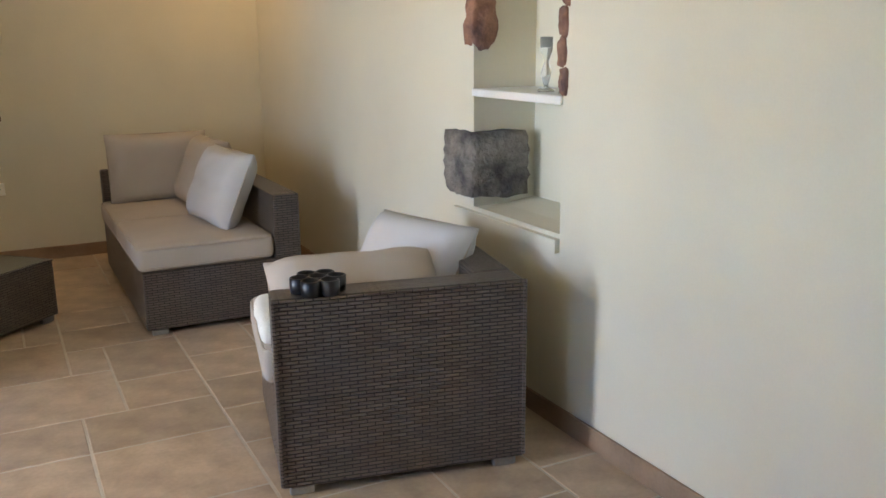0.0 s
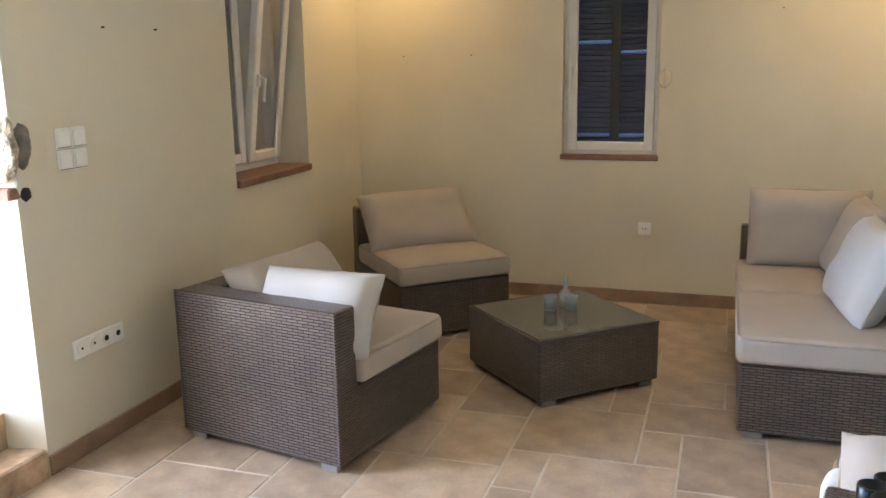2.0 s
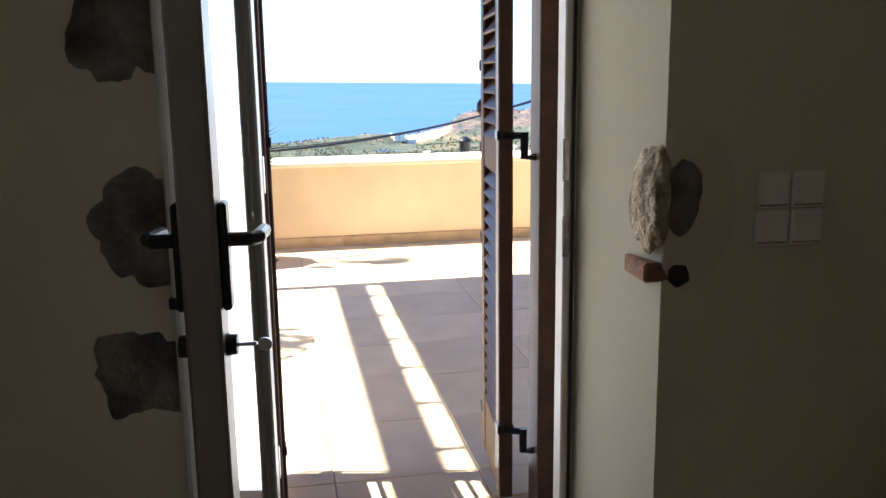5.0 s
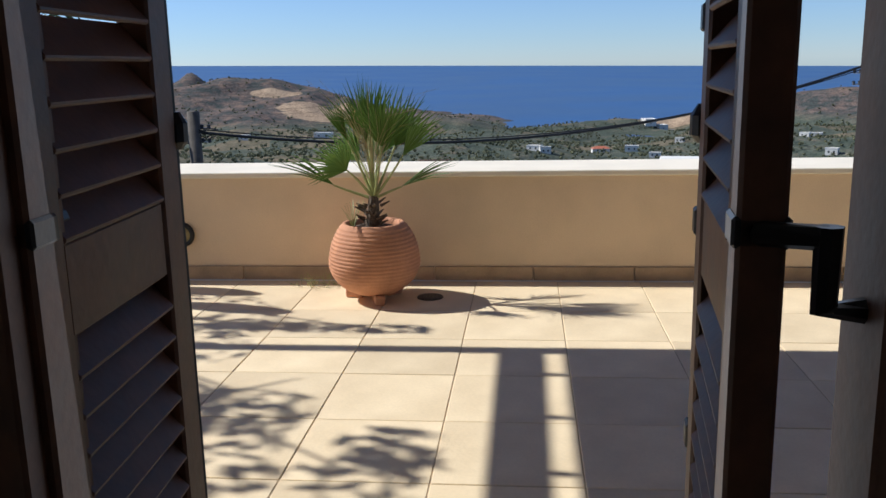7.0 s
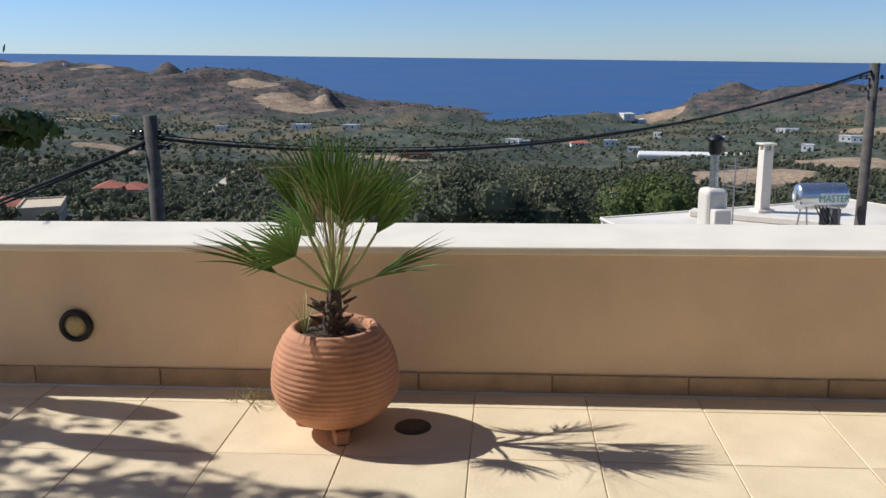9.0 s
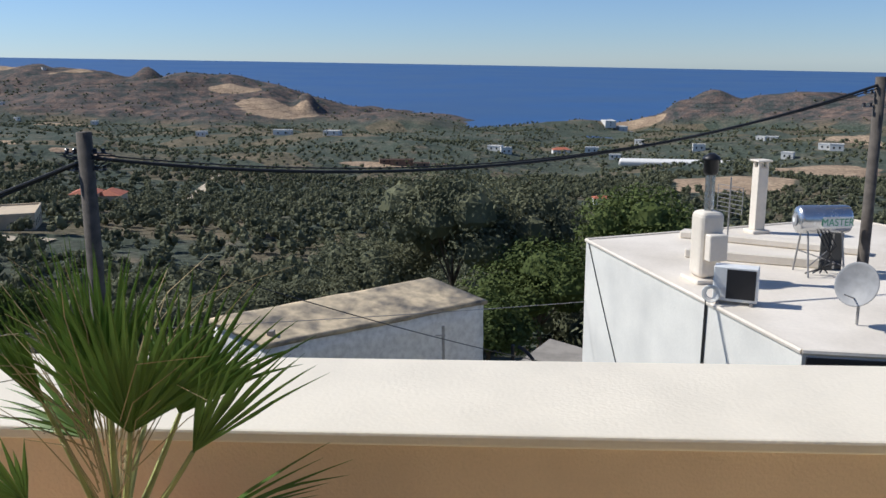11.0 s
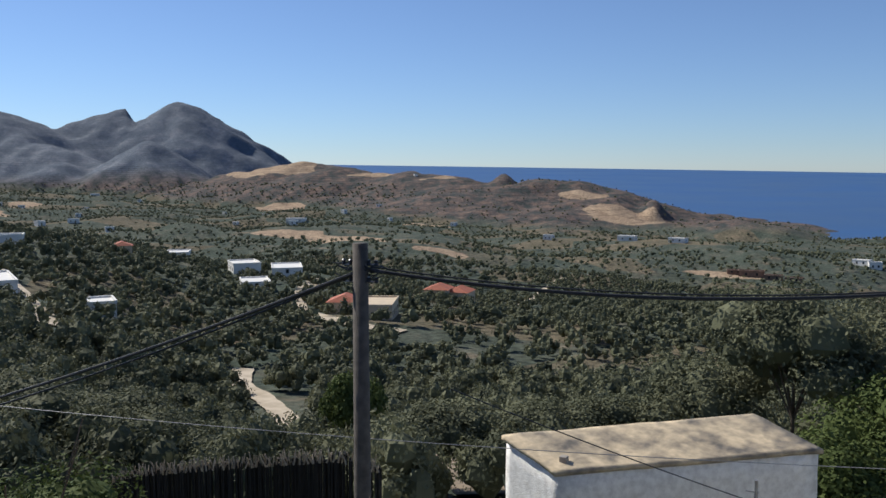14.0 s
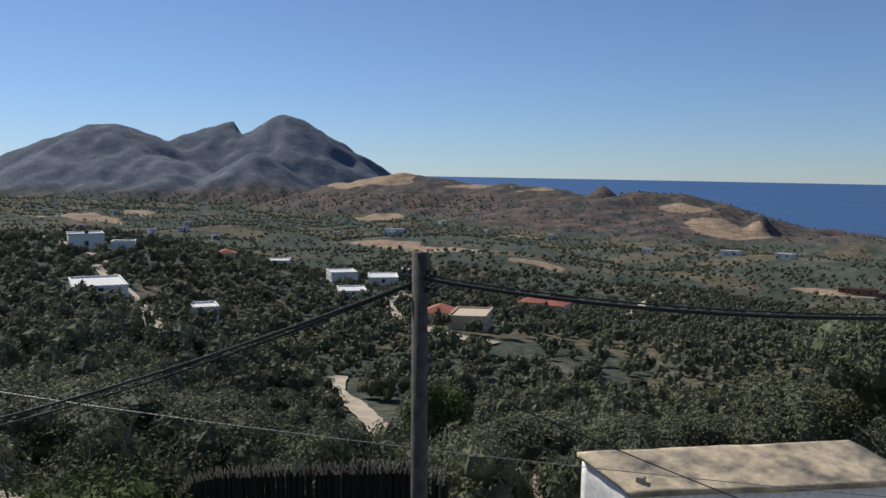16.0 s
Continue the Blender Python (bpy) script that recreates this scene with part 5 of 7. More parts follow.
def level(x, y):
    """Height of the land, for arrays or numbers."""
    x, y = np.asarray(x, float), np.asarray(y, float)
    d = np.hypot(x - CX, y - CY)
    z = slope(x, y)
    ray = np.degrees(np.arctan2(CY - y, CX - x))
    z = z - 60.0 * np.clip((d - 1130) / 150.0, 0, 1) * np.clip((17.5 - ray) / 3.0, 0, 1) * np.clip((ray + 50) / 10.0, 0, 1)      # the bay
    total = np.zeros_like(z)      # hills run into one another softly
    for a, r, hgt, wa, wd_, p in HILLS:
        along, across = from_ray(x, y, a, r)
        q = np.sqrt((along / wd_) ** 2 + (across / wa) ** 2)
        total = total + np.exp((-95 + (hgt + 95) * np.exp(-(q ** p) * 0.75)) / SOFT) - math.exp(-95 / SOFT)
    top = SOFT * np.log(np.maximum(total, 0.0) + 1e-12)
    wob = 0.5 + 0.5 * np.sin(x / 61.0 + 1.9 * np.sin(y / 47.0)) * np.sin(y / 53.0 + 1.6 * np.sin(x / 71.0 + 1.0))
    for a, r, hgt, wl_side, wr_side, wd_, rnd in PEAKS:
        along, across = from_ray(x, y, a, r)
        q = np.sqrt((along / wd_) ** 2 + (across / np.where(across > 0, wl_side, wr_side)) ** 2 + rnd * rnd) - rnd
        gully = 0.045 * q * (wob - 0.5) * 2 + 0.022 * np.sin(np.arctan2(along, across) * 9 + 3 * wob) * np.clip(q * 3, 0, 1)
        top = np.maximum(top, np.maximum(-95.0, -95 + (hgt + 95) * (1 - q - gully)))
    # the hills rise out of the slopes with soft feet
    k = np.clip((top - z) / 18.0, -1, 1)
    soft = np.where(k > -1, 9.0 * 0.5 * (1 + k) ** 2 * (k < 1), 0.0)
    out = np.maximum(z, top) + np.where(np.abs(k) < 1, soft * 0.25 * (1 - np.abs(k)), 0)
    rough = np.clip((d - 25) / 500.0, 0, 1)
    for s, amp in ((95.0, 7.0), (41.0, 3.4), (17.0, 1.2)):
        out = out + rough * amp * (np.sin(x / s + 1.3 * np.sin(y / (s * 0.8))) * np.sin(y / (s * 1.1) + 1.7 * np.sin(x / (s * 1.3) + 2)))
    rock = np.clip((d - 650) / 800.0, 0, 1)
    out = out + rock * 1.0 * np.sin(x / 9.0 + 2 * np.sin(y / 14.0)) * np.sin(y / 11.0 + 2 * np.sin(x / 12.0))
    out = out + rock * 2.4 * np.sin(x / 23.0 + 2 * np.sin(y / 31.0)) * np.sin(y / 19.0 + 2 * np.sin(x / 27.0))
    return out


az = np.concatenate([np.arange(-180, -60, 4.0), np.arange(-60, 80, 0.28), np.arange(80, 180, 4.0)])
dd = np.concatenate([[0.0], np.geomspace(5.0, 780.0, 150), np.geomspace(800.0, 3600.0, 230)])
A, D = np.meshgrid(np.radians(az), dd)
X, Y = CX - D * np.cos(A), CY - D * np.sin(A)
Z = level(X, Y)
na, nd = len(az), len(dd)
verts = np.stack([X.ravel(), Y.ravel(), Z.ravel()], 1)
ii, jj = np.meshgrid(np.arange(nd - 1), np.arange(na), indexing="ij")
a0, a1 = ii * na + jj, ii * na + (jj + 1) % na
quads = np.stack([a0, a1, a1 + na, a0 + na], -1).reshape(-1, 4)


def big_mesh(name, verts, quads, mat, smooth=True):
    me = bpy.data.meshes.new(name)
    me.vertices.add(len(verts))
    me.vertices.foreach_set("co", np.asarray(verts, np.float32).ravel())
    k = quads.shape[1]
    me.loops.add(quads.size)
    me.loops.foreach_set("vertex_index", quads.astype(np.int32).ravel())
    me.polygons.add(len(quads))
    me.polygons.foreach_set("loop_start", np.arange(0, quads.size, k, dtype=np.int32))
    me.polygons.foreach_set("use_smooth", np.full(len(quads), smooth))
    me.materials.append(mat)
    me.update(calc_edges=True)
    me.validate()
    return me


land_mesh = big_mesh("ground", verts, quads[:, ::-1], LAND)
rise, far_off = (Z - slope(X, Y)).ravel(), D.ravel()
# rock cover sets in with distance and carries the painted haze tint
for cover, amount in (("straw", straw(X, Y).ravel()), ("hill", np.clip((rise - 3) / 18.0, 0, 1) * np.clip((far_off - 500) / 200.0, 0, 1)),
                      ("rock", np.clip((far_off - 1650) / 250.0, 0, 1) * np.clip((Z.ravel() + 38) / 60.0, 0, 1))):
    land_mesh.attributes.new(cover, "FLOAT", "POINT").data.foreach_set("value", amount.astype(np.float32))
tagged(new("ground", land_mesh), "dry hilly valley ground with scrub and ochre fields", "ground", kind="structure")
# sea: a sheet that lies in the bay and reaches the horizon
sa, sd = np.radians(np.arange(-180, 180, 2.0)), np.geomspace(600.0, 4900.0, 60)
A, D = np.meshgrid(sa, sd)
SZ = -75.0 + (55.0 + 96.0 * np.sin(A)) * np.clip((D - 900) / 4000.0, 0, 1) ** 1.6
sv = np.stack([(CX - D * np.cos(A)).ravel(), (CY - D * np.sin(A)).ravel(), SZ.ravel()], 1)
na, nd = len(sa), len(sd)
ii, jj = np.meshgrid(np.arange(nd - 1), np.arange(na), indexing="ij")
a0, a1 = ii * na + jj, ii * na + (jj + 1) % na
tagged(new("sea", big_mesh("sea", sv, np.stack([a0 + na, a1 + na, a1, a0], -1).reshape(-1, 4), SEA)), "calm deep blue sea reaching the horizon", "water", kind="structure")


# ---- trees: crowns of many small leaf clumps ----
def crown_quads(rs, centre, radius, n, leaf, flat=0.8):
    """n small leaf sprays over several lobes of a crown, leaning outward."""
    lobes = max(3, min(9, int(n / 70)))
    lc = np.clip(rs.normal(size=(lobes, 3)) * 0.40, -0.75, 0.75)
    lr = rs.uniform(0.45, 0.75, lobes)
    which = rs.integers(0, lobes, n)
    v = rs.normal(size=(n, 3))
    v /= np.linalg.norm(v, axis=1)[:, None]
    v[:, 2] = np.where(v[:, 2] < -0.35, -v[:, 2], v[:, 2])
    p = lc[which] + v * (lr[which] * rs.uniform(0.75, 1.08, n))[:, None]
    p[:, 2] *= flat
    nrm = v + rs.normal(size=(n, 3)) * 0.20
    nrm /= np.linalg.norm(nrm, axis=1)[:, None]
    t = np.cross(nrm, rs.normal(size=(n, 3)))
    t /= np.linalg.norm(t, axis=1)[:, None]
    b = np.cross(nrm, t)
    s = leaf * rs.uniform(0.6, 1.25, n)[:, None]
    c = np.asarray(centre) + p * np.asarray(radius)
    q = np.stack([c - t * s * 0.9, c - b * s * 0.42, c + t * s, c + b * s * 0.42], 1)
    return q.reshape(-1, 3)


def leaf_mesh(name, chunks, mat):
    v = np.concatenate(chunks)
    return big_mesh(name, v, np.arange(len(v)).reshape(-1, 4), mat, False)


rs = np.random.default_rng(4)
CLEAR_SPOTS = []      # round places without trees: x, y, radius


def free(x, y):
    return all((x - a) ** 2 + (y - b) ** 2 > r * r for a, b, r in CLEAR_SPOTS)


# ---- whitewashed shed below the terrace ----
def at_ground(x, y):
    return float(level(x, y))


SHED = [(-26.3, -6.2), (-25.2, -4.2), (-30.2, 1.75), (-31.6, -0.3)]
SHZ = [-5.45, -5.85, -5.80, -5.42]
shed = thing("shed", "whitewashed shed with a lichen-covered concrete roof", "shed", pose(0, 0, 0))
bm = bmesh.new()
inner = [Vector((x, y, 0)) for x, y in SHED]
mid = sum(inner, Vector()) / 4
vs0 = [bm.verts.new((mid + (p - mid) * 0.97).xy.to_3d() + Vector((0, 0, -11.5))) for p in inner]
vs1 = [bm.verts.new((mid + (p - mid) * 0.97).xy.to_3d() + Vector((0, 0, z - 0.1))) for p, z in zip(inner, SHZ)]
bm.faces.new(vs0)
bm.faces.new(vs1)
for i in range(4):
    bm.faces.new((vs0[i], vs0[(i + 1) % 4], vs1[(i + 1) % 4], vs1[i]))
bmesh.ops.subdivide_edges(bm, edges=bm.edges[:], cuts=9, use_grid_fill=True)
for v in bm.verts:
    v.co += Vector((noise.noise(v.co * 1.3), noise.noise(v.co * 1.3 + Vector((9, 0, 0))), 0)) * 0.035
part("wall", bm, WHITEWASH, shed, "rough flaking whitewashed walls", True)
bm = bmesh.new()
t1 = [bm.verts.new((p.x, p.y, z)) for p, z in zip(inner, SHZ)]
t0 = [bm.verts.new((p.x, p.y, z - 0.12)) for p, z in zip(inner, SHZ)]
bm.faces.new(t1)
bm.faces.new(t0[::-1])
for i in range(4):
    bm.faces.new((t0[i], t0[(i + 1) % 4], t1[(i + 1) % 4], t1[i]))
bmesh.ops.subdivide_edges(bm, edges=[e for e in bm.edges if e.calc_length() > 1], cuts=14, use_grid_fill=True)
for v in bm.verts:
    v.co += Vector((0.03 * noise.noise(v.co * 2), 0.03 * noise.noise(v.co * 2 + Vector((5, 5, 0))), 0.025 * noise.noise(v.co * 1.1)))
part("roof", bm, OLD_ROOF, shed, "brown lichen-stained concrete roof slab", True)
part("roof_vent", boxes((-25.95, -4.3, -5.86, -25.75, -4.1, -5.62), bevel=0.01), CONCRETE, shed, "small hollow block on the roof")
sp = thing("fence_pole", "thin galvanised pole in front of the shed", "pole", pose(-23.00, 1.00, -11.0))
bm = bmesh.new()
tube(bm, [(0, 0, 0), (0, 0, 6.54)], 0.04, 10)
part("shaft", bm, GALV, sp)
bm = bmesh.new()
tube(bm, [(0, -0.2, 6.29), (0, 0.05, 6.29)], 0.02, 6)
part("bracket", bm, GALV, sp)

# ---- flat-roofed pale house ----
RZ = -2.67
house = thing("house", "pale flat-roofed village house with roof plant", "house", pose(0, 0, 0))
HA, HB = (-24.97, 4.52), (-16.4, 7.35)
HP = [HA, HB, (-15.9, 13.5), (-23.0, 16.0), (-28.6, 12.2)]
part("wall", prism(HP, -12.0, RZ - 0.01), PALE_WALL, house, "pale grey-white rendered walls")
hm = sum((Vector((*p, 0)) for p in HP), Vector()) / len(HP)
part("roof", prism([tuple((hm + (Vector((*p, 0)) - hm) * 0.985).xy) for p in HP], RZ - 0.008, RZ + 0.012), ROOF_SCREED, house, "sunlit cream roof screed")
bm = bmesh.new()
for p, q in zip(HP, HP[1:] + HP[:1]):
    tube(bm, [(*p, RZ + 0.0), (*q, RZ + 0.0)], 0.05, 6)
part("roof_edge", bm, ROOF_SCREED, house, "low rounded roof edge")


def along(p, q, s, off=0.0):
    p, q = Vector((*p, 0)), Vector((*q, 0))
    d = (q - p).normalized()
    return (p + (q - p) * s) + Vector((d.y, -d.x, 0)) * off


face = math.degrees(math.atan2(HB[1] - HA[1], HB[0] - HA[0]))
c0 = along(HA, HB, 0.80, 0.0)
bm = boxes((-0.42, -0.015, -6.9, 0.42, 0.12, -4.9))
o = part("window", bm, DARK_GLASS, house, "dark unlit window opening")
o.matrix_local = pose(c0.x, c0.y, 0, 0, 0, face)
# near-black panel on the solid wall: the opening's shade is in its colour
ob_ = part("doorway", boxes((0.0, 0.06, -6.5, 0.06, 4.6, -2.76)), DARK_VOID, house, "dark panel painted as the shade of an opening under the roof edge")
ob_.matrix_local = pose(HB[0], HB[1], 0, 0, 0, math.degrees(math.atan2(HP[2][1] - HB[1], HP[2][0] - HB[0])) - 90)


def chimney(x, y, w, d, h, cap, name, label):
    t = thing(name, label, "chimney", pose(x, y, RZ + 0.012, 0, 0, face))
    part("plinth", boxes((-w / 2 - 0.1, -d / 2 - 0.1, 0, w / 2 + 0.1, d / 2 + 0.1, 0.09), bevel=0.015), ROOF_SCREED, t)
    part("shaft", boxes((-w / 2, -d / 2, 0.09, w / 2, d / 2, h), bevel=cap, seg=3), ROOF_SCREED, t, "cream rendered chimney shaft")
    return t


ch = chimney(-20.9, 6.70, 0.52, 0.52, 1.48, 0.12, "chimney", "cream rendered chimney with a steel flue pipe")
bm = bmesh.new()
tube(bm, [(0, 0, 1.42), (0, 0, 2.25)], 0.10, 14)
part("flue", bm, STEEL, ch, "bright steel flue")
bm = bmesh.new()
lathe(bm, [(0.12, 2.22), (0.15, 2.28), (0.15, 2.50), (0.19, 2.52), (0.17, 2.58), (0.05, 2.66)], 18)
part("cowl", bm, BLACK_METAL, ch, "dark cowl", True)
part("side_block", boxes((0.28, -0.2, 0.5, 0.50, 0.2, 1.05), bevel=0.02), ROOF_SCREED, ch)
ch2 = chimney(-26.3, 9.1, 0.30, 0.30, 1.75, 0.02, "chimney", "slender cream chimney with a capped top")
part("cap", boxes((-0.22, -0.22, 1.90, 0.22, 0.22, 1.95), bevel=0.02), ROOF_SCREED, ch2)
for sx in (-0.11, 0.11):
    for sy in (-0.11, 0.11):
        part("cap_leg", boxes((sx - 0.03, sy - 0.03, 1.74, sx + 0.03, sy + 0.03, 1.91)), ROOF_SCREED, ch2)
rd = thing("roof_ridge", "raised cream duct lying across the flat roof", "duct", pose(-24.6, 9.0, RZ + 0.012, 0, 0, 65))
part("duct", boxes((-2.2, -0.2, 0, 2.2, 0.2, 0.2), bevel=0.04), ROOF_SCREED, rd)
wl_ = thing("roof_upstand", "low cream upstand wall along the roof", "wall", pose(-22.6, 8.2, RZ + 0.012, 0, 0, 72))
part("upstand", boxes((-1.6, -0.08, 0, 1.6, 0.08, 0.22), bevel=0.03), ROOF_SCREED, wl_)

# solar boiler tank on its stand
sm = thing("water_heater", "stainless solar water tank on a steel stand", "water tank", pose(-21.7, 9.25, RZ + 0.012, 0, 0, 98) @ Matrix.Diagonal((0.82, 0.82, 0.95, 1)))
bm = bmesh.new()
lathe(bm, [(0.05, -0.72), (0.22, -0.71), (0.30, -0.66), (0.32, -0.60), (0.32, 0.60), (0.30, 0.66), (0.22, 0.71), (0.05, 0.72)], 28, pose(0, 0, 1.25, 0, 90, 0))
part("tank", bm, STEEL, sm, "brushed steel tank", True)
bm = bmesh.new()
lathe(bm, [(0.14, 0), (0.14, 0.03), (0.08, 0.04)], 20, pose(-0.72, 0, 1.25, 0, -90, 0))
part("end_cover", bm, DISH_GREY, sm)
part("end_label", boxes((-0.765, -0.05, 1.20, -0.76, 0.05, 1.30)), AC_WHITE, sm)
for sx in (-0.45, 0.45):
    for sy in (-0.3, 0.3):
        bm = bmesh.new()
        tube(bm, [(sx, sy * 0.6, 1.0), (sx * 1.05, sy * 1.5, 0.0)], 0.025, 8)
        part("leg", bm, GALV, sm)
bm = bmesh.new()
tube(bm, [(-0.47, -0.4, 0.25), (0.47, 0.4, 0.5)], 0.015, 6)
tube(bm, [(-0.47, 0.4, 0.5), (0.47, -0.4, 0.25)], 0.015, 6)
part("brace", bm, GALV, sm)
for k in range(4):
    bm = bmesh.new()
    tube(bm, [(0.1 * k - 0.2, -0.2, 1.0), (0.1 * k - 0.1, -0.45, 0.7), (0.3 - 0.15 * k, -0.35, 0.3), (0.2 * k - 0.4, -0.1, 0.03)], 0.018, 6)
    part("hose", bm, CABLE, sm, "looped black hose")
part("solar_panel", boxes((0.20, 0.35, 0.0, 0.80, 0.42, 0.95), bevel=0.01), DARK_GLASS, sm, "dark solar panel")
lab = part("sign", boxes((-0.14, -0.004, -0.10, 0.62, 0.0, 0.13)), AC_WHITE, sm, "pale label band")
lab.matrix_local = pose(0.0, -0.326, 1.22)
cu = bpy.data.curves.new("lettering", "FONT")
cu.body, cu.size, cu.extrude, cu.align_x = "MASTER", 0.235, 0.002, "CENTER"
tx = new("lettering", cu)
tx.data.materials.append(GREEN_PAINT)
dg = bpy.context.evaluated_depsgraph_get()
me = bpy.data.meshes.new_from_object(tx.evaluated_get(dg))
bpy.data.objects.remove(tx)
lt = new("lettering", me)
lt.parent = sm
lt.matrix_local = pose(0.24, -0.334, 1.15, 90, 0, 0)
tagged(lt, "green word MASTER")
ac = thing("condenser", "white outdoor air conditioning unit with a dark grille", "air conditioner", pose(-19.15, 6.93, RZ + 0.012, 0, 0, 72))
part("casing", boxes((-0.40, -0.16, 0.06, 0.40, 0.16, 0.72), bevel=0.015), AC_WHITE, ac)
part("grille", boxes((-0.16, -0.172, 0.12, 0.36, -0.158, 0.68), bevel=0.003), DARK_VOID, ac, "dark square grille")
for sx in (-0.3, 0.3):
    part("foot", boxes((sx - 0.03, -0.2, 0, sx + 0.03, 0.2, 0.06)), GALV, ac)
bm = bmesh.new()
for k in range(3):
    r = 0.10 + 0.03 * k
    tube(bm, [(-0.42 + r * math.cos(a), -0.2 - 0.02 * k, 0.2 + r * math.sin(a)) for a in np.linspace(0, 6.28, 14)], 0.014, 6)
part("hose_loop", bm, AC_WHITE, ac, "coiled white hoses")
ds = thing("satellite_dish", "grey satellite dish on the flat roof", "satellite dish", pose(-17.8, 8.6, RZ + 0.012, 0, 0, 40) @ Matrix.Diagonal((0.85, 0.85, 0.85, 1)))
bm = bmesh.new()
prof = [(0.46 * k / 10, 0.10 * (k / 10) ** 2) for k in range(1, 11)] + [(0.46, 0.11), (0.44, 0.11)] + [(0.44 * k / 10, 0.012 + 0.10 * (k / 10) ** 2) for k in range(9, 0, -1)]
lathe(bm, prof, 32, pose(0, 0.1, 0.85, 70, 0, 0))
part("reflector", bm, DISH_GREY, ds, "", True)
bm = bmesh.new()
tube(bm, [(0, 0.15, 0.02), (0, 0.15, 0.85)], 0.03, 8)
part("mast", bm, GALV, ds)
bm = bmesh.new()
tube(bm, [(0, 0.1, 0.55), (0, -0.45, 0.75)], 0.014, 6)
part("feed_arm", bm, GALV, ds)
an = thing("tv_antenna", "thin grid television antenna behind the chimney", "antenna", pose(-23.0, 7.6, RZ + 0.012, 0, 0, 30))
bm = bmesh.new()
tube(bm, [(0, 0, 0), (0, 0, 1.9)], 0.018, 6)
part("mast", bm, GALV, an)
bm = bmesh.new()
for k in range(7):
    tube(bm, [(-0.4, 0, 1.1 + 0.1 * k), (0.4, 0, 1.1 + 0.1 * k)], 0.008, 4)
tube(bm, [(-0.4, 0, 1.1), (-0.4, 0, 1.7)], 0.008, 4)
tube(bm, [(0.4, 0, 1.1), (0.4, 0, 1.7)], 0.008, 4)
part("grid", bm, GALV, an)


def cable(name, label, a, b, sag, r=0.02, n=24):
    a, b = Vector(a), Vector(b)
    bm = bmesh.new()
    tube(bm, [a.lerp(b, k / n) - Vector((0, 0, 4 * sag * (k / n) * (1 - k / n))) for k in range(n + 1)], r, 6)
    return whole(name, bm, CABLE, label, "cable")


wa = along(HA, HB, 0.02, 0.02)
wb = along(HA, HB, 0.36, 0.02)
cable("wall_cable", "black cable hanging down the pale house wall", (wa.x, wa.y, RZ + 0.02), (wb.x, wb.y, -6.6), 0.1, 0.012)
wa = along(HA, HB, 0.675, 0.03)
cable("wall_cable", "bundled cables running down the pale house wall", (wa.x, wa.y, RZ + 0.05), (wa.x - 0.15, wa.y - 0.05, -9.5), 0.03, 0.026)

# ---- lower wall and roof between shed and house ----
lo = thing("outbuilding", "low whitewashed outbuilding with a flat dusty roof", "outbuilding", pose(0, 0, 0))
part("wall", prism([(-29.5, 1.2), (-27.2, 4.9), (-33.5, 7.0), (-36, 4.0)], -13, -9.0), WHITEWASH, lo)
part("roof", prism([(-29.6, 1.3), (-27.4, 4.8), (-33.4, 7.0), (-36, 4.0)], -8.99, -8.94), CONCRETE, lo, "dusty tan flat roof")
part("parapet", prism([(-28.4, 0.9), (-26.4, 4.5), (-26.7, 4.7), (-28.7, 1.1)], -13, -8.3), WHITEWASH, lo, "long whitewashed yard wall")
hp = thing("hoop_pipe", "bent dark pipe hoop on the low roof", "pipe", pose(-30.6, 2.6, -8.94, 0, 0, 60))
bm = bmesh.new()
tube(bm, [(0.9 * math.sin(a), 0, 0.75 - 0.75 * math.cos(a)) for a in np.linspace(0.3, 2.9, 14)], 0.06, 8)
tube(bm, [(0, 0, 0), (0, 0, 1.5)], 0.06, 8)
part("pipe", bm, CABLE, hp)
rl = thing("roof_rail", "thin rusty rail round the low roof", "railing", pose(0, 0, 0))
for k in range(7):
    p = Vector((-29.4, 1.8, -8.94)).lerp(Vector((-27.8, 4.6, -8.94)), k / 6)
    bm = bmesh.new()
    tube(bm, [p, p + Vector((0, 0, 0.8))], 0.02, 6)
    part("post", bm, GALV, rl)
bm = bmesh.new()
tube(bm, [(-29.4, 1.8, -8.2), (-27.8, 4.6, -8.2)], 0.018, 6)
part("rail", bm, GALV, rl)

# ---- poles and wires ----
def utility_pole(x, y, top, r, label):
    g = at_ground(x, y) - 0.2
    t = thing("utility_pole", label, "utility pole", pose(x, y, g), "wooden utility poles")
    bm = bmesh.new()
    tube(bm, [(0, 0, 0), (0.0, 0, (top - g) * 0.5), (-0.02, 0, top - g)], r * 1.25, 14, 0.78)
    part("shaft", bm, POLE_WOOD, t, "", True)
    for k, dz in enumerate((0.35, 0.62)):
        bm = bmesh.new()
        tube(bm, [(0, -0.32, top - g - dz), (0, 0.34, top - g - dz + 0.02)], 0.014, 6)
        part("bracket", bm, GALV, t)
        for sy in (-0.3, -0.17, 0.17, 0.31):
            bm = bmesh.new()
            lathe(bm, [(0.02, 0), (0.04, 0.02), (0.03, 0.05), (0.04, 0.07), (0.02, 0.09)], 10, pose(0, sy, top - g - dz))
            part("insulator", bm, DARK_PLASTIC, t)
    return t


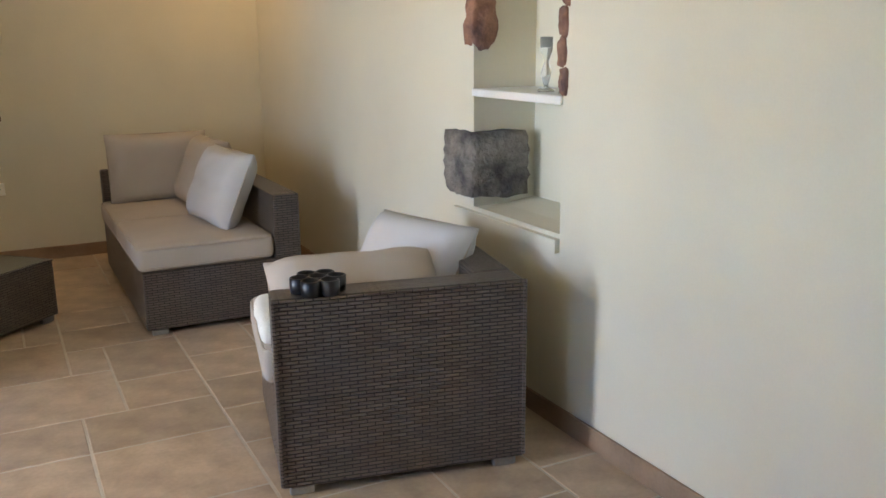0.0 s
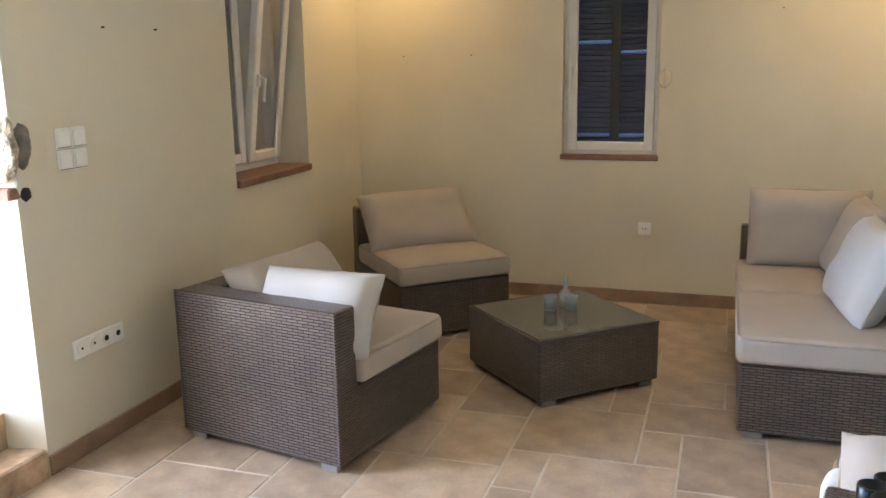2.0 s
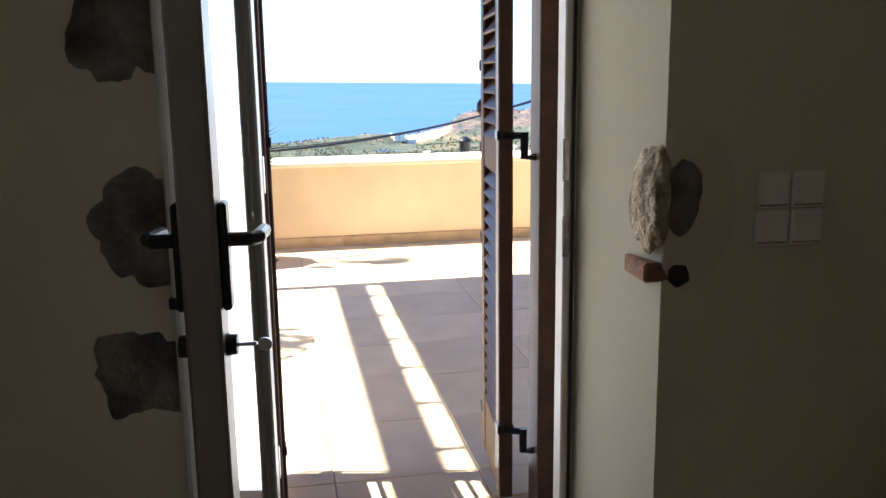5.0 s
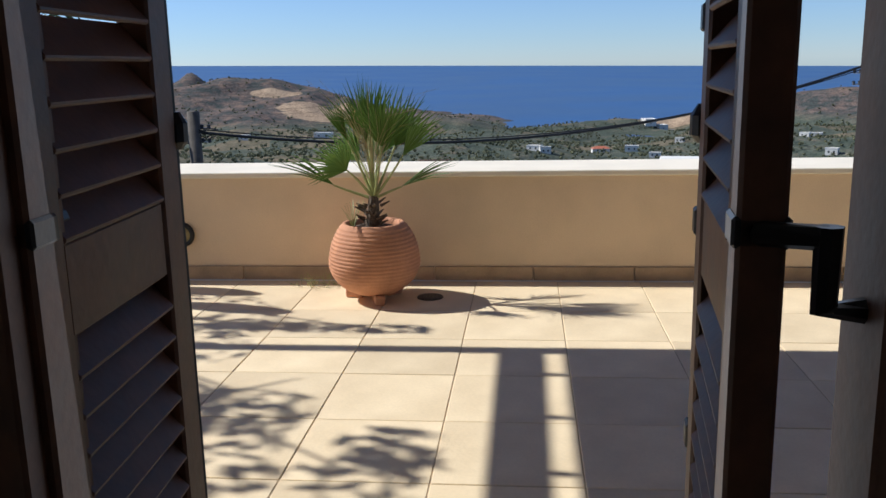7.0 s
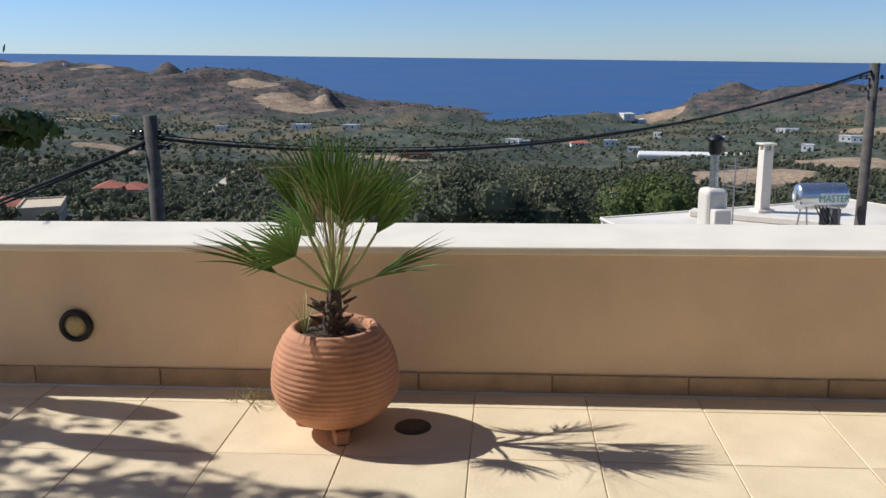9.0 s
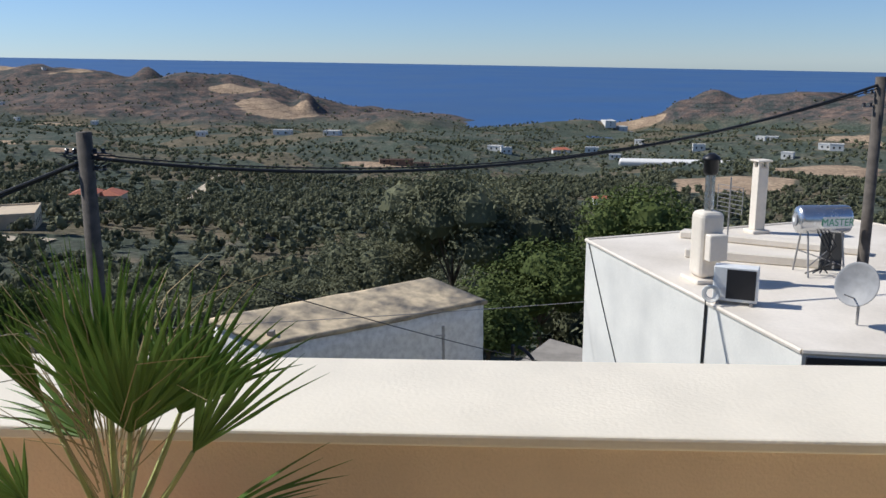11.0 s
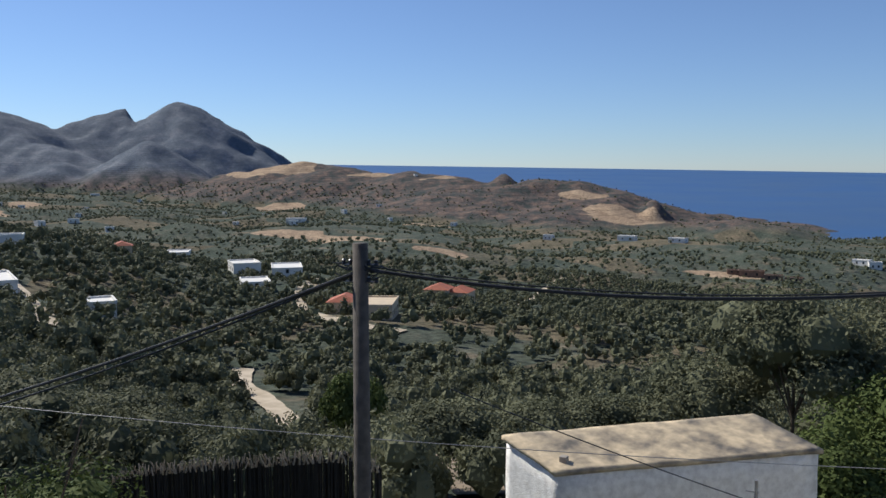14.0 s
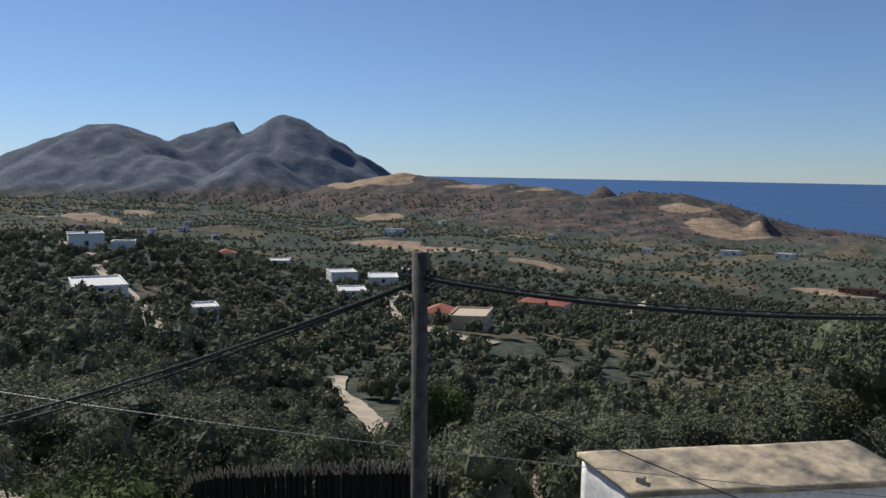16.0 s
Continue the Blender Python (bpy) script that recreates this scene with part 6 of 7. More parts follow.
POLE = (-16.2, -4.12, 0.74)
utility_pole(*POLE, 0.125, "weathered wooden utility pole with tangled wires")
POLE2 = (-22.0, 10.27, 1.5)
utility_pole(*POLE2, 0.11, "slim wooden utility pole behind the roof")
cable("power_cable", "thick black cable slung between two poles", (POLE[0], POLE[1], 0.34), (POLE2[0], POLE2[1], 1.35), 0.85, 0.03)
cable("power_cable", "thin cable beside the thick one", (POLE[0], POLE[1] + 0.2, 0.38), (POLE2[0], POLE2[1], 1.28), 0.78, 0.012)
cable("power_cable", "thick black cable running down beside the hillside", (POLE[0], POLE[1], 0.30), (-13.0, -26.0, -6.0), 0.6, 0.03)
cable("power_cable", "twisted second cable of the downhill run", (POLE[0], POLE[1] - 0.1, 0.24), (-13.0, -26.0, -6.05), 0.72, 0.02)
cable("telephone_wire", "thin pale wire crossing below the pole", (-14.5, -24.0, -3.0), (-25.0, 4.8, -4.3), 0.35, 0.009).data.materials[0] = GALV
cable("telephone_wire", "thin wire crossing in front of the shed", (-16.17, -2.48, -1.41), (-24.05, 4.50, -5.86), 0.15, 0.010)
rng = random.Random(3)
bm = bmesh.new()
for k in range(12):
    a = Vector((POLE[0] - 0.05, POLE[1] + rng.uniform(-0.55, 0.1), 0.38 + rng.uniform(-0.15, 0.05)))
    b = Vector((POLE[0] + 0.05, POLE[1] + rng.uniform(0.0, 0.55), 0.35 + rng.uniform(-0.15, 0.05)))
    c = a.lerp(b, 0.5) + Vector((0, 0, rng.uniform(-0.25, 0.12)))
    tube(bm, [a, a.lerp(c, 0.5) + Vector((0, 0, -0.03)), c, b], 0.010, 5)
whole("wire_tangle", bm, CABLE, "tangle of short black wires at the pole top", "wires", kind="stuff")

# ---- reed screen, log pile, rubble ----
rf = thing("reed_screen", "dark screen of dry reeds with pale cut tips", "fence", pose(0, 0, 0))
bm = bmesh.new()
p0, p1 = Vector((-20.3, -15.3, 0)), Vector((-20.0, -6.2, 0))


def reed_top(s):
    """The screen's upper edge, rounded down at its open end."""
    return float(np.interp(s, (0.0, 0.08, 0.17, 0.55, 0.88, 1.0), (-6.8, -6.15, -5.85, -5.04, -4.36, -4.42)))



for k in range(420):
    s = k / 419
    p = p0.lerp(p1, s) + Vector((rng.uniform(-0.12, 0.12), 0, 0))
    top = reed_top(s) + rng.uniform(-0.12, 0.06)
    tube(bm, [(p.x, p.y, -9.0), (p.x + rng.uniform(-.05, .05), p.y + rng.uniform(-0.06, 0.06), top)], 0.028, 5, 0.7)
# the reed body takes one even near-black, much darker than its tips
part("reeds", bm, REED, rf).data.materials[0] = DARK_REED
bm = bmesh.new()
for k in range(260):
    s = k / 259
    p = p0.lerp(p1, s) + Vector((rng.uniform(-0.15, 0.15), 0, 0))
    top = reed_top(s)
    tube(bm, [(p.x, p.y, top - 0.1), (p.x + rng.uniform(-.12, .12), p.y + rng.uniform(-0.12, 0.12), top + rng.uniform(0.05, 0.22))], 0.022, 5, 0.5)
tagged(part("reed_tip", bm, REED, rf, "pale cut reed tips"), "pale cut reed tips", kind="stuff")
bm = bmesh.new()
for k in range(60):
    x, y = -21.0 + rng.uniform(-1.2, 1.0), -5.6 + rng.uniform(-1.0, 0.8)
    z = -6.6 + 0.7 * (1 - abs(y + 5.6)) + rng.uniform(-0.6, 0.2)
    a = rng.uniform(0, 3.14)
    tube(bm, [(x, y, z), (x + 0.5 * math.cos(a), y + 0.5 * math.sin(a), z + rng.uniform(-0.1, 0.25))], rng.uniform(0.05, 0.10), 7)
tagged(whole("log_pile", bm, REED, "heap of cut firewood logs", "firewood"), kind="stuff")
bm = bmesh.new()
for k in range(26):
    s = k / 25
    lump(bm, (rng.uniform(0.2, 0.4), rng.uniform(0.2, 0.35), rng.uniform(0.15, 0.3)), k, 0.3, 2, pose(-22.8 - 0.5 * s + rng.uniform(-.3, .3), -5.2 - 1.6 * s, -8.3 - 0.5 * s + rng.uniform(-0.2, 0.2)))
whole("rubble_wall", bm, WHITEWASH, "tumbled pale stones of a broken dry wall", "stones", kind="stuff")
yw = thing("yard_wall", "low concrete yard wall with a pale coping", "wall", pose(0, 0, 0))
part("wall", prism([(-17.5, -20.5), (-18.3, -13.0), (-18.6, -13.0), (-17.8, -20.5)], -10.5, -7.0), CONCRETE, yw)
part("coping", prism([(-17.4, -20.5), (-18.2, -12.9), (-18.7, -12.9), (-17.9, -20.5)], -7.0, -6.9), DIRT, yw)


# ---- villas, tracks, far houses ----
def flat_house(x, y, w, d, h, turn, label, mat, storeys=1, roof=None, windows=3):
    g = at_ground(x, y)
    t = thing("villa", label, "house", pose(x, y, g - 1.5, 0, 0, turn), "villas in the valley")
    part("wall", boxes((-w / 2, -d / 2, 0, w / 2, d / 2, h + 1.5)), mat, t)
    if roof is None:
        part("roof", boxes((-w / 2 - 0.15, -d / 2 - 0.15, h + 1.5, w / 2 + 0.15, -d / 2 + 0.2, h + 2.0), (-w / 2 - 0.15, d / 2 - 0.2, h + 1.5, w / 2 + 0.15, d / 2 + 0.15, h + 2.0), (-w / 2 - 0.15, -d / 2, h + 1.5, -w / 2 + 0.2, d / 2, h + 2.0), (w / 2 - 0.2, -d / 2, h + 1.5, w / 2 + 0.15, d / 2, h + 2.0), (-w / 2, -d / 2, h + 1.5, w / 2, d / 2, h + 1.6)), mat, t)
    else:
        bm = bmesh.new()
        e = [bm.verts.new(p) for p in ((-w / 2 - 0.4, -d / 2 - 0.4, h + 1.5), (w / 2 + 0.4, -d / 2 - 0.4, h + 1.5), (w / 2 + 0.4, d / 2 + 0.4, h + 1.5), (-w / 2 - 0.4, d / 2 + 0.4, h + 1.5))]
        r = [bm.verts.new(p) for p in ((-w / 4, 0, h + 1.5 + d * 0.22), (w / 4, 0, h + 1.5 + d * 0.22))]
        for f in ((e[0], e[1], r[1], r[0]), (e[1], e[2], r[1]), (e[2], e[3], r[0], r[1]), (e[3], e[0], r[0]), (e[3], e[2], e[1], e[0])):
            bm.faces.new(f)
        part("roof", bm, roof, t, "red tiled roof")
    for s in range(storeys):
        for k in range(windows):
            xx = -w / 2 + w * (k + 0.7) / (windows + 0.4)
            z = 2.4 + s * 2.9
            for side in (-1, 1):
                o = part("window", boxes((xx - 0.5, side * d / 2 - 0.04, z, xx + 0.5, side * d / 2 + 0.04, z + 1.3)), DARK_GLASS, t)
        o = part("window", boxes((w / 2 - 0.04, -0.5, 2.4 + s * 2.9, w / 2 + 0.04, 0.5, 3.7 + s * 2.9)), DARK_GLASS, t)
    CLEAR_SPOTS.append((x, y, max(w, d) * 0.75))
    return t


def villa(az_deg, dist, *rest, **more):
    x, y = polar(az_deg, dist)
    return flat_house(x, y, *rest, **more)


villa(32.2, 215, 15, 9, 3.6, 25, "ochre villa with flat roof and dark windows", OCHRE_WALL, windows=4)
villa(34.3, 222, 8, 8, 3.2, 25, "low ochre wing with a red tiled porch", OCHRE_WALL, roof=RED_TILE)
villa(28.2, 290, 9, 8, 3.5, 15, "ochre house with a red hipped roof", OCHRE_WALL, roof=RED_TILE)
villa(26.8, 292, 9, 8, 4.2, 10, "taller ochre house with a bright red roof", OCHRE_WALL, roof=RED_TILE)
villa(40.9, 300, 13, 9, 3.2, 50, "white cubic villa among olive trees", VILLA_WHITE)
villa(38.2, 300, 17, 10, 2.3, 40, "long white terraced villa", VILLA_WHITE, windows=4)
villa(40.2, 262, 13, 8, 2.0, 45, "low white villa below the road", VILLA_WHITE)
villa(45.0, 330, 12, 8, 3.0, 40, "white house with a flat roof", VILLA_WHITE)
villa(55.8, 190, 19, 10, 2.0, 60, "long white flat-roofed villa on the slope", VILLA_WHITE, windows=4)
villa(49.6, 180, 8, 6, 2.8, 55, "small white flat house in the grove", VILLA_WHITE)
villa(56.6, 258, 12, 9, 3.8, 60, "white cubic villa on the ridge road", VILLA_WHITE, storeys=2)
villa(54.4, 256, 7, 6, 3.0, 50, "small white house beside the ridge road", VILLA_WHITE)
villa(48.3, 294, 6, 6, 3.0, 50, "small pink-roofed house in the olive grove", OCHRE_WALL, roof=RED_TILE)
far_rng = random.Random(21)
# farms of the far valley: ray, distance, width, with a red roof or not
FARMS = [(-2.2, 610, 12, 1), (-4.2, 604, 9, 0), (-4.9, 265, 5, 1), (-18.9, 583, 8, 0), (-18.3, 585, 8, 0), (-15.2, 775, 10, 0), (-14.6, 770, 8, 0), (-16.2, 560, 7, 0), (2.1, 561, 9, 0), (1.4, 556, 7, 0), (-10.9, 600, 8, 0), (-5.7, 560, 7, 0), (-7.2, 640, 6, 0),
         (37.7, 905, 20, 0), (56.4, 1700, 30, 0), (54.0, 1640, 16, 0), (50.0, 1500, 14, 0), (58.8, 1500, 15, 0), (12.8, 640, 12, 0), (16.0, 700, 14, 0)]
for a, dist, s, red in FARMS:
    flat_house(*polar(a, dist), s, s * 0.6, far_rng.uniform(2.6, 3.6), 90 + a + far_rng.uniform(-25, 25), "small far white farmhouse in the valley", VILLA_WHITE, roof=RED_TILE if red else None, windows=2)
for k in range(26):
    a, dist = far_rng.uniform(20, 60), far_rng.uniform(620, 1500)
    x, y = polar(a, dist)
    if at_ground(x, y) < -72 or straw(x, y) > 0.3:
        continue
    s = far_rng.uniform(5, 9)
    flat_house(x, y, s, s * 0.7, far_rng.uniform(2.4, 3.4), far_rng.uniform(0, 180), "small far white house in the valley", VILLA_WHITE, windows=2)
# ruined farm on the knoll
for da, dist, w, h in ((0.0, 486, 13, 3.0), (-1.3, 478, 9, 2.4), (-2.5, 474, 8, 2.2), (1.0, 490, 8, 1.8)):
    flat_house(*polar(8.3 + da, dist), w, 5, h, 98 + 6 * da, "roofless brown stone ruin on the knoll", RUIN, windows=2)
villa(-5.2, 990, 20, 12, 6, 10, "white hotel block above the bay", VILLA_WHITE, storeys=2, windows=5)
villa(-6.0, 995, 13, 10, 5, 20, "white annex above the bay", VILLA_WHITE, windows=4)


def ribbon(name, label, pts, width, mat, lift=0.35, category="track"):
    """A track laid over the ground along a curve."""
    fine = []
    P = [Vector((*p, 0)) for p in pts]
    for i in range(len(P) - 1):
        a, b, c, d = P[max(i - 1, 0)], P[i], P[i + 1], P[min(i + 2, len(P) - 1)]
        for s in range(12):
            u = s / 12
            fine.append(0.5 * ((2 * b) + (c - a) * u + (2 * a - 5 * b + 4 * c - d) * u * u + (3 * b - a - 3 * c + d) * u ** 3))
    fine.append(P[-1])
    v, f = [], []
    for i, p in enumerate(fine):
        t = (fine[min(i + 1, len(fine) - 1)] - fine[max(i - 1, 0)]).normalized()
        n = Vector((-t.y, t.x, 0))
        for k in range(5):
            q = p + n * (width * (k / 4 - 0.5) * (1 + 0.25 * noise.noise(p * 0.3)))
            v.append((q.x, q.y, at_ground(q.x, q.y) + lift))
        if i:
            for k in range(4):
                a = (i - 1) * 5 + k
                f.append((a, a + 1, a + 6, a + 5))
        if i % 3 == 0:
            CLEAR_SPOTS.append((p.x, p.y, width * 0.5 + 1.6))
    return tagged(new(name, rays_mesh(name, v, f, mat)), label, category, kind="structure")


ribbon("dirt_track", "pale winding dirt track down the slope", [polar(36.9, 97), polar(37.4, 106), polar(38.6, 117), polar(39.7, 127), polar(40.9, 137), polar(40.8, 152)], 3.4, DIRT)
ribbon("dirt_road", "pale dirt road past the villas", [polar(30.5, 190), polar(34.5, 200), polar(37.5, 235), polar(36.0, 290)], 5.0, DIRT)
ribbon("dirt_road", "dusty road along the ridge", [polar(52, 150), polar(56, 240), polar(59, 300), polar(57, 340)], 4.5, DIRT)
ribbon("dirt_track", "pale track through the far groves", [polar(24, 280), polar(22, 330), polar(20, 400)], 4.0, DIRT)
ribbon("dirt_track", "earth yard below the terrace", [polar(24, 45), polar(26, 60), polar(30, 78)], 3.0, EARTH)
bm = bmesh.new()
gx, gy = polar(-9.5, 520)
g = at_ground(gx, gy)
gh = thing("greenhouse", "long white plastic greenhouse in the valley", "greenhouse", pose(gx, gy, g, 0, 0, 82))
part("cover", boxes((-32, -8, 0, 32, 8, 3.2), bevel=1.2, seg=3), VILLA_WHITE, gh)
CLEAR_SPOTS.append((gx, gy, 34))
for k in range(10):
    CLEAR_SPOTS.append((*polar(36.8 + 0.26 * k, 80 + 5.0 * k), 5.0))
for x, y, r in ((-28, -2.5, 6.5), (-22, 10, 9.5), (-31, 4, 5.5), (-16.2, -4.1, 2.5), (-20.3, -10, 5.0), (-21, -5.6, 3.5), (-8, 2, 9), (-14, 4, 6)):
    CLEAR_SPOTS.append((x, y, r))

def crown_kind(seed, lobes, leaves, leaf, sides, core=1.0):
    """A crown of unit size, as quads: lobes with a dark inside, each shingled with small sprays that lean outward."""
    r = np.random.default_rng(seed)
    out = []
    for k in range(lobes):
        a = 2.4 * k + r.uniform(-0.4, 0.4)
        rad = 0.0 if lobes == 1 else r.uniform(0.30, 0.62) * (0.5 if k == 0 else 1.0)
        c = np.array([rad * math.cos(a), rad * math.sin(a), r.uniform(-0.25, 0.40) if k else 0.42])
        size = 0.95 if lobes == 1 else r.uniform(0.34, 0.52)
        ring = np.linspace(0, 2 * math.pi, sides + 1)[:-1] + r.uniform(0, 1)
        hoops = [np.column_stack([np.cos(ring) * w, np.sin(ring) * w, np.full(sides, h)]) * size * core * r.uniform(0.68, 0.84, (sides, 1)) + c for w, h in ((0.45, -0.85), (0.98, -0.2), (0.80, 0.58), (0.22, 0.96))]
        for lo, hi in zip(hoops, hoops[1:]):
            for i in range(sides):
                j = (i + 1) % sides
                out += [lo[i], lo[j], hi[j], hi[i]]
        v = r.normal(size=(leaves, 3))
        v /= np.linalg.norm(v, axis=1)[:, None]
        v[:, 2] = np.where(v[:, 2] < -0.3, -v[:, 2], v[:, 2])
        p = c + v * (size * r.uniform(0.78, 1.16, leaves))[:, None]
        nrm = v + r.normal(size=(leaves, 3)) * 0.46
        nrm /= np.linalg.norm(nrm, axis=1)[:, None]
        t = np.cross(nrm, r.normal(size=(leaves, 3)))
        t /= np.linalg.norm(t, axis=1)[:, None]
        b = np.cross(nrm, t)
        s = leaf * r.uniform(0.6, 1.3, leaves)[:, None]
        out += list(np.stack([p - t * s, p - b * s * 0.5, p + t * s * 1.1, p + b * s * 0.5], 1).reshape(-1, 3))
    return np.array(out)


# ---- nearest trees, each its own ----
def near_tree(name, label, x, y, height, spread, leaves, leaf, mat, seed, base=None, trunk=0.16, lean=(0, 0), tall=None, lobes=15):
    r = np.random.default_rng(seed)
    g = at_ground(x, y) if base is None else base
    t = thing(name, label, "tree", pose(x, y, g))
    bm = bmesh.new()
    c = Vector((lean[0], lean[1], height * (0.62 if height < 9 else 0.86)))
    tube(bm, [(0, 0, -0.2), (lean[0] * 0.3, lean[1] * 0.3, height * 0.25), c * 0.8], trunk, 9, 0.55)
    for k in range(7):
        a = 2 * math.pi * k / 7 + r.uniform(-0.3, 0.3)
        e = c + Vector((math.cos(a) * spread * 0.6, math.sin(a) * spread * 0.6, height * r.uniform(-0.05, 0.22)))
        m_ = c * 0.55
        tube(bm, [m_, m_.lerp(e, 0.5) + Vector((0, 0, 0.06 * height)), e], trunk * 0.42, 6, 0.25)
    part("trunk", bm, BARK, t, "grey-brown trunk and limbs")
    high = tall or (spread if height > 9 else height * 0.42)
    q = crown_kind(seed, lobes, leaves // lobes, leaf / spread, 8, 0.78) * np.array([spread * 1.05, spread * 1.05, high]) + np.array([c.x, c.y, height * (0.82 if height > 9 else 0.62)])
    o = new("crown", leaf_mesh("crown", [q], mat))
    o.parent = t
    return t


# carob at the terrace's end: one crown beyond the parapet, one spreading over the paving
ct_ = thing("carob_tree", "tall dark green carob tree rising beside the terrace end", "tree", pose(-5.9, -2.9, -6.6))
bm = bmesh.new()
tube(bm, [(0, 0, 0), (0.1, 0.1, 3.0), (0.0, 0.3, 6.0), (0.2, 0.4, 7.6)], 0.19, 12, 0.6)
LOBES = [((-0.10, 2.12, 8.42), (0.50, 0.52, 0.22), 560), ((0.10, 1.85, 8.80), (0.55, 0.55, 0.35), 420), ((-0.25, 2.72, 7.93), (0.20, 0.30, 0.13), 170), ((-0.20, 2.15, 7.95), (0.45, 0.42, 0.20), 380), ((0.05, 1.2, 8.5), (0.8, 0.7, 0.7), 420),
         ((1.75, 0.80, 9.55), (0.75, 0.80, 0.45), 620), ((1.55, 1.78, 9.60), (0.15, 0.50, 0.15), 130), ((2.50, 1.50, 9.80), (0.40, 0.45, 0.28), 210), ((3.1, 2.1, 9.8), (0.32, 0.30, 0.2), 110), ((2.4, 0.2, 9.7), (0.6, 0.6, 0.4), 300)]
for c, r, n in LOBES:
    c = Vector(c)
    tube(bm, [(0.1, 0.3, 6.6), Vector((0.1, 0.3, 7.0)).lerp(c, 0.5) + Vector((0.15, -0.2, 0.45)), c + Vector((0, r[1] * 0.3, 0))], 0.026, 7, 0.3)
    for k in range(4):
        a = 1.57 * k + c.x
        tube(bm, [c, c + Vector((math.cos(a) * r[0] * 0.7, math.sin(a) * r[1] * 0.7, r[2] * 0.3))], 0.012, 5, 0.4)
part("trunk", bm, BARK, ct_, "grey-brown trunk and limbs")
cr = np.random.default_rng(7)
for c, r, n in LOBES:
    o = new("crown", leaf_mesh("crown", [crown_quads(cr, c, r, int(n * 1.2), 0.060, 1.0)], CAROB))
    o.parent = ct_
# tall chains of pads added out of view at the terrace's end: they throw the long rounded shadows
pp = thing("shadow_pads", "tall green pads added unseen at the terrace end to throw shadows", "cactus", pose(0, 0, TZ))
for chain in (((-4.86, -1.42, 0.0), (-4.74, -0.49, 1.72)), ((-4.66, -1.50, 0.0), (-4.42, -0.42, 1.92)), ((-4.95, -1.5, 0.0), (-4.98, -0.9, 1.1))):
    a, b = Vector(chain[0]), Vector(chain[1])
    for k in range(5):
        bm = bmesh.new()
        p = a.lerp(b, (k + 0.5) / 5)
        lump(bm, (0.035, 0.085, (b - a).length / 8.2), k, 0.06, 3)
        o = part("pad", bm, CAROB, pp, "", True)
        d = (b - a).normalized()
        o.matrix_local = Matrix.Translation(p) @ d.to_track_quat("Z", "X").to_matrix().to_4x4()
# fresh green tree just below the terrace
near_tree("fruit_tree", "green fruit tree with sparse bright leaves", -10.6, -5.0, 6.9, 1.45, 5200, 0.036, FRESH, 9, -6.6, 0.08, tall=1.15)
spots = [(polar(-1.0, 47), 8.0, 4.0, FRESH), (polar(2.5, 40), 4.5, 2.4, FRESH), (polar(-7.5, 50), 9.5, 3.8, FRESH), (polar(-11.5, 52), 8.5, 3.4, FRESH), (polar(5.0, 52), 10.5, 4.6, OLIVE), (polar(10.0, 54), 8.5, 4.2, OLIVE), (polar(0.5, 56), 10.0, 4.6, OLIVE), (polar(-16.0, 44), 7.5, 3.0, OLIVE), (polar(-19.5, 40), 7.5, 3.0, OLIVE), (polar(15.0, 52), 6.0, 3.4, OLIVE), (polar(20.0, 50), 5.5, 3.4, OLIVE), (polar(26.5, 46), 5.5, 3.0, OLIVE), (polar(33.0, 60), 7.5, 2.2, FRESH), (polar(47.0, 52), 6.0, 4.0, OLIVE), (polar(54.0, 48), 6.0, 4.0, OLIVE), (polar(60.0, 44), 6.0, 4.0, OLIVE)]
for k, ((x, y), hgt, spr, mt) in enumerate(spots):
    near_tree("olive_tree" if mt is OLIVE else "garden_tree", "silvery grey-green olive tree on the slope" if mt is OLIVE else "bright green leafy tree beside the outbuilding", x, y, hgt, spr, 7800, 0.125, mt, 40 + k)
    CLEAR_SPOTS.append((x, y, spr * 0.8))
# the groves: too many to count
def planted(kinds, rows):
    """Crowns set out on rows of place, width and height."""
    chunks = []
    for x, y, z, w, h in rows:
        q = kinds[rs.integers(len(kinds))]
        a = rs.uniform(0, 6.28)
        ca, sa = math.cos(a) * w, math.sin(a) * w
        chunks.append(np.column_stack([q[:, 0] * ca - q[:, 1] * sa + x, q[:, 0] * sa + q[:, 1] * ca + y, q[:, 2] * h + z + h * 0.62]))
    return chunks


def scatter(n, d0, d1, a0, a1, gap):
    """Places by chance, no two nearer than the gap."""
    d = np.sqrt(rs.uniform(d0 * d0, d1 * d1, n))
    a = np.radians(rs.uniform(a0, a1, n))
    x, y = CX - d * np.cos(a), CY - d * np.sin(a)
    seen, keep = set(), []
    for k in range(n):
        cell = (int(x[k] // gap), int(y[k] // gap))
        if cell not in seen:
            seen.add(cell)
            keep.append(k)
    return x[keep], y[keep], d[keep]


CLOSE_KINDS = [crown_kind(250 + k, 8, 190, 0.048, 6, 0.88) for k in range(5)]
NEAR_KINDS = [crown_kind(200 + k, 7, 58, 0.072, 5) for k in range(7)]
MID_KINDS = [crown_kind(300 + k, 5, 11, 0.18, 4) for k in range(7)]
FAR_KINDS = [crown_kind(400 + k, 1, 9, 0.42, 4) for k in range(6)]
close_rows, near_rows, mid_rows, far_rows, scrub_c = [], [], [], [], []
xs, ys, ds_ = scatter(2600, 36, 135, -28, 70, 4.5)
zs = level(xs, ys)
for x, y, z, d in zip(xs, ys, zs, ds_):
    if free(x, y):
        w = rs.uniform(2.0, 3.4)
        (close_rows if d < 72 else near_rows).append((x, y, z, w, w * rs.uniform(0.85, 1.25)))
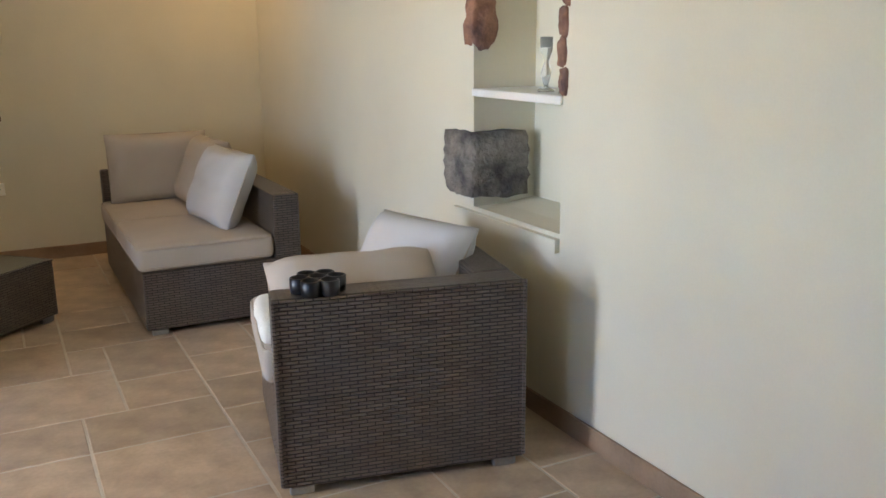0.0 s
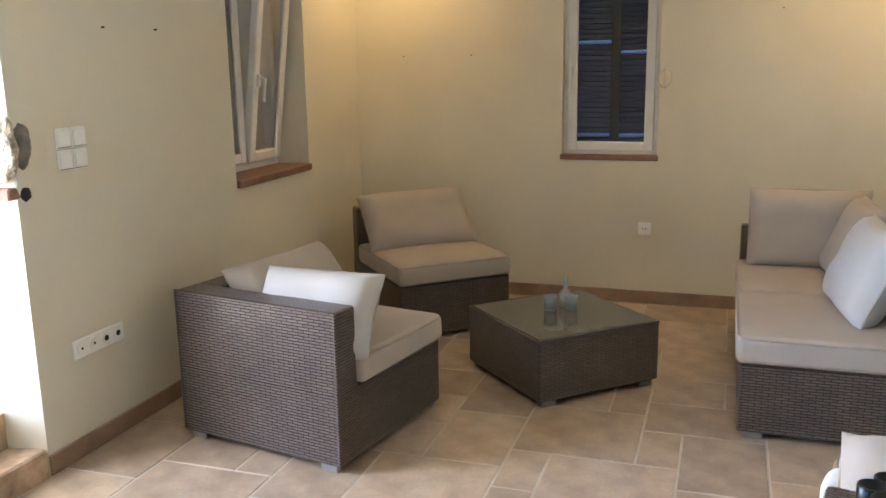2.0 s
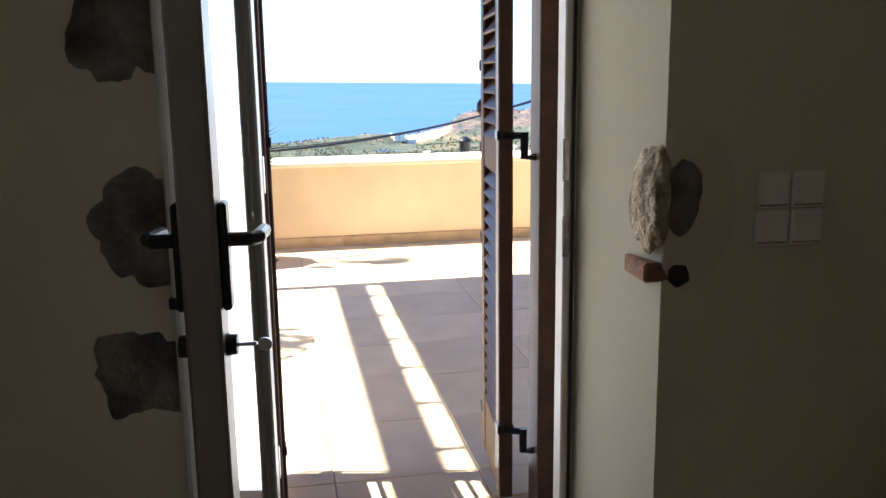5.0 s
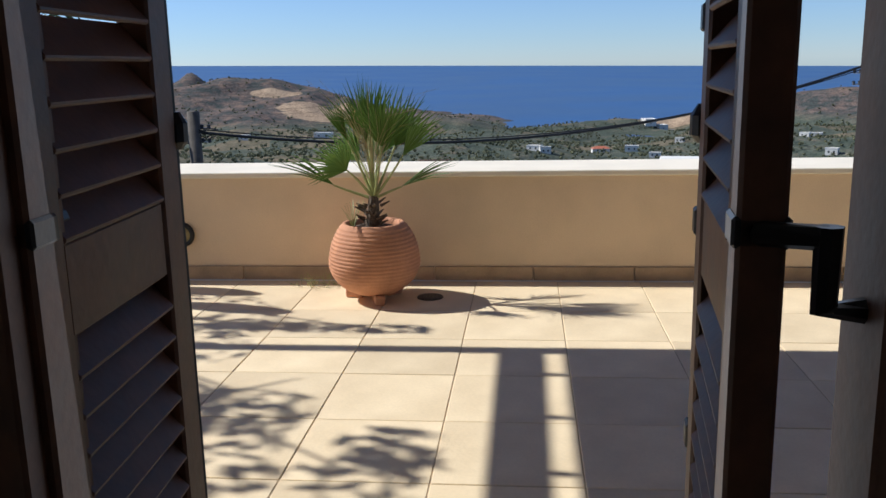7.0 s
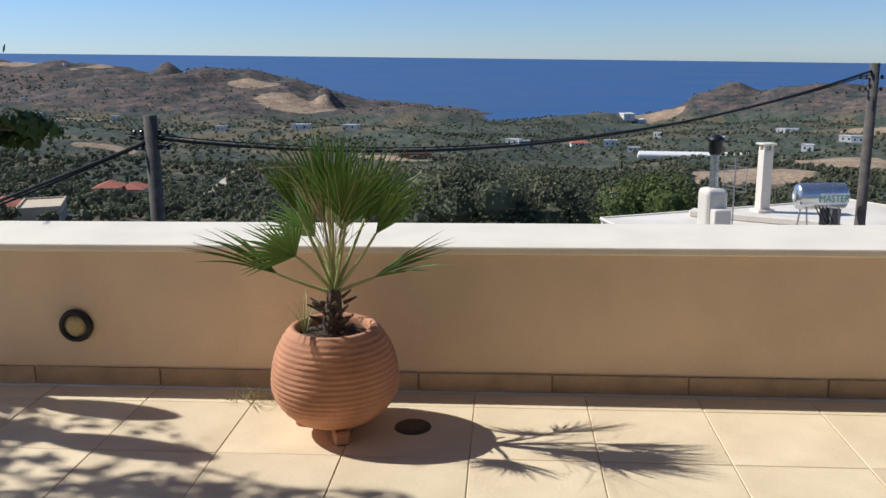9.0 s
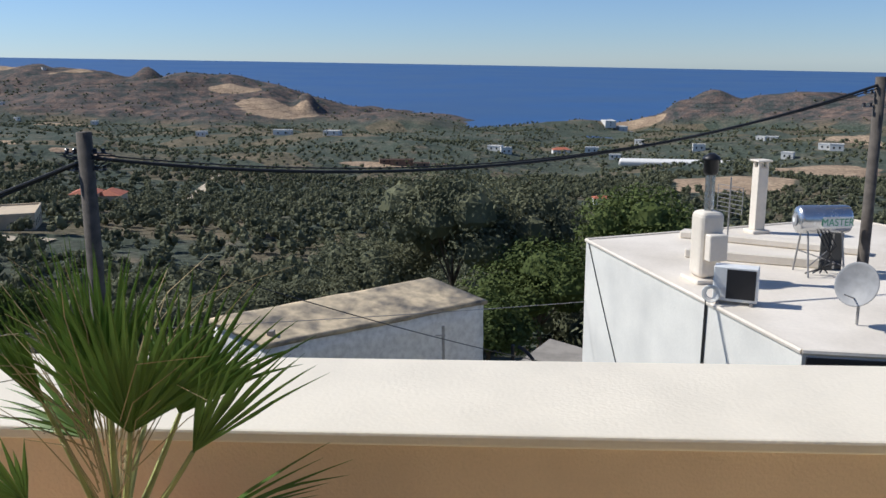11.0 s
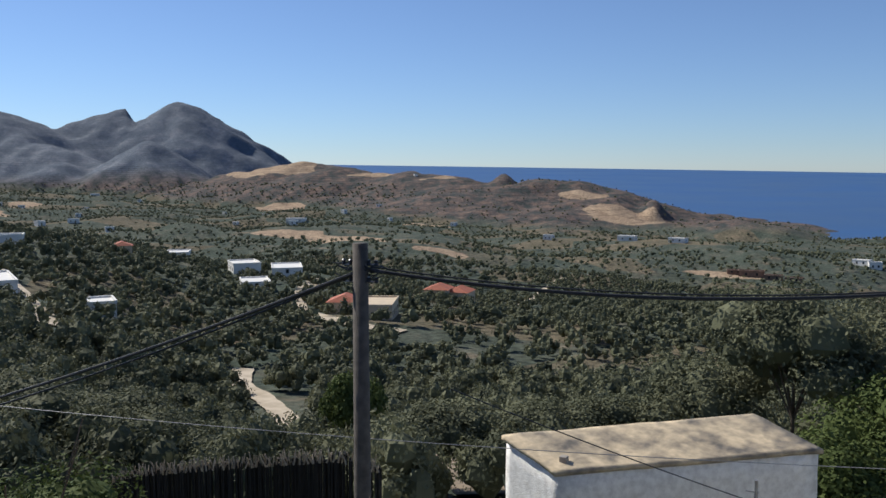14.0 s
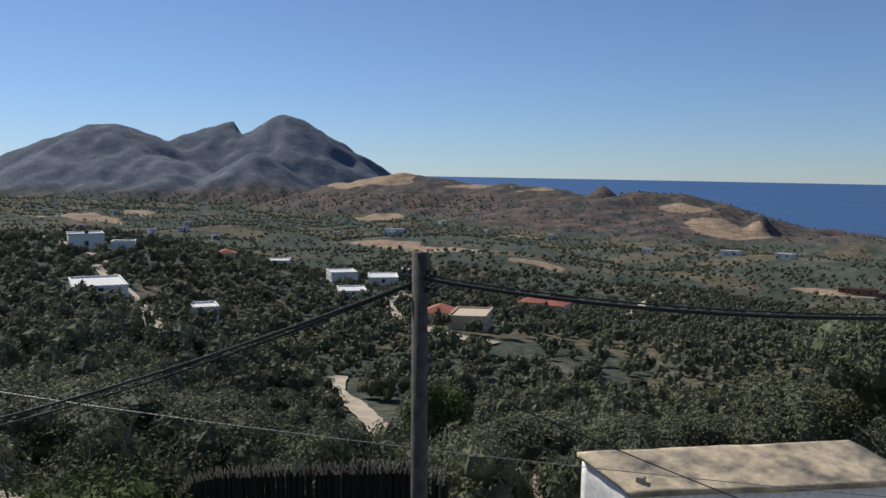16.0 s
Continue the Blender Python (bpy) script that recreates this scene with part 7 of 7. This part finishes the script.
xs, ys, ds_ = scatter(16000, 128, 430, -28, 68, 4.9)
zs = level(xs, ys)
patch = np.sin(xs / 47 + 1.4 * np.sin(ys / 60)) * np.sin(ys / 41 + 1.2 * np.sin(xs / 52))
bare = straw(xs, ys)
for x, y, z, d, p, e in zip(xs, ys, zs, ds_, patch, bare):
    if (p < -0.7 and rs.random() < 0.5) or e > 0.35 or not free(x, y):
        continue
    w = rs.uniform(1.8, 3.1) * (0.82 if d > 260 else 1.0)
    mid_rows.append((x, y, z, w, w * rs.uniform(0.75, 1.1)))
xs, ys, ds_ = scatter(26000, 415, 1250, -28, 66, 5.5)
zs = level(xs, ys)
patch = np.sin(xs / 83 + 1.4 * np.sin(ys / 110)) * np.sin(ys / 71 + 1.2 * np.sin(xs / 92))
hilly = zs - slope(xs, ys)
bare = straw(xs, ys)
for x, y, z, d, p, g, e in zip(xs, ys, zs, ds_, patch, hilly, bare):
    if z < -72 or e > 0.3 or (g > 6 and d > 500 and rs.random() < 0.80) or (p < -0.35 and rs.random() < 0.6):
        continue
    w = rs.uniform(0.9, 1.9)
    far_rows.append((x, y, z, w, w * rs.uniform(0.7, 0.95)))
xs, ys, ds_ = scatter(9000, 1250, 1950, 30, 66, 9.0)
zs = level(xs, ys)
bare = straw(xs, ys)
for x, y, z, e in zip(xs, ys, zs, bare):
    if e < 0.3 and z < -20 and rs.random() < 0.8:
        w = rs.uniform(1.4, 2.8)
        far_rows.append((x, y, z, w, w * 0.8))
xs, ys, ds_ = scatter(1400, 24, 120, -25, 68, 1.0)
zs = level(xs, ys)
for x, y, z in zip(xs, ys, zs):
    if free(x, y) or rs.random() < 0.25:
        scrub_c.append(crown_quads(rs, (x, y, z + 0.2), (0.6, 0.6, 0.4), 26, 0.16))
for kinds, rows, label in ((CLOSE_KINDS, close_rows, "olive trees on the slope just below the houses"), (NEAR_KINDS, near_rows, "dense olive grove on the near slope"), (MID_KINDS, mid_rows, "olive groves across the valley"), (FAR_KINDS, far_rows, "distant olive trees dotting the valley and hills")):
    tagged(new("olive_grove", leaf_mesh("olive_grove", planted(kinds, rows), OLIVE)), label, "trees", kind="stuff")
tagged(new("dry_scrub", leaf_mesh("dry_scrub", scrub_c, SCRUB)), "dry scrub and grass tufts between the trees", "scrub", kind="stuff")


# ---- paving pieces ----
U = 0.168
tile_meshes = {}


def paver(w, d, mat, gap, thick, key):
    if key not in tile_meshes:
        bm = bmesh.new()
        box(bm, gap / 2, gap / 2, -thick, w - gap / 2, d - gap / 2, 0.0, 0.002)
        tile_meshes[key] = solid("tile", bm, mat)
    return tile_meshes[key]


NXU, NYU = int(RIGHT / U) + 1, int((FAR - BACK) / U) + 1
ox, oy = 2.025 - 12 * U - 0.002, 4.35 - 41 * U
taken = np.zeros((NXU + 4, NYU + 6), bool)
pick = random.Random(17)
for j in range(NYU + 3):
    for i in range(NXU + 1):
        if taken[i, j]:
            continue
        for w, d in pick.sample([(3, 3), (3, 2), (2, 3), (2, 2), (3, 2), (3, 3)], 6) + [(2, 1), (1, 2), (1, 1)]:
            if i + w <= NXU + 3 and j + d <= NYU + 5 and not taken[i:i + w, j:j + d].any():
                break
        taken[i:i + w, j:j + d] = True
        x0, y0, x1, y1 = ox + i * U, oy + j * U, ox + (i + w) * U, oy + (j + d) * U
        cx0, cy0, cx1, cy1 = max(x0, 0.0), max(y0, BACK), min(x1, RIGHT), min(y1, FAR)
        if cx1 - cx0 < 0.03 or cy1 - cy0 < 0.03:
            continue
        key = ("in", round(cx1 - cx0, 3), round(cy1 - cy0, 3))
        o = new("tile", paver(cx1 - cx0, cy1 - cy0, TILE_IN, 0.010, 0.05, key))
        o.parent = floor
        o.matrix_local = pose(cx0, cy0, pick.uniform(-0.0012, 0.0008))
PT = 0.482
for i in range(-2, 9):
    for j in range(-15, 14):
        x0, y0 = 0.665 + PT * i, -0.13 + PT * j
        x1, y1 = x0 + PT, y0 + PT
        cx0, cy0, cx1, cy1 = max(x0, 0.03), max(y0, Y0), min(x1, 4.24), min(y1, Y1)
        if cx1 - cx0 < 0.03 or cy1 - cy0 < 0.03:
            continue
        key = ("out", round(cx1 - cx0, 3), round(cy1 - cy0, 3))
        o = new("tile", paver(cx1 - cx0, cy1 - cy0, TILE_OUT, 0.0045, 0.05, key))
        o.parent = terrace
        o.matrix_local = pose(cx0, cy0, pick.uniform(-0.001, 0.001))
